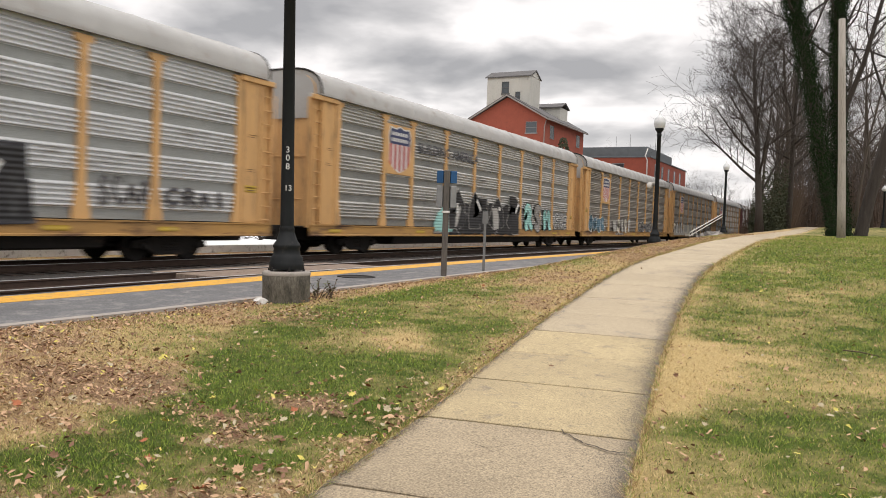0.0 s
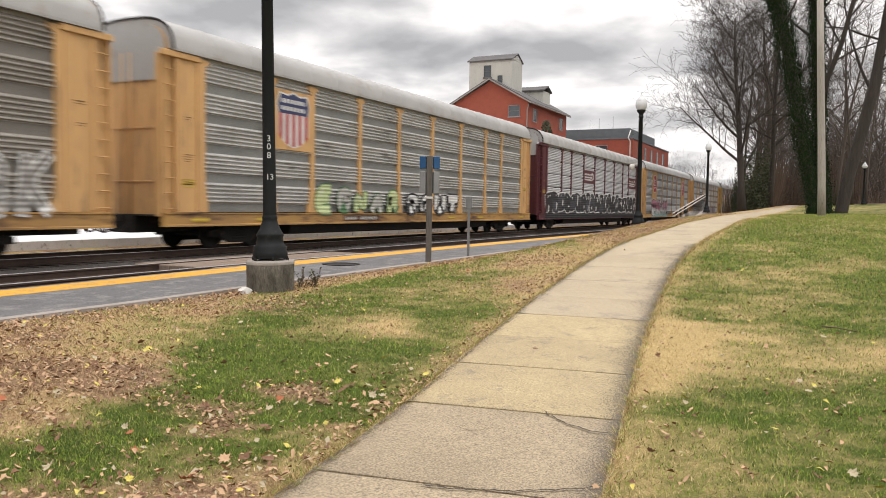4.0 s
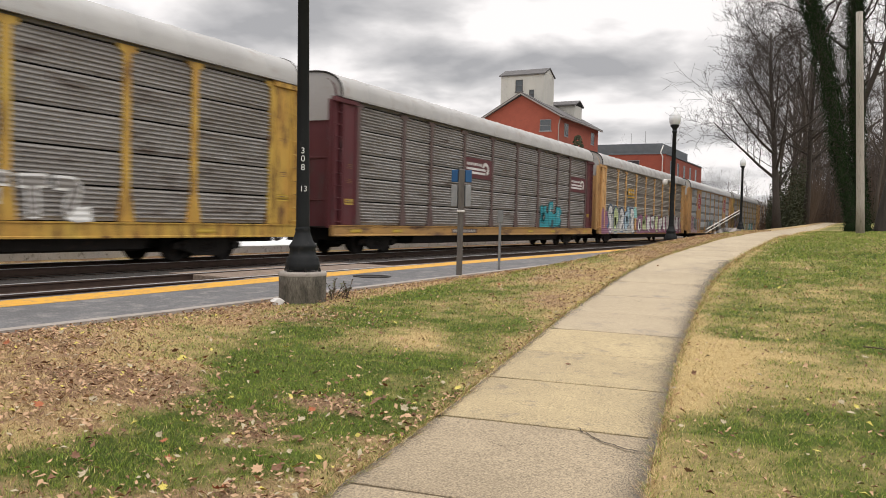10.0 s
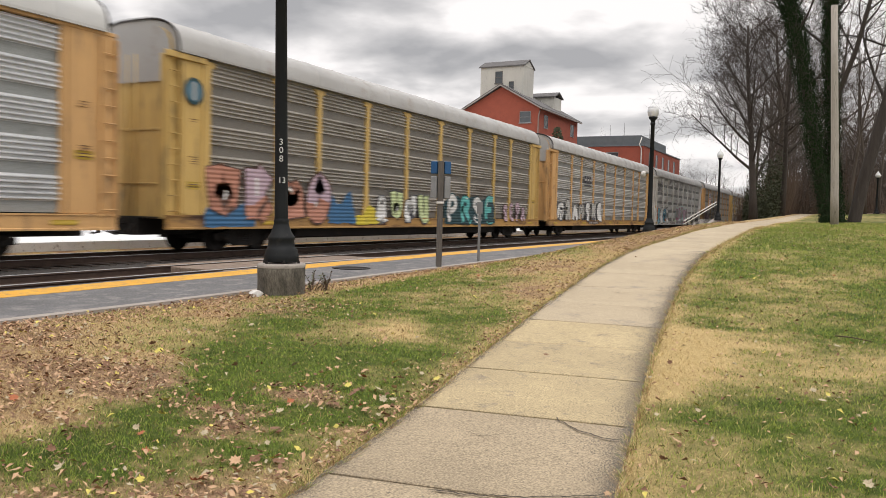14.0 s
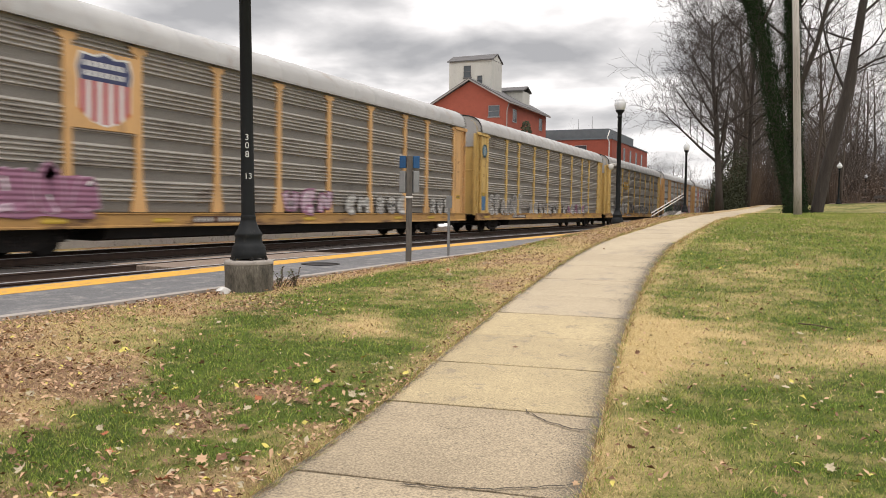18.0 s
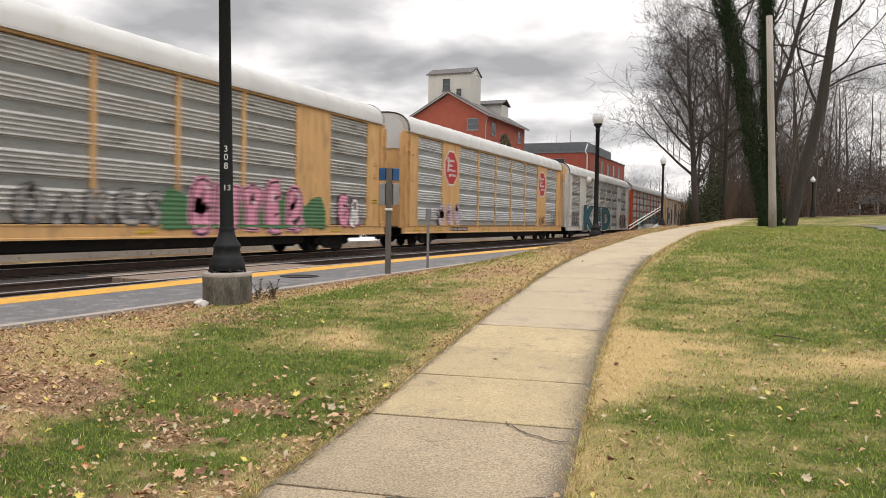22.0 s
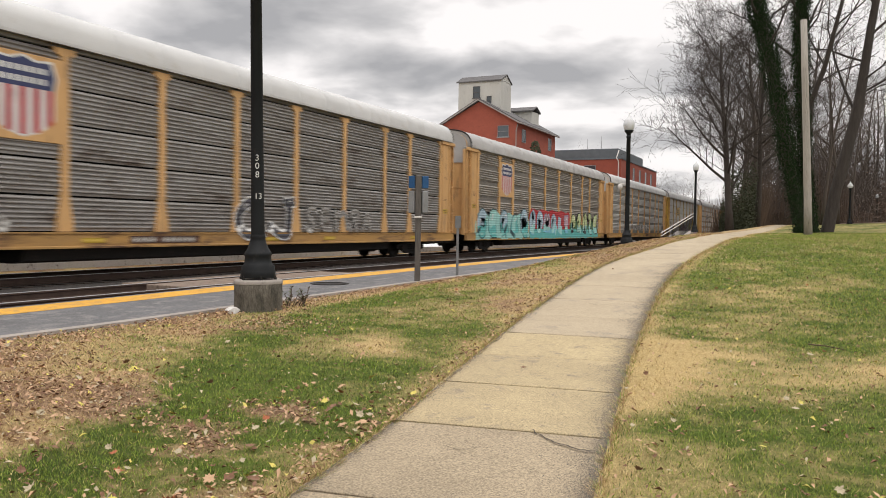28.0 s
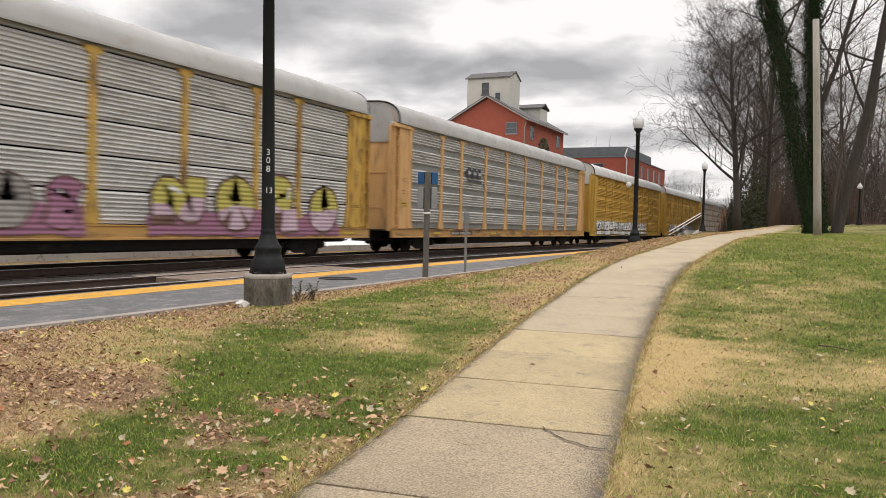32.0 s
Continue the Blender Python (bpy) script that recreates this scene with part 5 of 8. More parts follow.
def block_letter(car, ch, y0, y1, z0, z1, q):
    """A tall square letter: a white rim, a black edge and a dark teal face."""
    y0, y1 = y0 * LONG, y1 * LONG
    for nm, grow, off, col in (("letter_rim", 0.11, 0.0, "white"), ("letter_outline", 0.085, 0.005, "black"), ("letter", 0.035, 0.010, "deepteal")):
        cu = bpy.data.curves.new("letter", "FONT")
        cu.body, cu.size, cu.align_x, cu.offset, cu.resolution_u = ch, 1.0, "CENTER", grow, 4
        cu.materials.append(ribbed_letter(col))
        ob = new(nm, cu)
        ob.parent = car
        turn = Euler((radians(90), 0, radians(90))).to_matrix().to_4x4()
        ob.matrix_basis = Matrix.Translation((1.606 + off + 0.001 * q, (y0 + y1) / 2, z0)) @ turn @ Matrix.Diagonal(((y1 - y0) / 0.80, (z1 - z0) / 0.80, 1, 1))


# the dark blocks of one tall graffito: from, to, foot and head
BLOCKS = [(-11.1, -9.3, 1.45, 3.95), (-9.3, -7.8, 2.2, 3.15), (-6.3, -4.5, 1.45, 3.75), (-1.7, 0.1, 1.45, 4.75), (3.2, 4.7, 1.45, 3.7), (4.7, 6.5, 2.5, 3.2), (7.8, 9.4, 2.1, 4.9), (11.0, 12.1, 1.1, 4.95)]


def build_train():
    def reg(k, *a, **kw):
        c = build_car(k, *a, **kw)
        CARS.append((k, c))
        return c

    c = reg(0, "yellow car carrier with bright galvanised ribbed panels and dark graffiti", YELLOW, SILVER)
    smear(c, -1.0, 6.0, 1.0, 1.5, "charcoal", 11)
    piece(c, -1.0, 6.2, 0.98, 2.65, "BNGE", ["black"], "charcoal", 0.24, 0.07, seed=11)
    piece(c, 7.5, 9.0, 1.45, 2.10, "SCAR", ["charcoal"], "faint", 0.10, 0.02, seed=12)
    piece(c, 9.4, 11.6, 1.45, 1.95, "CRAI", ["charcoal"], "faint", 0.10, 0.02, seed=10)
    c = reg(1, "yellow car carrier with a shield emblem and big black graffiti", YELLOW, GREY)
    emblem(c, "shield", 1, panel=YELLOW)
    smear(c, -5.2, -3.6, 0.9, 2.2, "aqua", 13, 0.7)
    smear(c, -3.9, 4.0, 0.76, 2.3, "black", 15, 0.3)
    piece(c, -4.2, 4.4, 0.80, 2.75, "KNAZ", ["black"], "dirty", 0.30, 0.045, seed=13, soft=False)
    slogan(c, "BUILDING AMERICA", -7.6, -0.6, 4.05)
    piece(c, 4.6, 9.0, 0.95, 2.5, "RSM", ["aqua", "faint"], "black", 0.16, 0.05, seed=14)
    piece(c, 9.4, 11.9, 1.15, 2.0, "GKE", ["charcoal"], "white", 0.07, 0.05, seed=15)
    c = reg(2, "yellow car carrier with a shield emblem and white graffiti", YELLOW, BROWNGREY)
    emblem(c, "shield", 1, panel=YELLOW)
    piece(c, -12.0, -8.3, 1.05, 2.05, "ONUK", ["slate"], "petrol", 0.26, 0.05, halo="white", seed=17)
    piece(c, -6.0, -0.9, 0.95, 2.05, "HBIST", ["dirty", "cream"], "faint", 0.24, 0.04, seed=18, soft=False)
    piece(c, 1.6, 7.6, 1.10, 1.95, "CRAMSE", ["charcoal"], "dirty", 0.08, 0.05, seed=16)
    c = reg(3, "yellow car carrier with a shield emblem and a long white graffito", YELLOW, BROWNGREY)
    emblem(c, "shield", 1, panel=YELLOW)
    smear(c, -12.0, -6.2, 0.80, 1.5, "dirty", 19)
    smear(c, -6.0, 3.8, 0.72, 1.4, "cream", 20)
    piece(c, -12.2, -6.0, 0.95, 2.1, "SNOSE", ["cream", "white"], "charcoal", 0.24, 0.045, seed=19)
    piece(c, -5.9, -1.2, 0.95, 2.1, "MHFK", ["dirty", "cream"], "faint", 0.20, 0.04, seed=20)
    piece(c, -1.2, 4.3, 0.72, 2.0, "UAYI", ["white"], "black", 0.24, 0.09, seed=22, soft=False)
    piece(c, 9.0, 11.9, 1.0, 2.35, "GBK", ["faint"], "white", 0.10, 0.06, seed=21)
    c = reg(4, "yellow car carrier with a shield emblem and faint tags", YELLOW, GREY)
    emblem(c, "shield", 1, panel=YELLOW)
    piece(c, -7.0, -1.4, 1.05, 2.0, "EGNAR", ["lime", "dirty"], "green", 0.16, 0.05, seed=23)
    piece(c, -1.0, 4.0, 1.05, 1.9, "SPUT", ["white"], "black", 0.16, 0.08, seed=24)
    c = reg(5, "maroon car carrier with silvery panels and black bubble graffiti", MAROON, SILVER, "rows", roof=ROOF_GREY)
    emblem(c, "hook", 3)
    emblem(c, "hook", 8)
    smear(c, -12.4, 12.0, 0.72, 1.20, "black", 23, 0.1)
    smear(c, -12.2, 11.8, 1.06, 2.25, "charcoal", 24, 0.25)
    graffiti(c, -12.2, 11.8, 1.10, 2.5, ["black", "black", "charcoal"], "white", "bubble", 20, 23, label="black bubble graffiti with pale outlines")
    c = reg(6, "yellow flush-sided car carrier with two red octagons", YELLOW, SILVER, flush=True, roof=ROOF_WHITE, door=WHITE, solid=(1, 7))
    emblem(c, "octagon", 1); emblem(c, "octagon", 7)
    smear(c, -9.6, -1.6, 0.74, 1.35, "aqua", 24)
    piece(c, -9.9, -7.2, 0.85, 2.6, "S", ["pink"], "black", 0.16, 0.07, low="white", halo="white", seed=24)
    piece(c, -7.6, -1.4, 0.90, 2.45, "MEARK", ["pink"], "black", 0.20, 0.07, low="white", halo="white", seed=25)
    piece(c, 9.4, 10.4, 1.1, 2.0, "8", ["charcoal"], "petrol", 0.16, 0.04, seed=26)
    c = reg(7, "yellow car carrier with bright panels and white graffiti", YELLOW, SILVER, roof=ROOF_WHITE)
    emblem(c, "bars_dark", 2)
    piece(c, -4.3, 0.1, 0.92, 2.25, "DISEF", ["white"], "black", 0.22, 0.06, seed=25)
    piece(c, 1.0, 5.2, 1.05, 2.0, "MUE", ["lilac"], "dirty", 0.26, 0.03, seed=26)
    piece(c, 5.4, 9.2, 1.05, 2.0, "BON", ["lilac"], "faint", 0.24, 0.04, seed=27)
    c = reg(8, "rusty yellow car carrier with dark plank-like panels", RUSTY_YELLOW, DULL, "rows", door=RUSTY_YELLOW, sill=RUSTY_YELLOW, head=BRICK_RED)
    emblem(c, "shield", 1, panel=RUSTY_YELLOW)
    piece(c, 1.6, 6.2, 1.10, 2.05, "RUFTZ", ["faint"], "white", 0.13, 0.06, seed=27)
    c = reg(9, "maroon car carrier with grimy panels and a cyan graffito", MAROON, DULL, "rows", door=MAROON, sill=SILL_RUST, posts=DARK_POST)
    emblem(c, "hook", 3)
    emblem(c, "hook", 8)
    smear(c, 4.6, 7.6, 1.1, 1.9, "cyan", 28)
    piece(c, 4.5, 7.9, 1.1, 2.4, "WEK", ["cyan"], "petrol", 0.22, 0.05, seed=28)
    c = reg(10, "yellow car carrier with a gold emblem and many-coloured graffiti", YELLOW, BROWNGREY)
    emblem(c, "bars_gold", 2)
    smear(c, -12.9, -10.6, 0.72, 2.5, "mauve", 29, 0.5)
    smear(c, -10.8, -5.2, 0.72, 2.2, "dirty", 30, 0.5)
    smear(c, -6.0, -3.9, 1.9, 2.75, "aqua", 31, 0.5)
    smear(c, -4.0, 4.4, 0.75, 2.25, "mauve", 32, 0.6)
    smear(c, 4.4, 11.9, 0.75, 2.2, "plum", 33, 0.4)
    piece(c, -11.6, -4.6, 0.80, 2.65, "SPRNZ", ["white", "lime", "white", "ice"], "charcoal", 0.24, 0.06, halo="deepblue", seed=29)
    piece(c, -3.8, 4.3, 0.82, 2.2, "AMKWEN", ["white", "lime", "white"], "black", 0.25, 0.05, seed=30)
    piece(c, 4.4, 11.9, 0.82, 2.35, "KUGORS", ["white", "dirty"], "black", 0.25, 0.05, seed=31)
    c = reg(11, "yellow flush-sided car carrier with red octagons and pink graffiti", YELLOW, SILVER, flush=True, roof=ROOF_WHITE, solid=(1, 7))
    emblem(c, "octagon", 1); emblem(c, "octagon", 7)
    smear(c, -12.3, -9.1, 0.76, 1.0, "blush", 34)
    piece(c, -12.2, -9.0, 0.98, 2.4, "SEWI", ["blush", "blush", "aqua", "aqua"], "magenta", 0.29, 0.05, seed=34)
    piece(c, -8.75, -7.9, 0.86, 2.2, "8", ["blush"], "magenta", 0.20, 0.06, seed=33)
    piece(c, -3.3, 1.2, 0.95, 2.2, "SRNKE", ["faint", "sky"], "dirty", 0.14, 0.06, low="faint", seed=35)
    c = reg(12, "pale yellow car carrier with a round emblem and bright graffiti", PALE_YELLOW, BROWNGREY)
    emblem(c, "disc", 0)
    smear(c, -12.2, -10.2, 0.74, 1.6, "deepblue", 36, 0.5)
    smear(c, -6.6, -5.0, 0.85, 2.0, "deepblue", 37, 0.7)
    smear(c, -5.0, -3.5, 0.80, 1.5, "yellow", 38, 0.6)
    piece(c, -12.2, -6.4, 0.85, 2.5, "WKMO", ["salmon", "lilac"], "umber", 0.25, 0.07, low="salmon", seed=36)
    piece(c, -3.8, 0.5, 0.82, 2.2, "AWNU", ["white", "lime"], "charcoal", 0.22, 0.06, seed=37)
    smear(c, 1.8, 7.2, 0.80, 2.1, "petrol", 39, 0.3)
    piece(c, 1.9, 7.2, 0.82, 2.15, "PRSE", ["white", "teal"], "petrol", 0.13, 0.05, seed=38)
    piece(c, 8.2, 11.4, 0.95, 1.9, "SEPA", ["lilac"], "umber", 0.16, 0.05, seed=39)
    c = reg(13, "yellow car carrier with a run of white graffiti", YELLOW, GREY)
    emblem(c, "bars_dark", 2)
    piece(c, -12.0, -2.0, 1.0, 2.3, "GRAMSKE", ["white", "dirty"], "charcoal", 0.18, 0.06, seed=40)
    c = reg(14, "white car carrier with grey ribbed panels and bright graffiti", WHITE, GREY, roof=ROOF_GREY, door=PALE_YELLOW)
    smear(c, -12.0, -11.0, 1.2, 2.4, "orange", 41, 0.8)
    smear(c, -7.9, -6.5, 1.1, 2.0, "orange", 42, 0.8)
    piece(c, -11.8, -6.6, 0.80, 2.4, "SENB", ["sky", "white"], "black", 0.30, 0.08, seed=41)
    piece(c, -12.0, -9.7, 3.9, 4.8, "GKR", ["charcoal"], "faint", 0.08, 0.02, seed=42)
    smear(c, -3.2, -2.4, 1.0, 1.6, "lime", 44, 0.5)
    smear(c, -2.6, 4.0, 0.85, 2.2, "faint", 45, 0.3)
    piece(c, -2.8, 4.2, 0.80, 2.55, "CREMS", ["faint", "lilac"], "magenta", 0.24, 0.09, halo="aqua", seed=43)
    c = reg(15, "yellow car carrier with a shield emblem and pink graffiti", YELLOW, BROWNGREY)
    emblem(c, "shield", 1, panel=YELLOW)
    smear(c, -12.0, -8.5, 0.95, 2.0, "mauve", 44, 0.3)
    piece(c, -12.0, -8.2, 1.0, 2.2, "BHOA", ["mauve"], "lilac", 0.26, 0.025, seed=44)
    piece(c, -1.3, 1.6, 1.05, 1.9, "WEN", ["lilac"], "mauve", 0.16, 0.07, seed=45)
    for q, (a, e) in enumerate(((2.4, 4.2), (4.6, 7.2), (9.4, 11.6))):
        piece(c, a, e, 1.05, 1.75, ("EM", "SBE", "ROS")[q], ["dirty"], "faint", 0.14, 0.04, seed=46 + q)
    c = reg(16, "yellow car carrier with a round emblem and a blue patch", PALE_YELLOW, BROWNGREY)
    emblem(c, "disc", 0)
    bb = MB(); poly_at(bb, [(-13.35, 1.2), (-12.75, 1.2), (-12.72, 2.1), (-13.3, 2.05)], 1.535, 0)
    part("patch", bb, [spray("deepblue", True)], c, "blue painted patch on the corner")
    piece(c, -12.0, -6.4, 0.95, 2.15, "CFAMOT", ["faint"], "dirty", 0.17, 0.05, seed=47)
    piece(c, -5.4, 0.6, 1.05, 1.75, "REKUSB", ["faint"], "dirty", 0.12, 0.03, seed=49)
    piece(c, 2.0, 9.0, 1.05, 1.75, "SAERBKN", ["faint", "mauve"], "dirty", 0.13, 0.05, seed=48)
    c = reg(17, "yellow car carrier with a gold emblem and white tags", PALE_YELLOW, BROWNGREY)
    emblem(c, "bars_gold", 2)
    piece(c, -12.0, -4.6, 0.95, 2.15, "BFLEW", ["dirty", "faint"], "faint", 0.26, 0.05, seed=49)
    piece(c, -3.8, -1.2, 1.1, 2.2, "MA", ["charcoal"], "umber", 0.10, 0.03, seed=52)
    piece(c, 0.6, 6.2, 0.98, 1.85, "SPEUCEN", ["charcoal"], "dirty", 0.13, 0.06, seed=50)
    piece(c, 8.0, 11.4, 1.05, 2.0, "GAKS", ["faint"], "dirty", 0.12, 0.05, seed=51)
    c = reg(18, "yellow flush-sided car carrier with green and pink graffiti", YELLOW, GREY, flush=True, roof=ROOF_WHITE, solid=(1, 7))
    smear(c, -12.2, -5.6, 0.78, 2.2, "green", 52, 0.15)
    smear(c, -7.4, -5.4, 0.80, 2.1, "lime", 53, 0.1)
    piece(c, -12.2, -5.6, 0.80, 2.4, "SHME", ["green"], "black", 0.26, 0.05, halo="white", seed=52)
    piece(c, -3.6, 1.0, 1.05, 2.0, "OAKES", ["faint"], "charcoal", 0.12, 0.04, seed=53)
    smear(c, 0.7, 8.9, 0.95, 2.1, "green", 54, 0.4)
    piece(c, 1.7, 7.5, 0.78, 2.4, "BUYER", ["pink"], "black", 0.25, 0.07, halo="pink", seed=54)
    piece(c, 9.7, 11.4, 0.95, 2.4, "GA", ["pink", "white"], "plum", 0.22, 0.06, seed=55)
    c = reg(19, "yellow flush-sided car carrier with red octagons and faded graffiti", YELLOW, SILVER, flush=True, roof=ROOF_WHITE, solid=(1, 7))
    emblem(c, "octagon", 1); emblem(c, "octagon", 7)
    piece(c, -9.8, -6.8, 1.05, 2.2, "BRO", ["lilac"], "dirty", 0.24, 0.03, seed=56)
    piece(c, 7.5, 9.0, 1.05, 1.75, "KNE", ["umber"], "umber", 0.07, 0.01, seed=57)
    piece(c, 10.6, 12.0, 1.05, 1.9, "SRE", ["umber"], "umber", 0.07, 0.01, seed=59)
    c = reg(20, "white flush-sided car carrier with dark teal block graffiti", WHITE, GREY, flush=True, roof=ROOF_WHITE, door=WHITE, head=YELLOW, solid=(1, 7))
    piece(c, -12.0, -9.2, 1.0, 2.2, "WKRE", ["faint"], "charcoal", 0.10, 0.05, seed=58)
    smear(c, -8.4, 3.4, 0.74, 1.0, "charcoal", 58, 0.02)
    for q, (ch, a, e) in enumerate((("K", -8.4, -4.3), ("F", -4.1, -0.9), ("D", -0.7, 3.2))):
        block_letter(c, ch, a, e, 0.88, 2.98, q)
    smear(c, 8.4, 12.0, 0.86, 2.4, "salmon", 61, 0.5)
    smear(c, 9.0, 11.9, 0.90, 2.2, "black", 60, 0.4)
    piece(c, 8.5, 12.0, 0.86, 2.3, "EAR", ["black", "charcoal"], "umber", 0.26, 0.06, seed=60, soft=False)
    b = MB()
    for q in range(4):
        a = 7.35 * LONG + q * 0.38
        poly_at(b, [(a, 3.72), (a + 0.28, 3.72), (a + 0.36, 4.0), (a + 0.08, 4.0)], 1.549, 0)
    poly_at(b, [(7.3 * LONG, 3.60), (9.0 * LONG, 3.66), (9.0 * LONG, 3.69), (7.3 * LONG, 3.66)], 1.549, 0)
    part("bar_emblem", b, [spray("black", True)], c, "slanted black bars over a thin black line")
    c = reg(21, "orange car carrier with aqua graffiti", ORANGE, GREY, door=ORANGE)
    smear(c, -12.0, -9.3, 0.85, 1.9, "salmon", 65, 0.5)
    smear(c, -1.3, 1.4, 0.9, 1.55, "salmon", 66, 0.3)
    smear(c, -8.3, -1.6, 0.76, 1.8, "aqua", 63, 0.4)
    piece(c, -8.6, -1.4, 0.80, 2.45, "LKOTSE", ["aqua"], "charcoal", 0.18, 0.05, halo="dirty", seed=63)
    smear(c, 1.8, 8.0, 0.76, 1.6, "aqua", 64, 0.4)
    piece(c, 1.6, 8.2, 0.80, 2.2, "SPOREN", ["aqua"], "petrol", 0.20, 0.05, seed=64)
    piece(c, -12.0, -9.4, 1.05, 2.0, "REN", ["dirty"], "salmon", 0.16, 0.04, seed=65)
    c = reg(22, "yellow car carrier, whitish panels with tall dark graffiti blocks", YELLOW, CREAM, flush=True, roof=ROOF_WHITE, solid=())
    b = MB()
    for q in range(1, 9):
        poly_at(b, [(POSTS[q] - 0.08, SILL1), (POSTS[q] + 0.08, SILL1), (POSTS[q] + 0.08, PANEL1), (POSTS[q] - 0.08, PANEL1)], 1.549, 0)
    part("sprayed_ground", b, [spray("cream")], c, "whitish paint over the posts")
    b = MB()
    poly_at(b, [(POSTS[0], 0.72), (POSTS[-1], 0.70), (POSTS[-1], SILL1), (POSTS[0], SILL1)], 1.603, 0)
    part("sprayed_ground", b, [spray("dirty")], c, "grey-white paint over the sill")
    for y0, y1, z0, z1 in BLOCKS:
        b = MB()
        poly_at(b, [(y0, z0), (y1, z0), (y1, z1), (y0, z1)], 1.553, 0)
        part("sprayed_block", b, [spray("charcoal")], c, "tall dark block between whitish letters")
    c = reg(23, "yellow car carrier with a shield emblem and plank-like panels", YELLOW, DULL, "rows", door=YELLOW, roof=ROOF_WHITE)
    emblem(c, "shield", 1, panel=YELLOW)
    piece(c, -12.0, -8.4, 1.05, 2.2, "OCK", ["faint"], "dirty", 0.10, 0.05, seed=75)
    piece(c, -1.6, 1.4, 0.80, 2.3, "CJ", ["charcoal"], "white", 0.10, 0.05, seed=76)
    piece(c, 1.8, 6.2, 1.10, 2.0, "SEMRA", ["faint"], "dirty", 0.08, 0.03, seed=77)
    c = reg(24, "yellow car carrier with a shield emblem and aqua graffiti", YELLOW, BROWNGREY)
    emblem(c, "shield", 1, panel=YELLOW)
    smear(c, -12.4, -4.5, 0.74, 2.2, "aqua", 77, 0.4)
    piece(c, -12.4, -4.5, 0.80, 2.45, "GERAB", ["ice", "aqua"], "petrol", 0.24, 0.06, low="teal", seed=77)
    smear(c, -4.4, 3.9, 1.3, 2.55, "red", 78, 0.2)
    smear(c, -4.4, 11.4, 0.72, 1.35, "teal", 79, 0.1)
    piece(c, -4.5, 3.8, 0.95, 2.35, "OPMRLT", ["ice", "ice", "lilac"], "sky", 0.26, 0.05, low="aqua", seed=78)
    smear(c, 4.0, 11.3, 1.0, 2.0, "green", 80, 0.4)
    piece(c, 4.1, 11.4, 1.0, 2.45, "PROZE", ["lime"], "black", 0.20, 0.08, low="aqua", seed=79)
    c = reg(25, "yellow car carrier with grey panels and a faint red emblem", YELLOW, GREY, roof=ROOF_WHITE)
    piece(c, -5.0, 4.0, 1.3, 1.9, "RNESKO", ["faint"], "dirty", 0.06, 0.02, seed=91)
    piece(c, 10.7, 11.8, 1.05, 2.1, "B", ["charcoal"], "white", 0.16, 0.10, seed=90)
    c = reg(26, "yellow car carrier with plank-like panels and pink and yellow graffiti", RUSTY_YELLOW, GREY, "rows", door=PALE_YELLOW)
    emblem(c, "bars_dark", 2, panel=PALE_YELLOW)
    piece(c, -11.8, -5.0, 0.90, 2.5, "SAKRE", ["faint"], "white", 0.14, 0.06, seed=80)
    smear(c, -4.2, 1.2, 0.80, 1.9, "mauve", 82, 0.5)
    piece(c, -4.2, 1.4, 0.95, 2.2, "EROS", ["faint", "mauve"], "umber", 0.22, 0.05, seed=82)
    smear(c, 3.0, 11.4, 0.78, 1.7, "mauve", 81, 0.4)
    piece(c, 3.0, 11.6, 0.90, 2.6, "NOZO", ["mustard"], "umber", 0.20, 0.08, low="lilac", seed=81)
    c = reg(27, "yellow car carrier with grey panels and a dark emblem", YELLOW, GREY)
    emblem(c, "bars_dark", 2)
    c = reg(28, "gold car carrier with gold ribbed panels and white tags", GOLD, GOLD, flush=True, roof=ROOF_WHITE)
    graffiti(c, -12, 6, 1.1, 1.9, ["white", "dirty"], "charcoal", "wild", 14, 82, low=True)
    c = reg(29, "gold car carrier with gold ribbed panels", GOLD, GOLD, flush=True, roof=ROOF_WHITE)
    graffiti(c, -10, 8, 1.1, 1.9, ["white", "dirty"], "charcoal", "wild", 12, 83)
    for k, pm in ((30, GREY), (31, BROWNGREY), (32, GREY)):
        reg(k, TT, YELLOW, pm)


# where each gap between cars stands off from an even pitch, in metres
OFFSET = {0: 0.16, 1: 0.45, 2: 0.27, 3: 0.22, 4: 0.1, 6: -0.1, 7: -0.12, 8: -0.15, 9: -0.25, 10: -0.55, 11: -0.2, 12: -0.32, 13: -0.32, 14: -0.32, 15: -0.15,
          16: -0.27, 17: -0.2, 18: 0.1, 19: 0.3, 20: 0.45, 21: 0.27, 22: 0.27, 23: 0.26, 24: 0.13, 25: 0.07, 26: -0.4, 27: -0.3}


def rolled(t):
    return 10.283 + 23.420 * t + 0.01113 * t * t


def motions():
    for k, c in CARS:
        rows = []
        for i in range(0, 33):
            t = float(i)
            rows.append((t, pose(FAR_TRACK, CAR_PITCH * k - rolled(t) + CAR_PITCH / 2 - 0.05 + OFFSET.get(k, 0.0), RAIL_Z)))
        walk(c, rows)


build_train()


# ---------------------------------------------------------------- lamps, posts and pole
WEED = mat("weed_leaf", (0.11, 0.12, 0.04), (0.07, 0.075, 0.03), 9, 0.7, 0, 0.1, 40)
GLYPH = mat("white_stencil", (0.68, 0.68, 0.66), (0.55, 0.55, 0.53), 12, 0.6, 0, 0.0, 40)


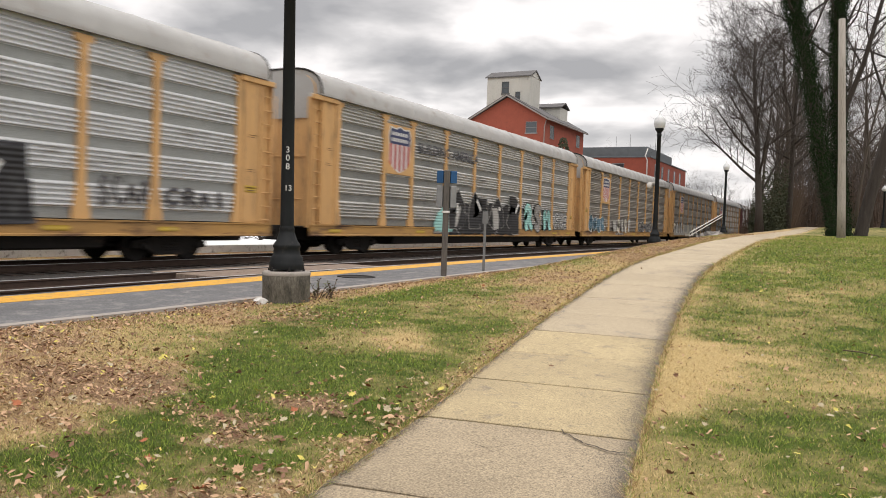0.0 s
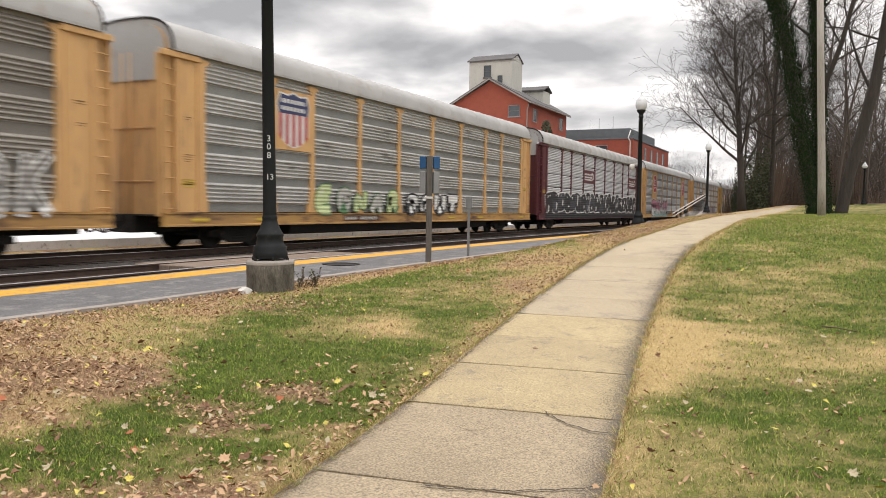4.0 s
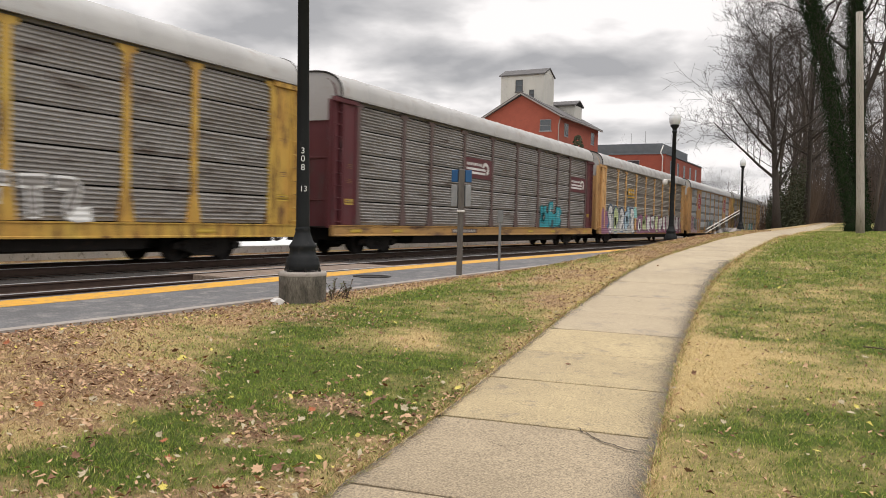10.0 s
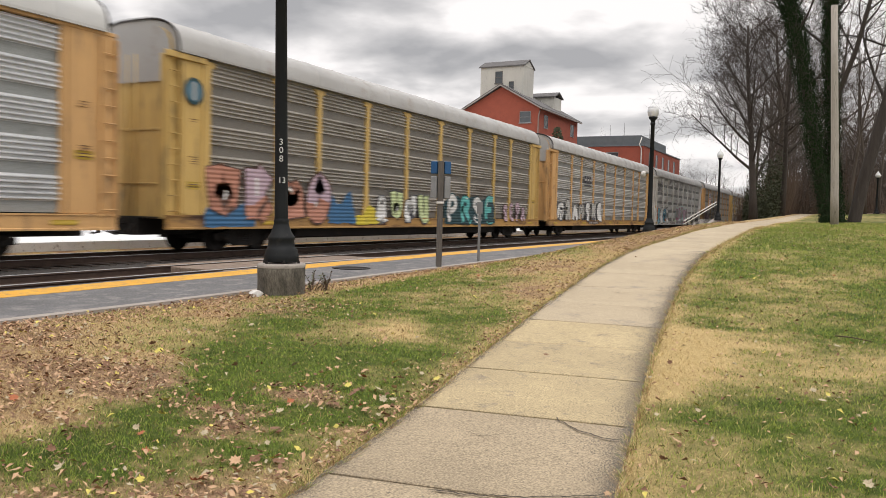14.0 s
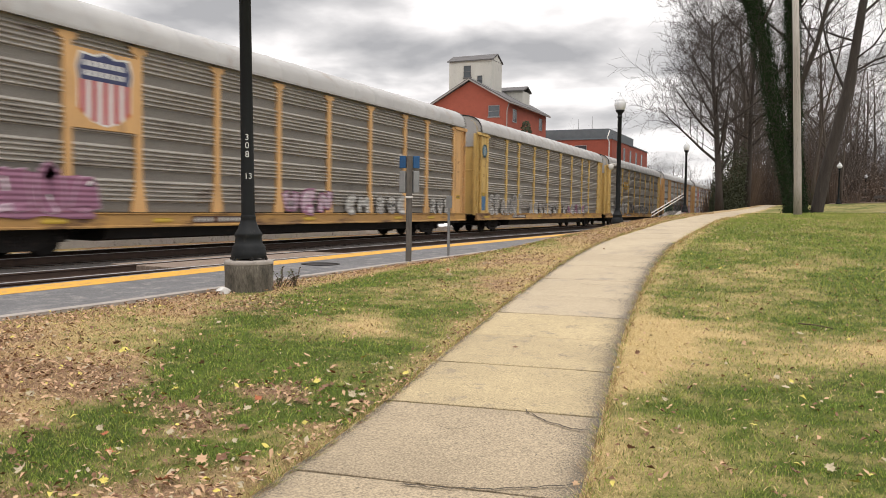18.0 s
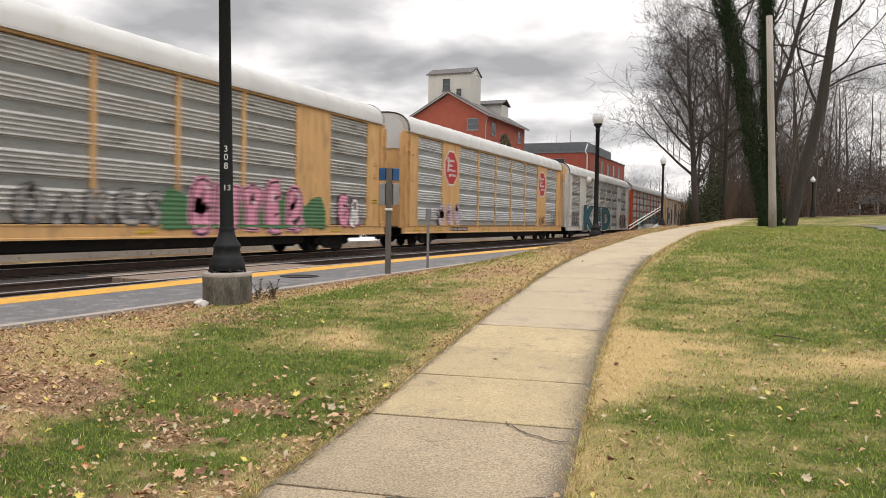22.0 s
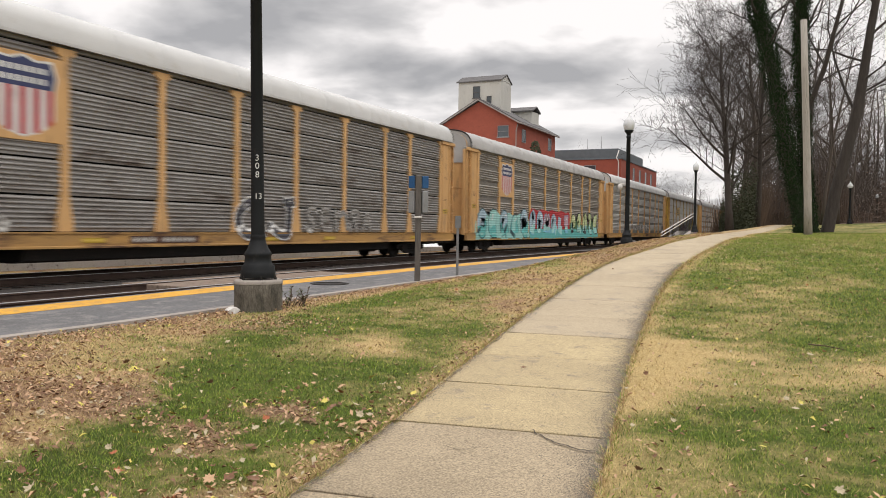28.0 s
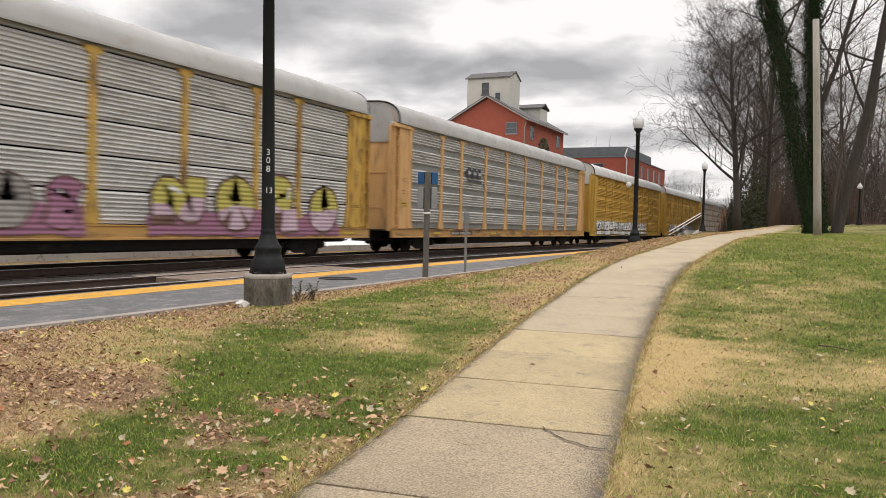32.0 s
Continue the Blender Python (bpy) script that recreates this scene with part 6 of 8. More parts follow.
def lamp_post(x, y, z, base_h, label, numbered=False, camera_on=False, tall=4.45, globe_r=0.23):
    t = thing("street_lamp", label, "street lamp", "black acorn lamps", pose(x, y, z, 0.4 if numbered else 0, -0.8 if numbered else 0))
    if base_h:
        b = MB().lathe([(0.335, -0.35), (0.345, 0.0), (0.34, base_h * 0.6), (0.345, base_h - 0.02), (0.32, base_h), (0.0, base_h)], 28)
        part("concrete_base", b, CONCRETE_BASE, t, "round stained concrete base")
        part("base_rim", MB().lathe([(0.347, base_h - 0.055), (0.350, base_h - 0.02), (0.325, base_h + 0.004), (0.30, base_h + 0.004)], 28), KERB, t, "pale top rim of the base")
    h = base_h
    sk = [(0.245, 0), (0.25, 0.02), (0.25, 0.10), (0.235, 0.12), (0.24, 0.16), (0.20, 0.20), (0.185, 0.30), (0.20, 0.33), (0.19, 0.36), (0.15, 0.42), (0.115, 0.52), (0.105, 0.56), (0.112, 0.58), (0.10, 0.62)]
    part("skirt", MB().lathe([(r, h + q + 0.03) for r, q in sk], 16, smooth=True), POLE_BLACK, t)
    for i in range(6):
        a = i * math.pi / 3 + 0.3
        part("anchor_bolt", MB().lathe([(0.022, 0), (0.022, 0.035), (0.012, 0.035), (0.012, 0.06)], 6, (0.262 * math.cos(a), 0.262 * math.sin(a), h), smooth=False), DARK_STEEL, t)
    part("pole", MB().lathe([(0.098, h + 0.6), (0.092, h + 1.4), (0.078, h + tall - 0.15), (0.10, h + tall - 0.13), (0.10, h + tall - 0.06), (0.08, h + tall - 0.04), (0.08, h + tall)], 18), POLE_BLACK, t)
    g = h + tall
    head = part("globe_holder", MB().lathe([(0.08, g - 0.02), (0.10, g + 0.04), (0.17, g + 0.12), (0.18, g + 0.17), (0.165, g + 0.18)], 18), POLE_BLACK, t)
    part("globe", MB().lathe([(0.165, g + 0.18), (0.21, g + 0.26), (globe_r, g + 0.38), (0.225, g + 0.48), (0.20, g + 0.52)], 20), WHITE_GLASS, head, "frosted acorn globe")
    part("cap", MB().lathe([(0.205, g + 0.52), (0.20, g + 0.57), (0.12, g + 0.66), (0.06, g + 0.72), (0.05, g + 0.76), (0.02, g + 0.80), (0.025, g + 0.83), (0.0, g + 0.90)], 18), WHITE_GLASS, head)
    if camera_on:
        c = part("camera_arm", MB().box(-0.32, -0.06, -0.03, 0.03, 2.42, 2.47, 0.01), TRIM_WHITE, t, "white bracket with a dome camera")
        part("camera_dome", MB().lathe([(0.0, 2.20), (0.07, 2.22), (0.11, 2.30), (0.115, 2.40), (0.06, 2.45)], 14, (-0.30, 0, 0)), TRIM_WHITE, c)
    if numbered:
        a = math.atan2(-y, -x) - 0.02
        for s, zz in (("3", 2.46), ("0", 2.345), ("8", 2.22)):
            glyph(t, s, zz, a, h, 0.125)
        glyph(t, "13", 1.965 - 0.05, a + 0.10, h, 0.115)
    return t


def glyph(t, text, z, a, h, size):
    cu = bpy.data.curves.new("number", "FONT")
    cu.body, cu.size, cu.align_x, cu.extrude = text, size, "CENTER", 0.002
    cu.materials.append(GLYPH)
    ob = new("number", cu)
    ob.parent = t
    r = 0.094
    ob.matrix_basis = Matrix.Translation((r * math.cos(a), r * math.sin(a), z - 0.22)) @ Euler((radians(90), 0, a + radians(90))).to_matrix().to_4x4()


lamp_post(-7.22, 9.02, 0.18, 0.53, "tall black lamp post on a round concrete base, numbered in white", numbered=True)
lamp_post(-6.85, 31.9, 0.95, 0.0, "black lamp post with a frosted acorn globe and a white camera", camera_on=True)
lamp_post(-8.0, 60.7, 1.45, 0.0, "black lamp post with a frosted acorn globe beside the ramp")
for lx, ly in ((3.35, 90), (8.35, 130), (16.4, 168)):
    lamp_post(lx, ly, float(ground_z(lx, ly)), 0.0, "distant black park lamp with a white globe", tall=3.5, globe_r=0.3)


def meter_post():
    x, y = -7.85, 15.25
    z = float(ground_z(x, y)) - 0.1
    t = thing("sign_post", "grey square post with blue panels over grey boxes", "sign post", m=pose(x, y, 0, 0, 0, 27))
    part("post", MB().box(-0.065, 0.065, -0.065, 0.065, z, 2.64, 0.012), POST_WOOD, t)
    for s in (-1, 1):
        m = pose(s * 0.075, -0.02, 0, 0, 0, s * 24)
        part("blue_panel", MB().box(min(0, s * 0.15), max(0, s * 0.15), -0.03, 0.03, 2.36, 2.63, 0.008), BLUE, t, "deep blue panel", m)
        part("grey_box", MB().box(min(0, s * 0.14), max(0, s * 0.14), -0.05, 0.05, 1.82, 2.30, 0.012), BOX_GREY, t, "", m)
    part("clamp", MB().box(-0.085, 0.085, -0.085, 0.085, 1.70, 1.75, 0.008), TRIM_WHITE, t)


def thin_post():
    x, y = -7.95, 17.6
    t = thing("marker_post", "thin grey steel post with a small plate", "post", m=pose(x, y, 0, 0, 0, 27))
    part("post", MB().box(-0.032, 0.032, -0.02, 0.02, float(ground_z(x, y)) - 0.1, 1.78, 0.004), GREY_STEEL, t)
    part("plate", MB().box(-0.07, 0.07, -0.032, -0.02, 1.50, 1.80, 0.003), GREY_STEEL, t)


meter_post()
thin_post()


def wooden_pole():
    t = thing("utility_pole", "bare weathered wooden pole with a cut top", "pole")
    z = float(ground_z(-0.14, 30)) - 0.3
    part("shaft", MB().tube([(-0.13, 30, z), (-0.18, 30, 2.6), (-0.26, 30, 4.5), (-0.36, 30, 6.7), (-0.46, 30, 8.92)], [0.145, 0.128, 0.120, 0.114, 0.105], 16), POLE_WOOD, t)
    part("cap", MB().lathe([(0.105, 0), (0.10, 0.02), (0.0, 0.03)], 16, (-0.46, 30, 8.90)), POLE_WOOD, t)


wooden_pole()


def ramp():
    t = thing("ramp_railing", "pale tube handrails on dark balusters along a ramp", "railing")
    for dx in (0.0,):
        x = -8.7 + dx
        top = lambda y: 1.43 + (y - 51) * 0.107
        for d in (0.0, -0.20):
            part("handrail", MB().tube([(x, 50.6, top(50.6) + d), (x, 65.0, top(65) + d), (x, 66.2, top(65) + d)], 0.035, 8), TRIM_WHITE, t)
        for i in range(29):
            y = 51 + i * 0.5
            part("baluster", MB().box(x - 0.02, x + 0.02, y - 0.02, y + 0.02, top(y) - 1.15, top(y) - 0.02), POLE_BLACK, t)
    part("ramp_deck", MB().prism([(50.5, -0.1), (66, -0.1), (66, 1.55), (50.5, 0.20)], -10.0, -8.75, "x"), KERB, t)


ramp()


def small_clutter():
    rr = random.Random(4)
    b = MB()
    b.lathe([(0.02, 0), (0.14, 0.02), (0.16, 0.09), (0.10, 0.15), (0.0, 0.17)], 9, (0, 0, 0), smooth=False)
    for i, v in enumerate(b.v):
        b.v[i] = (v[0] * (1 + 0.2 * math.sin(i * 3.1)), v[1] * (1 + 0.2 * math.cos(i * 2.3)), v[2])
    tagged(part("stone", b, TRIM_WHITE, m=pose(-7.36, 8.62, float(ground_z(-7.36, 8.62)) - 0.01) @ Matrix.Diagonal((0.62, 0.62, 0.62, 1))), "pale broken stone against the lamp base", "stone")
    t = thing("weed", "straggly green-brown weed beside the lamp base", "weed")
    for i in range(18):
        x, y = -7.0 + rr.uniform(-0.25, 0.2), 9.5 + rr.uniform(-0.25, 0.3)
        z = float(ground_z(x, y))
        h = rr.uniform(0.08, 0.30)
        a = rr.uniform(0, 6.28)
        p1 = (x + 0.1 * math.cos(a), y + 0.1 * math.sin(a), z + h)
        part("stem", MB().tube([(x, y, z), ((x + p1[0]) / 2 + 0.02, (y + p1[1]) / 2, z + h * 0.6), p1], [0.006, 0.005, 0.002], 4), BRUSH, t)
        b = MB()
        for q in range(16):
            u = rr.uniform(0.15, 1)
            cx, cy, cz = x + (p1[0] - x) * u, y + (p1[1] - y) * u, z + h * u
            e = rr.uniform(0, 6.28)
            dx, dy, dz = 0.05 * math.cos(e), 0.05 * math.sin(e), rr.uniform(-0.02, 0.03)
            b.add([(cx, cy, cz), (cx + dx * 0.6 - dy * 0.3, cy + dy * 0.6 + dx * 0.3, cz + dz), (cx + dx, cy + dy, cz + dz), (cx + dx * 0.6 + dy * 0.3, cy + dy * 0.6 - dx * 0.3, cz + dz + 0.004)], [(0, 1, 2, 3)])
        part("foliage", b, WEED if i % 3 else BRUSH, t)


small_clutter()


# ---------------------------------------------------------------- buildings beyond the tracks
def window_at(parent, x0, x1, y, z0, z1, arch=False, blind=BOX_GREY):
    w = part("window", MB().box(x0, x1, y - 0.02, y + 0.06, z0, z1), WINDOW_DARK, parent, "dark sash window")
    for a, c, d, e in ((x0 - 0.04, x0, z0, z1), (x1, x1 + 0.04, z0, z1), (x0 - 0.04, x1 + 0.04, z1, z1 + 0.06), (x0 - 0.14, x1 + 0.14, z0 - 0.12, z0), (x0, x1, (z0 + z1) / 2 - 0.03, (z0 + z1) / 2 + 0.03)):
        part("window_frame", MB().box(a, c, y - 0.07, y + 0.02, d, e, 0.01), blind, w)


def side_window(parent, x, y0, y1, z0, z1):
    w = part("window", MB().box(x - 0.06, x + 0.02, y0, y1, z0, z1), WINDOW_DARK, parent, "dark sash window")
    for a, c, d, e in ((y0 - 0.05, y0, z0, z1), (y1, y1 + 0.05, z0, z1), (y0 - 0.05, y1 + 0.05, z1, z1 + 0.06), (y0 - 0.1, y1 + 0.1, z0 - 0.1, z0)):
        part("window_frame", MB().box(x - 0.02, x + 0.06, a, c, d, e, 0.01), BOX_GREY, w)


AGED_TRIM = mat("aged_trim", (0.30, 0.27, 0.25), (0.22, 0.20, 0.185), 3, 0.7, 0, 0.05, 40)


def mill():
    t = thing("mill_building", "red brick mill with a white tower on its roof", "building")
    x0, x1, xm, y0, y1, ze, zr = -38.3, -29.3, -33.8, 80.0, 93.8, 13.2, 15.72
    part("wall", MB().prism([(x0, 0.1), (x1, 0.1), (x1, ze), (xm, zr - 0.15), (x0, ze)], y0, y1), BRICK, t, "red painted brick walls")
    o = 0.45
    sl = (zr - ze) / (x1 - xm)
    for s, xe in ((1, x1), (-1, x0)):
        e = xe + s * o
        ez = ze - sl * o
        rf = part("roof", MB().prism([(e, ez), (xm, zr), (xm, zr + 0.22), (e, ez + 0.22)], y0 - 0.35, y1 + 0.35), SHINGLE, t, "dark shingled roof slope")
        part("barge_board", MB().prism([(e, ez - 0.06), (xm, zr - 0.06), (xm, zr + 0.10), (e, ez + 0.10)], y0 - 0.42, y0 - 0.36), AGED_TRIM, rf)
        part("gutter", MB().box(e - 0.08, e + 0.08, y0 - 0.3, y1 + 0.3, ez - 0.02, ez + 0.12, 0.03), AGED_TRIM, rf)
    part("downspout", MB().tube([(x1 + 0.12, y0 - 0.06, ze - 0.3), (x1 - 0.05, y0 - 0.12, ze - 1.0), (x1 - 0.05, y0 - 0.12, 0.2)], 0.06, 8), AGED_TRIM, t)
    window_at(t, -31.5, -30.3, y0, 11.6, 12.75)
    window_at(t, -36.2, -35.2, y0, 8.6, 9.9)
    window_at(t, -31.5, -30.3, y0, 8.0, 9.4)
    for yy in (81.6, 91.0):
        side_window(t, x1, yy, yy + 1.1, 11.2, 12.5)
    side_window(t, x1, 86.0, 87.1, 8.0, 9.4)
    # white tower with a low gabled cap
    tw = part("tower", MB().box(-37.45, -32.15, 82.4, 85.6, 13.0, 18.3, 0.05), STUCCO, t, "pale sided tower")
    part("tower_gable", MB().prism([(82.4, 18.3), (85.6, 18.3), (84.0, 19.05)], -32.4, -32.15, "x"), STUCCO, tw)
    part("tower_roof", MB().prism([(82.25, 18.24), (84.0, 19.05), (85.75, 18.24), (85.75, 18.36), (84.0, 19.2), (82.25, 18.36)], -37.65, -32.05, "x"), SHINGLE, tw)
    window_at(tw, -35.55, -34.75, 82.4, 16.45, 17.7, blind=SHINGLE)
    window_at(tw, -33.85, -33.35, 82.4, 15.6, 16.5, blind=SHINGLE)
    # a smaller white housing further along the ridge
    dm = part("roof_housing", MB().box(-33.6, -30.6, 88.6, 91.2, 13.5, 15.6, 0.04), STUCCO, t, "small white roof housing")
    part("housing_roof", MB().prism([(88.4, 15.55), (89.9, 16.15), (91.4, 15.55), (91.4, 15.68), (89.9, 16.3), (88.4, 15.68)], -33.8, -30.4, "x"), SHINGLE, dm)


def low_block():
    t = thing("brick_block", "low red brick block with a grey metal upper storey", "building")
    x0, x1, y0, y1 = -34.0, -23.5, 105.0, 131.0
    part("wall", MB().box(x0, x1, y0, y1, 0.1, 11.2), BRICK, t, "red brick walls")
    part("upper_storey", MB().box(x0 + 0.3, x1 - 0.5, y0 + 0.3, y0 + 17, 11.2, 12.6, 0.04), SLATE_PANEL, t, "grey metal clad band")
    part("coping", MB().box(x0 - 0.1, x1 + 0.1, y0 - 0.1, y1 + 0.1, 11.12, 11.28, 0.02), SLATE_PANEL, t)
    part("downspout", MB().tube([(x1 - 0.4, y0 + 0.2, 12.3), (x1 - 0.6, y0 - 0.3, 11.3), (x1 - 0.35, y0 - 0.14, 10.8), (x1 - 0.35, y0 - 0.14, 0.2)], 0.08, 8), TRIM_WHITE, t)
    window_at(t, -28.6, -27.0, y0, 9.0, 10.3)
    window_at(t, -32.2, -30.6, y0, 9.0, 10.3)
    for i in range(5):
        yy = 108 + i * 4.4
        side_window(t, x1, yy, yy + 1.0, 8.4, 10.4)
    for x, y in ((-27.0, 108.0), (-24.6, 113.0), (-29.5, 110.0)):
        part("antenna", MB().tube([(x, y, 12.6), (x, y, 14.6)], 0.03, 6), GREY_STEEL, t)
    part("roof_unit", MB().box(-27.6, -26.4, 109, 110.4, 12.6, 13.0, 0.05), BOX_GREY, t)


mill()
low_block()


def far_side():
    pale = mat("pale_gravel_lot", (0.74, 0.74, 0.745), (0.60, 0.60, 0.60), 1.5, 0.95, 0, 0.4, 40, (0.26, 0.25, 0.24), 0.35)
    b = MB()
    b.box(-46, -20.9, -60, 140, -0.3, 0.34)
    tagged(part("far_platform", b, pale), "pale concrete apron beyond the tracks", "pavement", kind="structure")
    t = thing("low_fence", "low dark fence of posts and rails beyond the tracks", "fence")
    post = MB().box(-0.05, 0.05, -0.05, 0.05, 0.3, 1.05, 0.01).mesh("fence_post")
    for i in range(60):
        part("fence_post", post, DARK_STEEL, t, m=pose(-27.0, -18 + i * 1.6, 0))
    for z in (0.62, 0.98):
        part("rail", MB().box(-27.03, -26.97, -18, 77, z, z + 0.05), DARK_STEEL, t)
    rr = random.Random(8)
    for i in range(26):
        y = -14 + i * 3.3 + rr.uniform(-1, 1)
        s = rr.uniform(0.5, 0.9)
        g = thing("shrub", "small dark leafless shrub beyond the tracks", "shrub", "shrubs beyond the tracks", pose(-25.4 + rr.uniform(-0.4, 0.4), y, 0.33))
        b = MB()
        for q in range(26):
            a, e = rr.uniform(0, 6.28), rr.uniform(0.2, 1.2)
            p = Vector((0, 0, 0))
            d = Vector((math.cos(a) * math.cos(e), math.sin(a) * math.cos(e), math.sin(e)))
            b.tube([p, p + d * s * 0.5, p + d * s * rr.uniform(0.8, 1.1) + Vector((0, 0, 0.05))], [0.012, 0.009, 0.004], 4)
        part("twiggy_crown", b, BARK, g)
    # bush by the mill wall
    g = thing("bush", "dark evergreen bush in front of the mill", "bush", m=pose(-26.5, 78, 0.1))
    b = MB()
    for q in range(1500):
        a, u = rr.uniform(0, 6.28), rr.random() ** 0.5
        h = rr.uniform(0, 10.6)
        r = 1.5 * u * (1 - (h / 11.0) ** 3) + 0.1
        c = Vector((r * math.cos(a), r * math.sin(a), h))
        d1 = Vector((rr.uniform(-1, 1), rr.uniform(-1, 1), rr.uniform(-1, 1))).normalized() * 0.16
        d2 = d1.orthogonal().normalized() * 0.09
        b.add([tuple(c - d1), tuple(c + d2), tuple(c + d1), tuple(c - d2)], [(0, 1, 2, 3)])
    part("foliage", b, EVERGREEN, g)
    part("trunk", MB().tube([(0, 0, 0), (0, 0, 9)], [0.15, 0.03], 8), BARK, g)


far_side()


def pavilion():
    x, y = 12.6, 125
    z = float(ground_z(x, y)) - 0.35
    t = thing("pavilion", "small park shelter with a dark roof and white posts", "shelter", m=pose(x, y, z, 0, 0, 0))
    for i in (-1.95, 0.3, 2.3):
        part("post", MB().box(i - 0.10, i + 0.10, -1.8, -1.6, 0, 1.92, 0.02), TRIM_WHITE, t)
    part("roof", MB().prism([(-1.9, 1.9), (1.9, 1.9), (0.0, 3.25)], -2.3, 3.0, "x"), mat("dark_shingle", (0.05, 0.045, 0.042), (0.035, 0.032, 0.03), 2, 0.95, spec=0.1), t)
    part("wall", MB().box(-1.7, 2.4, -0.2, 0.0, 0, 1.95, 0.02), mat("brown_board", (0.055, 0.042, 0.034), (0.04, 0.031, 0.026), 3, 0.9), t)
    w = part("window", MB().box(0.05, 1.2, -0.26, -0.2, 0.95, 1.7), WINDOW_DARK, t, "small dark window")
    for a, c, d, e in ((-0.03, 0.05, 0.9, 1.75), (1.2, 1.28, 0.9, 1.75), (0.05, 1.2, 1.7, 1.78), (0.05, 1.2, 0.87, 0.95)):
        part("window_frame", MB().box(a, c, -0.29, -0.2, d, e, 0.01), TRIM_WHITE, w)
    b = MB()
    xs, ys = np.linspace(2.75, 40, 40), (27.2, 29.0, 30.8, 32.6)
    v = [(float(a), yy + 0.06 * (a - 3) , float(ground_z(a, yy + 0.06 * (a - 3))) + 0.06) for a in xs for yy in ys]
    v = [(a + 0.35 * math.sin(i * 1.3) * (a < 3.2), b2, c) for i, (a, b2, c) in enumerate(v)]
    b.add(v, [(i * 4 + j, (i + 1) * 4 + j, (i + 1) * 4 + j + 1, i * 4 + j + 1) for i in range(39) for j in range(3)], 0, True)
    tagged(part("road", b, ASPHALT), "grey asphalt park drive", "road", kind="structure")
    bt = thing("bench", "dark wooden park bench at the lawn's edge", "bench", m=pose(9.1, 112, float(ground_z(9.1, 112)), 0, 0, 15))
    part("seat", MB().box(-0.9, 0.9, -0.22, 0.22, 0.42, 0.48, 0.01), POST_WOOD, bt)
    part("backrest", MB().box(-0.9, 0.9, 0.2, 0.26, 0.55, 0.9, 0.01), POST_WOOD, bt)
    for s in (-0.7, 0.7):
        part("leg", MB().box(s - 0.04, s + 0.04, -0.2, 0.22, 0, 0.42, 0.01), DARK_STEEL, bt)


pavilion()


# ---------------------------------------------------------------- trees
def branch(out, p, d, length, r, lvl, rr, top, up, wig, kids, spread=1.0, start=0.30):
    n = 6 if lvl == 0 else 4 if lvl < 3 else 2
    pts, rad = [p.copy()], [r]
    dirs = [d.copy()]
    for i in range(n):
        d = (d + Vector((rr.gauss(0, wig), rr.gauss(0, wig), rr.gauss(0, wig) + up)) * (0.5 if lvl == 0 else 1)).normalized()
        p = p + d * length / n
        pts.append(p.copy()); dirs.append(d.copy())
        rad.append(r * (1 - (i + 1) / n * (0.72 if lvl < top else 0.6)))
    out[min(lvl, len(out) - 1)].append((pts, rad))
    if lvl >= top:
        return
    k = kids[lvl]
    for i in range(k):
        t = (start if lvl == 0 else 0.22) + (0.78 if lvl else 1 - start) * (i + rr.random()) / k
        t = min(t, 0.99)
        f = t * n
        j = int(f)
        q = pts[j].lerp(pts[j + 1], f - j)
        rq = rad[j] + (rad[j + 1] - rad[j]) * (f - j)
        dd = dirs[min(j + 1, n)]
        side = dd.orthogonal().normalized()
        side = Matrix.Rotation(rr.uniform(0, 2 * math.pi) if lvl else i * 2.4 + rr.uniform(-0.5, 0.5), 3, dd) @ side
        ang = radians(rr.uniform(34, 62))
        cd = (dd * math.cos(ang) + side * math.sin(ang)).normalized()
        ln = length * rr.uniform(0.40, 0.62) * (spread * (1.12 - 0.55 * t) if lvl == 0 else 1.0)
        branch(out, q, cd, ln, min(rq * 0.55, r * 0.40), lvl + 1, rr, top, up, wig * 1.25, kids, spread)


def tree_meshes(height, r, seed, top=4, up=0.10, wig=0.10, kids=(11, 6, 5, 4), lean=(0, 0), min_r=0.006, spread=1.0, start=0.30):
    """Trunk and limbs, and the fine crown of twigs, of one leafless tree."""
    rr = random.Random(seed)
    out = [[], [], []]
    branch(out, Vector((0, 0, -0.3)), Vector((lean[0], lean[1], 1)).normalized(), height, r, 0, rr, top, up, wig, kids, spread, start)
    meshes = []
    for lv, group in enumerate(out):
        b = MB()
        for pts, rad in group:
            rad = [max(q, min_r) for q in rad]
            if lv == 0:
                rad[0] *= 1.35
            n = 12 if lv == 0 else 7 if lv == 1 else 3
            b.tube(pts, rad, n, 0, cap=lv < 2)
        meshes.append(b.mesh("tree"))
    return meshes


def plant(name, label, meshes, m, bark, group=""):
    t = thing(name, label, "tree", group, m)
    for nm, me in zip(("trunk", "branchwork", "crown"), meshes):
        part(nm, with_material((me.name, nm), me, bark), bark, t)
    return t


def gz(x, y):
    return float(ground_z(x, y))


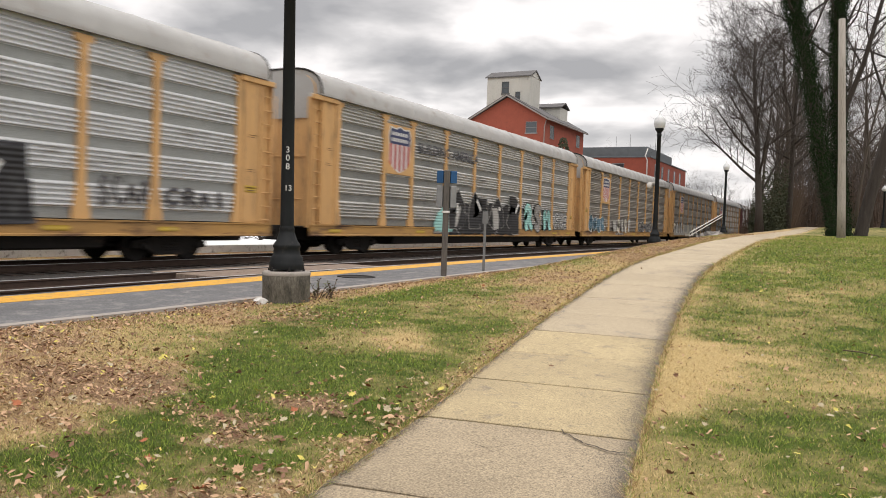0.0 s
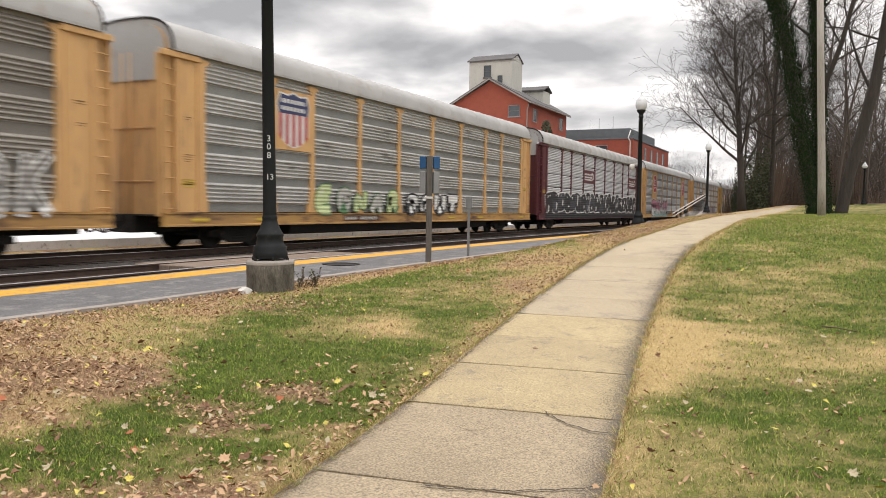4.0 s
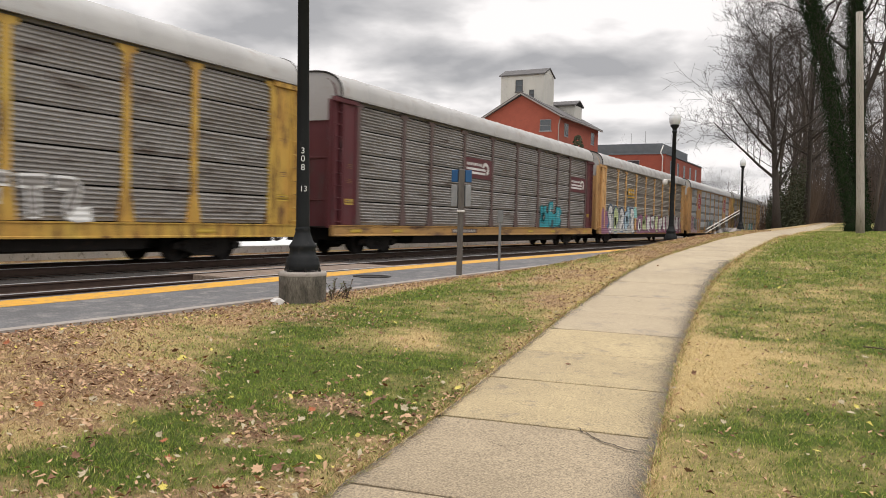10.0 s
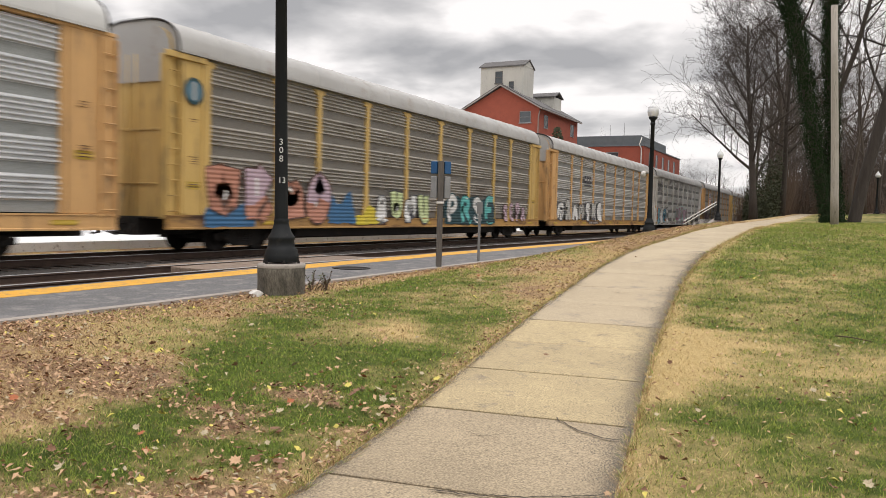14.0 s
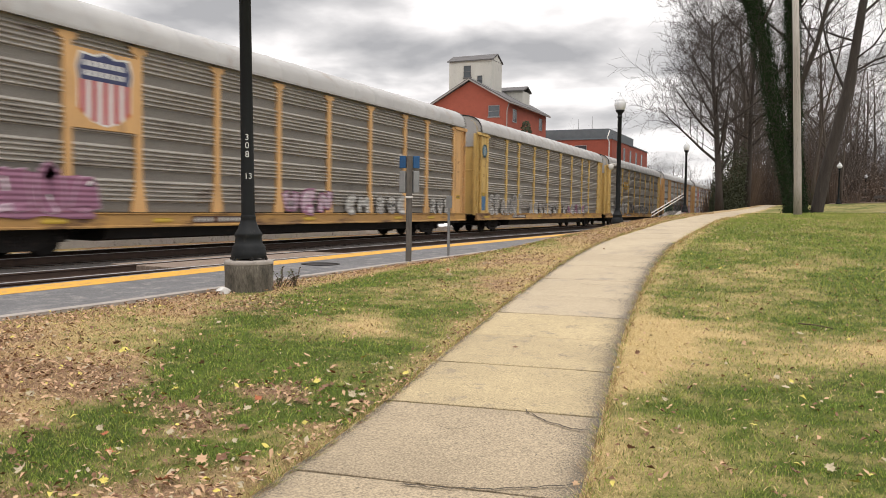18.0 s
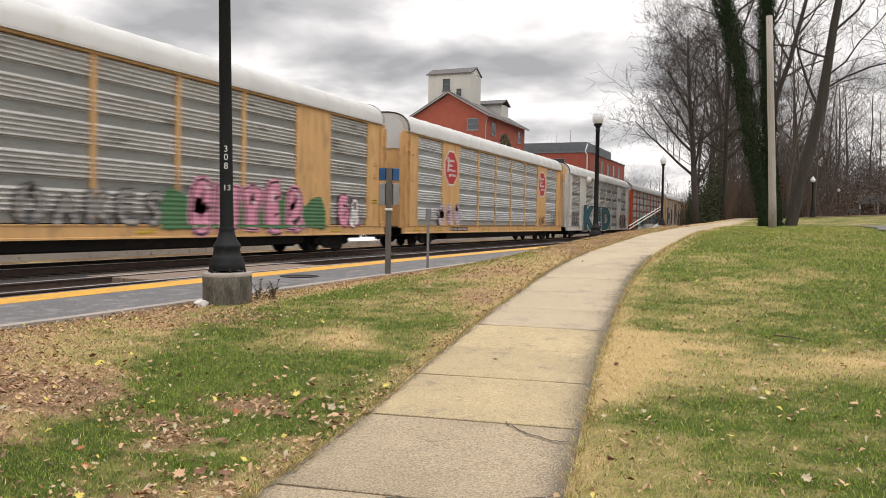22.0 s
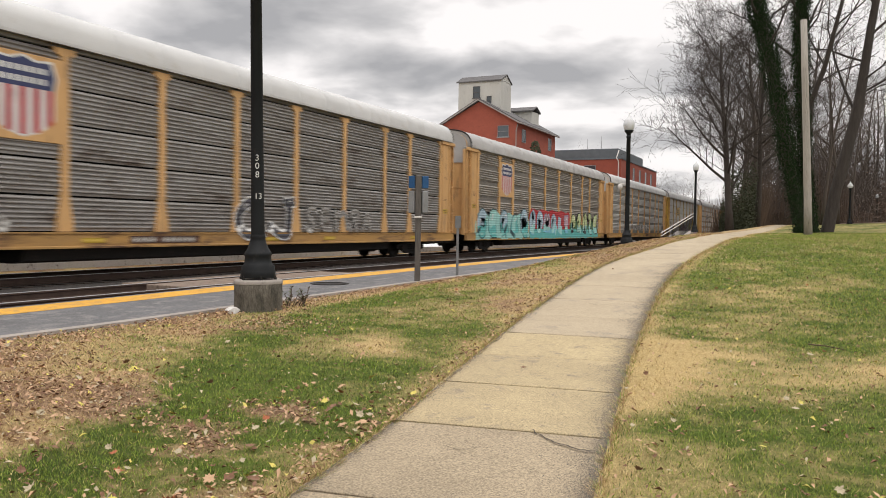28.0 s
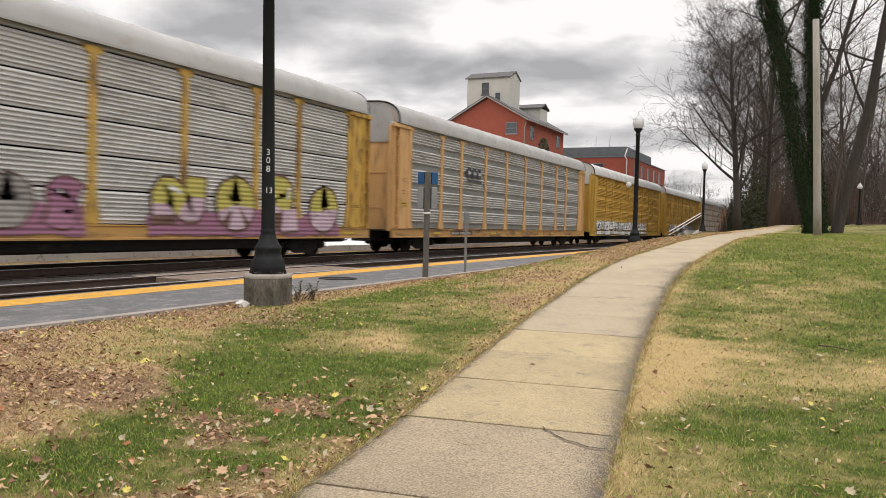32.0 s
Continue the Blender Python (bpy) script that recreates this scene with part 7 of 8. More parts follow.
def ivy_coat(path, radii, count, seed, size=0.10):
    """Ivy leaves standing off a trunk that follows a line of points."""
    rr = random.Random(seed)
    b = MB()
    pts = [Vector(p) for p in path]
    for _ in range(count):
        f = rr.random() * (len(pts) - 1)
        j = int(f)
        c, r = pts[j].lerp(pts[j + 1], f - j), radii[j] + (radii[j + 1] - radii[j]) * (f - j)
        a = rr.uniform(0, 2 * math.pi)
        lump = 0.92 + 0.26 * math.sin(a * 2 + f * 5) * math.sin(f * 9 + a) + 0.22 * math.sin(a * 3 + f * 23) * math.sin(f * 31 - a * 2) + 0.75 * rr.random() ** 5
        d = Vector((math.cos(a), math.sin(a), rr.uniform(-0.3, 0.2))).normalized()
        q = c + d * r * lump
        s = size * rr.uniform(0.6, 1.4)
        u = (d.cross(Vector((0, 0, 1))).normalized() + Vector((rr.uniform(-0.5, 0.5),) * 3) * 0.6).normalized()
        w = (Vector((0, 0, -1)) + d * rr.uniform(0, 0.9) + u * rr.uniform(-0.4, 0.4)).normalized()
        b.add([tuple(q - w * s * 0.2), tuple(q + u * s * 0.5 + w * s * 0.3), tuple(q + w * s), tuple(q - u * s * 0.5 + w * s * 0.3)], [(0, 1, 2, 3)])
    return b


def hero_trees():
    # ivy-clad double trunk beside the wooden pole
    x, y = 0.2, 33.4
    z = gz(x, y)
    t = thing("ivy_tree", "big leafless tree, its two trunks thick with dark ivy", "tree", m=pose(x, y, z))
    left = [(-0.42, 0, -0.3), (-0.57, 0, 0.2), (-0.99, 0, 2.2), (-1.38, 0.05, 4.3), (-1.80, 0.1, 6.5), (-2.20, 0.2, 8.2), (-2.53, 0.25, 9.4), (-3.1, 0.3, 12.2), (-3.5, 0.4, 15.5)]
    right = [(-0.18, 0.2, -0.3), (-0.23, 0.2, 0.2), (-0.50, 0.2, 2.2), (-0.64, 0.2, 4.3), (-0.77, 0.2, 6.4), (-0.85, 0.2, 8.1), (-0.77, 0.2, 9.2), (-0.6, 0.2, 12.0), (-0.4, 0.2, 15.0)]
    rl, rr_ = [0.26, 0.22, 0.20, 0.20, 0.22, 0.21, 0.19, 0.15, 0.08], [0.24, 0.20, 0.19, 0.19, 0.20, 0.19, 0.17, 0.13, 0.07]
    part("trunk", MB().tube(left, rl, 14), BARK, t)
    part("trunk", MB().tube(right, rr_, 14), BARK, t)
    part("ivy", ivy_coat(left[:-1], [0.29, 0.27, 0.30, 0.34, 0.40, 0.37, 0.34, 0.22], 30000, 1, 0.048), IVY, t, "dark green ivy leaves")
    part("ivy", ivy_coat(right[:-1], [0.25, 0.23, 0.25, 0.28, 0.32, 0.30, 0.27, 0.18], 24000, 2, 0.048), IVY, t, "dark green ivy leaves")
    rr = random.Random(21)
    out = [[], [], []]
    for src, n, s0 in ((left, 11, 3.4), (right, 11, 3.4)):
        for i in range(n):
            f = s0 + (len(src) - 1.05 - s0) * (i + rr.random()) / n
            j = int(f)
            p = Vector(src[j]).lerp(Vector(src[j + 1]), f - j)
            a = i * 2.4 + rr.random()
            d = Vector((math.cos(a) * 0.75, math.sin(a) * 0.75, rr.uniform(0.35, 0.8))).normalized()
            branch(out, p, d, rr.uniform(2.4, 4.6), rr.uniform(0.035, 0.075), 1, rr, 4, 0.05, 0.16, (0, 6, 4, 4))
    big = (Vector((-0.55, 0.2, 4.6)), Vector((0.30, 0.05, 0.95)))
    branch(out, big[0], big[1].normalized(), 8.0, 0.13, 1, rr, 4, 0.05, 0.08, (0, 9, 5, 4))
    for nm, g, n in (("branchwork", out[1], 6), ("crown", out[2], 3)):
        b = MB()
        for pts, rad in g:
            b.tube(pts, [max(q * 0.85, 0.004) for q in rad], n, 0, cap=False)
        part(nm, b, BARK, t)
    # leaning dark tree right of the pole
    lx, ly = 0.5, 34.0
    t = thing("leaning_tree", "leafless dark tree leaning over the lawn", "tree", m=pose(lx, ly, gz(lx, ly)))
    stem = [(-0.05, 0, -0.3), (0.02, 0, 0.1), (0.26, 0, 1.6), (0.62, 0, 3.2), (0.97, 0.05, 4.85), (1.15, 0.1, 6.4), (1.34, 0.15, 8.0), (1.52, 0.2, 9.2), (1.7, 0.3, 12.5), (1.6, 0.4, 16.0)]
    part("trunk", MB().tube(stem, [0.31, 0.24, 0.215, 0.21, 0.20, 0.165, 0.145, 0.13, 0.09, 0.04], 14), BARK, t)
    out = [[], [], []]
    for p, d, ln, r0 in (((0.9, 0.05, 4.6), (-0.45, 0.1, 0.85), 5.0, 0.09), ((1.05, 0.1, 5.4), (0.7, -0.1, 0.65), 3.6, 0.07), ((1.2, 0.1, 6.6), (-0.8, 0.3, 0.35), 3.6, 0.07), ((1.3, 0.1, 7.6), (0.8, 0.3, 0.55), 5.0, 0.085),
                         ((1.1, 0.1, 5.9), (0.6, -0.6, 0.4), 4.0, 0.06), ((1.45, 0.2, 8.8), (-0.6, -0.2, 0.75), 4.4, 0.08), ((1.55, 0.2, 9.8), (0.75, 0.2, 0.6), 4.6, 0.08), ((1.6, 0.3, 11.0), (-0.5, 0.5, 0.7), 4.0, 0.06), ((1.0, 0.0, 4.9), (0.4, 0.8, 0.5), 3.6, 0.06)):
        branch(out, Vector(p), Vector(d).normalized(), ln, r0 * 0.8, 1, rr, 4, 0.03, 0.17, (0, 7, 4, 4))
    for nm, g, n in (("branchwork", out[1], 6), ("crown", out[2], 3)):
        b = MB()
        for pts, rad in g:
            b.tube(pts, [max(q * 0.85, 0.004) for q in rad], n, 0, cap=False)
        part(nm, b, BARK, t)
    # broad tree between the track and the walk
    me = tree_meshes(18.5, 0.34, 12, 4, 0.085, 0.055, (20, 10, 7, 5), (-0.02, 0.0), 0.010, 0.74, 0.20)
    plant("bare_tree", "broad leafless tree between the track and the walk", me, pose(-6.9, 76, gz(-6.9, 76)), BARK)
    me = tree_meshes(18, 0.28, 14, 4, 0.08, 0.06, (13, 6, 5, 4), (0.02, 0.0), 0.008, 0.85)
    plant("bare_tree", "slim leafless tree among the wood's edge", me, pose(-4.9, 80, gz(-4.9, 80)), BARK)
    me = tree_meshes(19, 0.32, 15, 4, 0.08, 0.06, (13, 6, 5, 4), (-0.03, 0.0), 0.008, 0.85)
    plant("bare_tree", "dark leafless tree among the wood's edge", me, pose(-5.3, 86, gz(-5.3, 86)), FAR_BARK)


hero_trees()


def woodland():
    kinds = [tree_meshes(h, r, s, 4, 0.09, 0.06, k, min_r=0.008) for h, r, s, k in
             ((20, 0.24, 31, (9, 4, 4, 3)), (22, 0.26, 32, (9, 4, 4, 3)), (18, 0.18, 33, (8, 4, 4, 3)), (21, 0.20, 34, (9, 4, 4, 3)), (16, 0.14, 35, (8, 4, 4, 3)))]
    rr = random.Random(77)
    spots = []
    for _ in range(900):
        x, y = rr.uniform(-7.5, 62), rr.uniform(84, 165)
        if x < -1.2 and y < 92:
            continue
        if (abs(x + 3.3) < 1.6 and y < 112) or (0.058 < x / y < 0.13 and y < 138):
            continue
        if any((x - a) ** 2 + (y - b) ** 2 < 14 for a, b in spots):
            continue
        spots.append((x, y))
        if len(spots) >= 62:
            break
    # trees that stand forward on the lawn, right of the leaning one
    spots += [(3.6, 92), (9.3, 146), (14.6, 112), (17, 55), (22, 63), (0.8, 86), (27, 50), (1.9, 99)]
    # the strip beside the track, which hides the far train
    spots += [(-6.4 - 1.1 * (i % 3), 90 + i * 3.4) for i in range(26)]
    # beyond the tracks, past the low building
    spots += [(-22.0 - rr.uniform(0, 16), 140 + 4.2 * i) for i in range(16)]
    for i, (x, y) in enumerate(spots):
        s = rr.uniform(0.75, 1.05) * (0.62 if x < -20 else 1.0)
        plant("woodland_tree", "tall thin leafless tree in the wood", kinds[i % 5], pose(x, y, gz(x, y), rr.uniform(-3, 3), rr.uniform(-3, 3), rr.uniform(0, 360)) @ Matrix.Diagonal((s, s, s, 1)), FAR_BARK, "woodland trees")


woodland()


def undergrowth():
    rng = np.random.default_rng(9)

    def sticks(n, xs, ys, h0, h1, w, seed, lean=0.25, density=None):
        r = np.random.default_rng(seed)
        x, y = r.uniform(*xs, n), r.uniform(*ys, n)
        if density is not None:
            keep = density(x, y)
            x, y = x[keep], y[keep]
        n = len(x)
        z = ground_z(x, y)
        h = r.uniform(h0, h1, n) * (0.6 + 0.4 * np.sin(x * 0.8 + 1.3 * np.cos(y * 0.3)))
        a = r.uniform(0, 2 * math.pi, n)
        p0 = np.stack([x, y, z - 0.1], 1)
        tip = p0 + np.stack([lean * h * np.cos(a), lean * h * np.sin(a), h], 1)
        side = np.stack([np.cos(a + 1.2), np.sin(a + 1.2) * 0.4, np.zeros(n)], 1) * w
        v = np.stack([p0 - side, p0 + side, tip], 1).reshape(-1, 3)
        f = np.arange(3 * n).reshape(-1, 3)
        return v, f

    off_path = lambda x, y: ((np.abs(x + 3.3) > 1.4) | (y > 110)) & ((x / y < 0.060) | (x / y > 0.13) | (y > 138))
    for nm, lab, args in (("brush", "tangled brown leafless brush at the wood's edge", (70000, (-9, 70), (98, 175), 1.2, 6.5, 0.045, 1)),
                          ("brush", "tangled brown leafless brush beside the track", (26000, (-9.6, -4.9), (84, 185), 1.5, 7.0, 0.035, 2)),
                          ("brush", "brown leafless brush beyond the tracks", (14000, (-42, -21.2), (136, 215), 2.0, 9.0, 0.05, 7)),
                          ("brush", "thin brown saplings through the wood", (15000, (-4, 70), (100, 185), 4, 11, 0.045, 3, 0.06))):
        v, f = sticks(*args, density=off_path)
        tagged(new(nm, quick_mesh(nm, v, f, BRUSH)), lab, "brush", kind="stuff")

    # clinging brown leaves and a dull evergreen clump by the lamp
    def leaves(name, label, n, box, size, material, seed, cut=None):
        r = np.random.default_rng(seed)
        c = np.stack([r.uniform(box[0], box[1], n), r.uniform(box[2], box[3], n), r.random(n) ** 1.4], 1)
        if cut is not None:
            c = c[cut(c)]
        n = len(c)
        c[:, 2] = ground_z(c[:, 0], c[:, 1]) + box[4] + c[:, 2] * (box[5] - box[4]) * (0.65 + 0.35 * np.sin(c[:, 0] * 0.9 + np.cos(c[:, 1] * 0.5) * 2))
        d1 = r.normal(size=(n, 3)); d1 /= np.linalg.norm(d1, axis=1)[:, None]
        d2 = np.cross(d1, r.normal(size=(n, 3))); d2 /= np.linalg.norm(d2, axis=1)[:, None]
        s = r.uniform(0.6, 1.4, (n, 1)) * size
        v = np.stack([c - d1 * s, c + d2 * s * 0.5, c + d1 * s, c - d2 * s * 0.5], 1).reshape(-1, 3)
        tagged(new(name, quick_mesh(name, v, np.arange(4 * n).reshape(-1, 4), material)), label, "foliage", kind="stuff")

    leaves("brush_leaves", "brown leaves clinging in the brush", 50000, (-9, 70, 98, 170, 0.0, 7.0), 0.13, BRUSH, 4, lambda c: (np.abs(c[:, 0] + 3.3) > 1.5) | (c[:, 1] > 110))
    leaves("brush_leaves", "brown leaves clinging beside the track", 9000, (-9.4, -5.2, 80, 130, 0.0, 5.0), 0.09, BRUSH, 5)
    leaves("evergreen_clump", "dull evergreen shrubs at the wood's edge", 17000, (-8.4, -4.7, 76, 85, 0.0, 6.2), 0.11, EVERGREEN, 6,
           lambda c: (c[:, 0] + 6.5) ** 2 / 3.2 + (c[:, 1] - 80.5) ** 2 / 20 < 1)
    # a haze of fine twigs through the wood
    n = 110000
    r = np.random.default_rng(18)
    c = np.stack([r.uniform(-5, 66, n), r.uniform(99, 185, n), np.zeros(n)], 1)
    c = c[off_path(c[:, 0], c[:, 1])]
    n = len(c)
    c[:, 2] = ground_z(c[:, 0], c[:, 1]) + 14.0 * r.random(n) ** 1.8 * (0.75 + 0.25 * np.sin(c[:, 0] * 0.55 + 2 * np.cos(c[:, 1] * 0.21)))
    d = r.normal(size=(n, 3)) * np.array([0.55, 0.55, 0.8])
    d /= np.linalg.norm(d, axis=1)[:, None]
    ln = r.uniform(0.6, 1.8, (n, 1))
    sd = np.cross(d, np.array([0.1, 1.0, 0.05])); sd /= np.linalg.norm(sd, axis=1)[:, None] + 1e-6
    v = np.stack([c - d * ln - sd * 0.030, c - d * ln + sd * 0.030, c + d * ln], 1).reshape(-1, 3)
    tagged(new("twigs", quick_mesh("twigs", v, np.arange(3 * n).reshape(-1, 3), FAR_BARK)), "fine grey-brown twigs through the wood", "twigs", kind="stuff")
    # the forest floor of brown leaves
    b = MB()
    xs, ys = list(range(-9, 64, 3)), list(range(90, 168, 3))
    v = [(x, y + 1.2 * math.sin(x * 0.7), gz(x, y + 1.2 * math.sin(x * 0.7)) + 0.035 + (-0.2 if abs(x + 3.3) < 2 else 0)) for x in xs for y in ys]
    k = len(ys)
    b.add(v, [(i * k + j, (i + 1) * k + j, (i + 1) * k + j + 1, i * k + j + 1) for i in range(len(xs) - 1) for j in range(k - 1)], 0, True)
    tagged(part("leaf_floor", b, mat("leaf_mould", (0.13, 0.085, 0.052), (0.08, 0.054, 0.035), 1.0, 1.0, 0, 0.5, 14)), "brown leaf-covered floor of the wood", "leaf litter", kind="structure")


undergrowth()


def far_treeline():
    """Distant woods all round, so that the place closes at the horizon."""
    r = np.random.default_rng(12)
    n = 24000
    a = r.uniform(0, 2 * math.pi, n)
    d = r.uniform(260, 330, n)
    x, y = d * np.cos(a), d * np.sin(a) + 60
    keep = (np.abs(x + 14.5) > 5.5) | (y < 0)
    x, y = x[keep], y[keep]
    n = len(x)
    h = r.uniform(5, 16, n) * (0.8 + 0.2 * np.sin(np.arctan2(y, x) * 23))
    z = ground_z(x, y)
    t = np.arctan2(y - 60, x) + math.pi / 2
    side = np.stack([np.cos(t), np.sin(t), np.zeros(n)], 1) * r.uniform(0.3, 0.9, (n, 1))
    p = np.stack([x, y, z - 0.5], 1)
    tip = p + np.stack([np.zeros(n), np.zeros(n), h], 1)
    v = np.stack([p - side, p + side, tip], 1).reshape(-1, 3)
    tagged(new("far_woods", quick_mesh("far_woods", v, np.arange(3 * n).reshape(-1, 3), FAR_BARK)), "distant leafless woods along the horizon", "woods", kind="stuff")


far_treeline()


# ---------------------------------------------------------------- turf and fallen leaves
GRASS_GREEN = mat("grass_blade", (0.25, 0.35, 0.042), (0.14, 0.215, 0.024), 1.6, 0.7, 0, 0, 20, (0.32, 0.30, 0.09), 0.38, spots=7)
GRASS_DRY = mat("straw_blade", (0.70, 0.545, 0.27), (0.54, 0.40, 0.19), 2.0, 0.85, 0, 0, 20, (0.30, 0.195, 0.09), 0.36, spots=9)
LEAF_TAN = mat("tan_leaf", (0.52, 0.34, 0.205), (0.36, 0.22, 0.125), 9, 0.85, 0, 0.1, 60)
LEAF_BROWN = mat("brown_leaf", (0.22, 0.115, 0.065), (0.13, 0.068, 0.04), 9, 0.85, 0, 0.1, 60)
LEAF_YELLOW = mat("yellow_leaf", (0.58, 0.46, 0.10), (0.44, 0.40, 0.10), 9, 0.8, 0, 0.1, 60)
LEAF_PALE = mat("pale_leaf", (0.44, 0.375, 0.25), (0.30, 0.25, 0.165), 9, 0.85, 0, 0.1, 60)
LEAF_RUST = mat("rust_leaf", (0.36, 0.12, 0.045), (0.26, 0.08, 0.04), 9, 0.85, 0, 0.1, 60)


def scatter(n, xs, ys, seed, power=1.6):
    """Places thinned out with distance."""
    r = np.random.default_rng(seed)
    x, y = r.uniform(*xs, n), ys[0] + (ys[1] - ys[0]) * r.random(n) ** power
    c = path_x(y)
    keep = (np.abs(x - c) > half_at(y) + 0.01) & (x > EDGE + 0.03)
    return x[keep], y[keep], r


# a darkened copy of the green blade: shade among tufts put into the colour
GRASS_SHADED = mat("shaded_grass_blade", (0.078, 0.120, 0.017), (0.050, 0.080, 0.012), 2.0, 0.7, 0, 0, 20, (0.13, 0.14, 0.04), 0.3, spots=9)
GRASS_LIGHT = mat("yellowing_grass_blade", (0.40, 0.44, 0.09), (0.30, 0.36, 0.055), 2.0, 0.7, 0, 0, 20, (0.46, 0.40, 0.16), 0.35, spots=9)
STRAW_DARK = mat("brown_straw_blade", (0.36, 0.215, 0.11), (0.20, 0.12, 0.06), 2.0, 0.85, 0, 0, 20, (0.12, 0.07, 0.04), 0.3, spots=9)


def clumps(x, y, f, seed):
    """A patchy pattern of tufts, 0 to 1."""
    q = seed * 1.7
    a = np.sin(f * x + 1.3 * np.sin(f * 0.7 * y + q)) * np.cos(f * y + 1.7 * np.sin(f * 0.8 * x - q))
    b = np.sin(f * 2.3 * (x + y) + q) * np.cos(f * 2.1 * (x - y) + 2 * q)
    return np.clip(0.5 + 0.36 * a + 0.3 * b, 0, 1)


def blades():
    for nm, lab, m, dry_side, n, seed, f in (("grass", "short green lawn grass", GRASS_GREEN, False, 520000, 1, 9), ("grass", "lawn grass tufts coloured a darker, shaded green", GRASS_SHADED, False, 420000, 3, 13),
                                             ("grass", "yellowing tufts of lawn grass", GRASS_LIGHT, False, 420000, 4, 11), ("dry_grass", "dry straw-coloured grass", GRASS_DRY, True, 500000, 2, 10),
                                             ("dry_grass", "brown dead grass", STRAW_DARK, True, 340000, 5, 12)):
        x, y, r = scatter(n, (-7.7, 5.0), (2.0, 34), seed, 2.3)
        d, lt = patches(x, y)
        u = r.random(len(x))
        keep = (u < np.maximum(d ** 1.45, lt * 0.6) * 0.95 + 0.08) if dry_side else (u > d * 1.1 - 0.10) & (r.random(len(x)) > lt * 0.8 - 0.05)
        keep &= r.random(len(x)) < (0.12 + 1.25 * clumps(x, y, f, seed)) * (np.where(x > path_x(y), 0.25, 1.3) if m is STRAW_DARK else np.where(x > path_x(y), 1.0, 0.45) if m is GRASS_DRY else np.where(x > path_x(y), 1.0, 0.5) if m is GRASS_LIGHT else 1.0)
        x, y = x[keep], y[keep]
        k = len(x)
        dist = np.hypot(x, y)
        h = r.uniform(0.012, 0.034, k) * (1 + dist * 0.02)
        w = r.uniform(0.0012, 0.0023, k) * (0.7 + dist * 0.14)
        a, b = r.uniform(0, 2 * math.pi, k), r.uniform(0, 2 * math.pi, k)
        ln = r.uniform(0.2, 1.0 if not dry_side else 1.7, k) * h
        z = ground_z(x, y)
        p = np.stack([x, y, z - 0.004], 1)
        s = np.stack([np.cos(a), np.sin(a), np.zeros(k)], 1) * w[:, None]
        tip = p + np.stack([ln * np.cos(b), ln * np.sin(b), h], 1)
        v = np.stack([p - s, p + s, tip], 1).reshape(-1, 3)
        tagged(new(nm, quick_mesh(nm, v, np.arange(3 * k).reshape(-1, 3), m)), lab, "grass", kind="stuff")


blades()


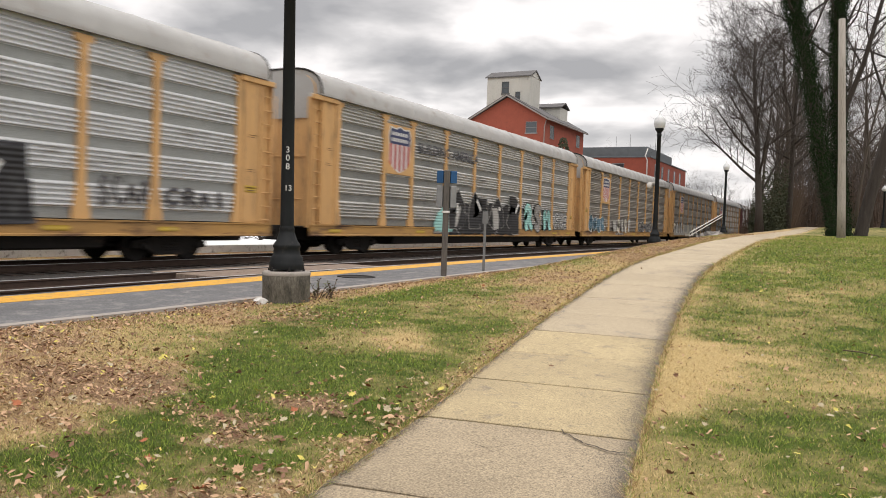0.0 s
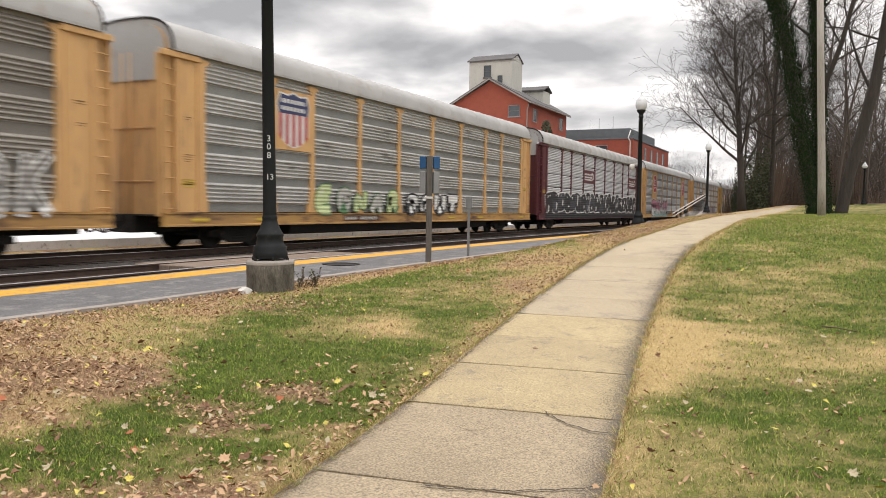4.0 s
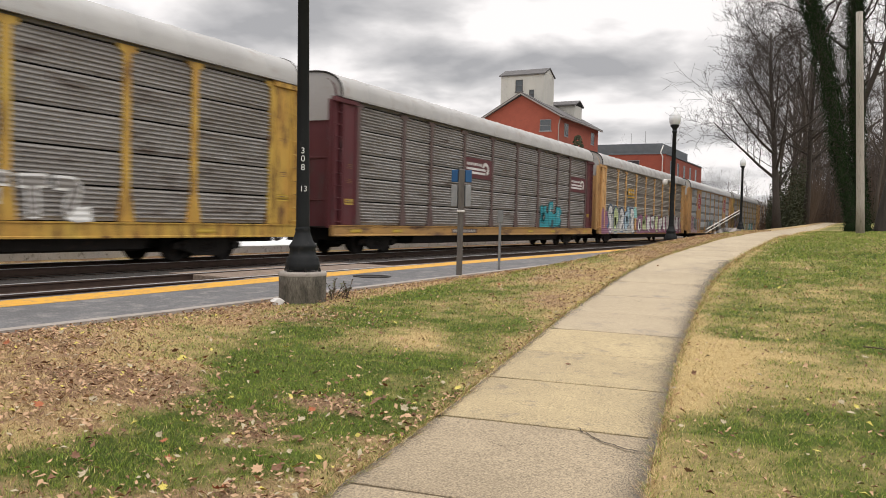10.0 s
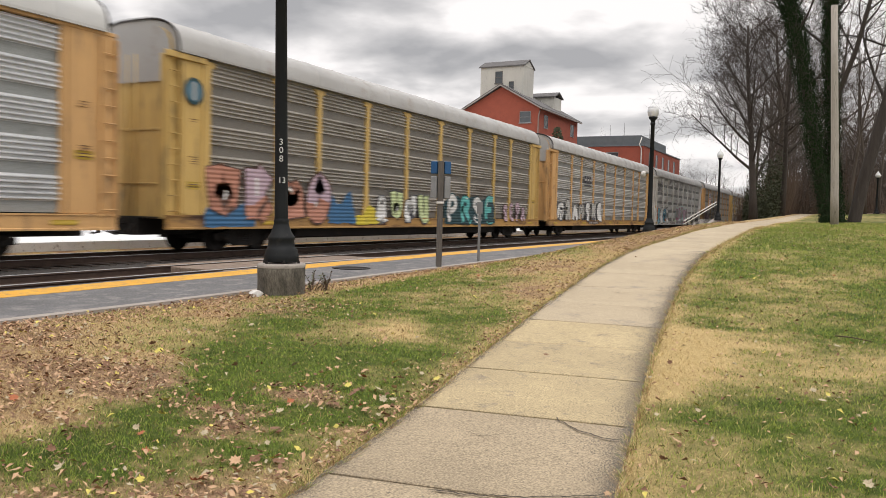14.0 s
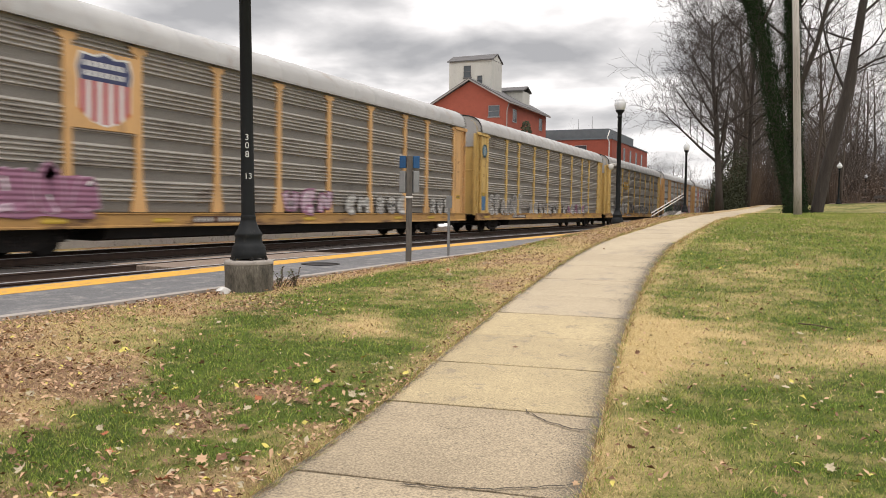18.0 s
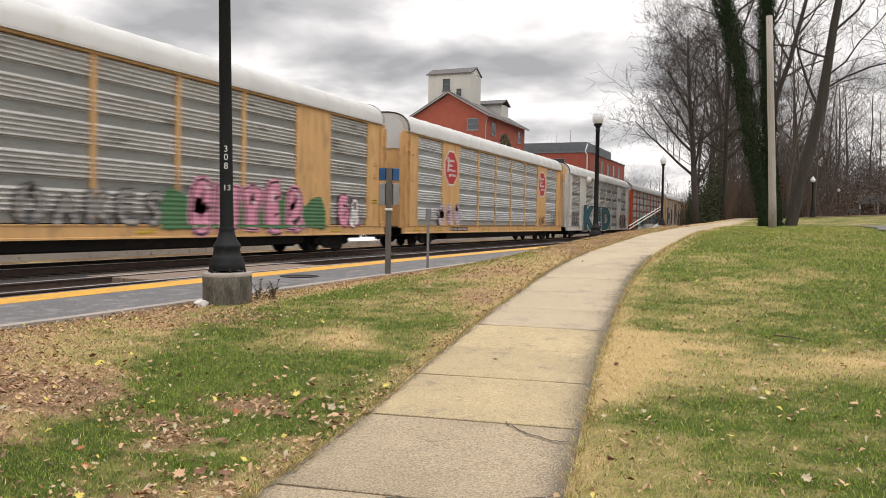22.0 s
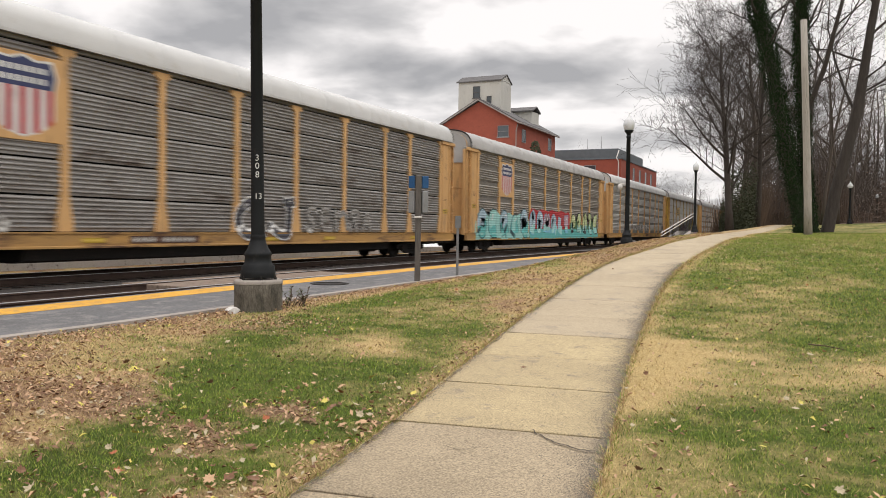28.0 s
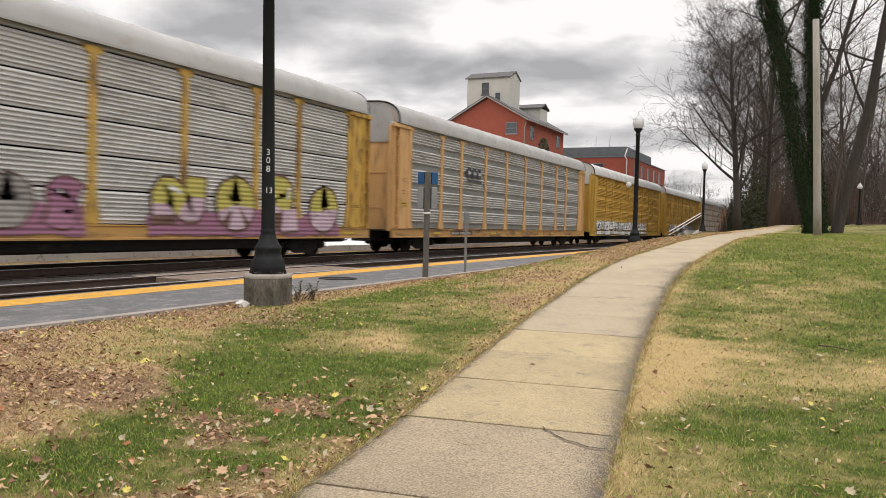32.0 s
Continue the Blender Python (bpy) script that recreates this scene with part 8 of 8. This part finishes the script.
def walk_margins():
    """Tufts that overhang the walk's edges, and dark grit washed on to its margin."""
    for nm, lab, m, n, seed in (("edge_grass", "grass overhanging the walk's edge", GRASS_GREEN, 7000, 41), ("edge_straw", "straw overhanging the walk's edge", GRASS_DRY, 13000, 42), ("edge_straw", "brown dead grass overhanging the walk's edge", STRAW_DARK, 13000, 44)):
        r = np.random.default_rng(seed)
        y = 2.2 + 24 * r.random(n) ** 1.5
        side = np.where(r.random(n) < 0.5, -1.0, 1.0)
        tuft = 0.5 + 0.5 * np.sin(y * 7.3 + side) * np.sin(y * 17.1 + 2 * side)
        keep = r.random(n) < 0.25 + 0.75 * tuft
        y, side, tuft = y[keep], side[keep], tuft[keep]
        k = len(y)
        x = path_x(y) + side * (half_at(y) + r.uniform(-0.004, 0.06, k) - 0.022 * tuft)
        h = r.uniform(0.02, 0.05, k) * (1 + y * 0.02)
        w = r.uniform(0.0012, 0.0024, k) * (0.7 + y * 0.12)
        a, b = r.uniform(0, 6.28, k), r.uniform(0, 6.28, k)
        ln = r.uniform(0.3, 1.7, k) * h
        p = np.stack([x, y, path_z(y) - 0.012], 1)
        s = np.stack([np.cos(a), np.sin(a), np.zeros(k)], 1) * w[:, None]
        tip = p + np.stack([ln * np.cos(b) - side * 0.5 * ln, ln * np.sin(b), h], 1)
        v = np.stack([p - s, p + s, tip], 1).reshape(-1, 3)
        tagged(new(nm, quick_mesh(nm, v, np.arange(3 * k).reshape(-1, 3), m)), lab, "grass", kind="stuff")
    r = np.random.default_rng(43)
    n = 42000
    y = 3.0 + 13 * r.random(n) ** 1.3
    right = r.random(n) < 0.78
    d = r.exponential(0.075, n) * (0.4 + 0.9 * np.abs(np.sin(y * 2.3) * np.sin(y * 5.9 + 1)))
    d = np.where(right, d * 1.25, d * 0.5)
    x = path_x(y) + np.where(right, 1, -1) * (half_at(y) - 0.004 - d)
    s = r.uniform(0.002, 0.006, n)[:, None] * (0.6 + y[:, None] * 0.06)
    a = r.uniform(0, 6.28, n)
    c = np.stack([x, y, path_z(y) + 0.006], 1)
    d1, d2 = np.stack([np.cos(a), np.sin(a), 0 * a], 1) * s, np.stack([-np.sin(a), np.cos(a), 0 * a], 1) * s * 0.7
    up = np.array([0, 0, 1.0]) * s * 0.6
    v = np.stack([c - d1, c - d2, c + d1, c + d2, c + up], 1).reshape(-1, 3)
    f = np.array([(0, 1, 4), (1, 2, 4), (2, 3, 4), (3, 0, 4)])
    f = (f[None] + 5 * np.arange(n)[:, None, None]).reshape(-1, 3)
    grit = mat("dark_grit", (0.13, 0.115, 0.095), (0.085, 0.075, 0.065), 30, 0.95, 0, 0, 20)
    tagged(new("grit", quick_mesh("grit", v, f, grit)), "dark grit along the margins of the walk", "grit", kind="stuff")


walk_margins()

LEAF_OUTLINE = [(0.0, -0.55), (0.05, -0.32), (0.30, -0.34), (0.24, -0.16), (0.50, 0.0), (0.28, 0.10), (0.30, 0.32), (0.12, 0.26), (0.0, 0.52),
                (-0.12, 0.26), (-0.30, 0.32), (-0.28, 0.10), (-0.50, 0.0), (-0.24, -0.16), (-0.30, -0.34), (-0.05, -0.32)]


def leaf_mesh(seed, curl):
    rr = random.Random(seed)
    b = MB()
    v = [(0, 0, 0.0)]
    for px, py in LEAF_OUTLINE:
        px, py = px * rr.uniform(0.85, 1.15), py * rr.uniform(0.85, 1.15)
        v.append((px, py, curl * (px * px * 1.6 + py * py * 0.7) + rr.uniform(-0.02, 0.02)))
    n = len(LEAF_OUTLINE)
    b.add(v, [(0, 1 + i, 1 + (i + 1) % n) for i in range(n)])
    return b.mesh("leaf")


def fallen_leaves():
    # many small ones, too many to count
    for nm, m, n, seed, sz in (("leaf_litter", LEAF_TAN, 62000, 11, 0.022), ("leaf_litter", LEAF_BROWN, 52000, 12, 0.021), ("leaf_litter", LEAF_PALE, 16000, 13, 0.023), ("leaf_litter", LEAF_YELLOW, 6000, 14, 0.024)):
        x, y, r = scatter(n, (-7.7, 5.0), (2.0, 26), seed, 1.35)
        _, lt = patches(x, y)
        edge = np.exp(-((np.abs(x - path_x(y)) - half_at(y)) / 0.18) ** 2) * (x < path_x(y))
        keep = r.random(len(x)) < (lt * 1.0 + np.where(x > path_x(y), 0.025, 0.06) + 0.75 * edge) * (0.25 + 1.2 * clumps(x, y, 5.0, seed))
        x, y = x[keep], y[keep]
        k = len(x)
        c = np.stack([x, y, ground_z(x, y) + r.uniform(0.012, 0.045, k)], 1)
        a, t1, t2 = r.uniform(0, 2 * math.pi, k), r.normal(0, 0.35, k), r.normal(0, 0.35, k)
        d1 = np.stack([np.cos(a), np.sin(a), t1], 1)
        d2 = np.stack([-np.sin(a), np.cos(a), t2], 1)
        s = (r.uniform(0.5, 1.3, k) * sz)[:, None]
        up = np.array([0, 0, 1.0]) * s * r.uniform(-0.2, 0.7, (k, 1))
        v = np.stack([c - d1 * s, c + d2 * s * 0.55 + up, c + d1 * s, c - d2 * s * 0.55 + up], 1).reshape(-1, 3)
        q = 4 * np.arange(k)[:, None]
        f = np.concatenate([q + np.array([0, 1, 2]), q + np.array([0, 2, 3])])
        tagged(new(nm, quick_mesh(nm, v, f, m)), "small fallen leaves over the verge", "leaves", kind="stuff")
    # larger single leaves
    rr = random.Random(6)
    kinds = [leaf_mesh(s, c) for s, c in ((1, 0.35), (2, 0.6), (3, 0.15), (4, -0.3), (5, 0.8))]
    mats = ((LEAF_TAN, "dry tan fallen leaf", 7), (LEAF_BROWN, "curled dark brown fallen leaf", 7), (LEAF_YELLOW, "yellow fallen leaf", 4), (LEAF_PALE, "pale dry fallen leaf", 6), (LEAF_RUST, "rust-red fallen leaf", 2))
    bag = [m for m in mats for _ in range(m[2])]
    made = 0
    fixed = [(-0.41, 9.87, 1), (0.55, 6.6, 3), (-0.95, 4.35, 3), (-2.55, 7.3, 1), (0.95, 5.2, 4), (0.3, 4.7, 2), (-0.3, 4.6, 0), (1.5, 6.4, 0), (-4.6, 6.0, 2), (-3.9, 5.4, 0), (-3.6, 4.6, 4)]
    while made < 300:
        if made < len(fixed):
            x, y, q = fixed[made]
            mm = mats[q]
        else:
            y = 2.3 + 13 * rr.random() ** 1.5
            x = rr.uniform(-7.4, 4.2)
            if made % 3 == 0:
                q0 = rr.choice(((-3.75, 4.1), (-3.65, 4.9), (-3.2, 3.4), (-3.1, 5.0), (-4.9, 4.2), (-5.6, 5.2), (-3.3, 5.7)))
                x, y = rr.gauss(q0[0], 0.30), rr.gauss(q0[1], 0.30)
            mm = rr.choice(bag)
            d = abs(x - float(path_x(y)))
            if d < half_at(y) - 0.05 and rr.random() > 0.06:
                continue
            if x < -5.8 and rr.random() < 0.3:
                continue
        on = abs(x - float(path_x(y))) < half_at(y)
        z = float(path_z(y)) + 0.012 if on else gz(x, y) + 0.035
        s = rr.uniform(0.042, 0.085)
        me = with_material(("leaf", made % 5), kinds[made % 5], mm[0])
        ob = part("fallen_leaf", me, mm[0], None, "", pose(x, y, z, rr.uniform(-38, 38), rr.uniform(-38, 38), rr.uniform(0, 360)) @ Matrix.Diagonal((s, s, s, 1)))
        tagged(ob, mm[1] + (" on the concrete walk" if on else " lying on the turf"), "leaf", "large fallen leaves")
        made += 1
    # a dead twig on the lawn
    tagged(part("twig", MB().tube([(0.0, 9.45, gz(0.0, 9.45) + 0.03), (0.16, 9.4, gz(0.16, 9.4) + 0.04), (0.34, 9.33, gz(0.34, 9.33) + 0.03)], [0.008, 0.007, 0.004], 6), BRUSH), "thin dead twig on the dry lawn", "twig")


fallen_leaves()

motions()
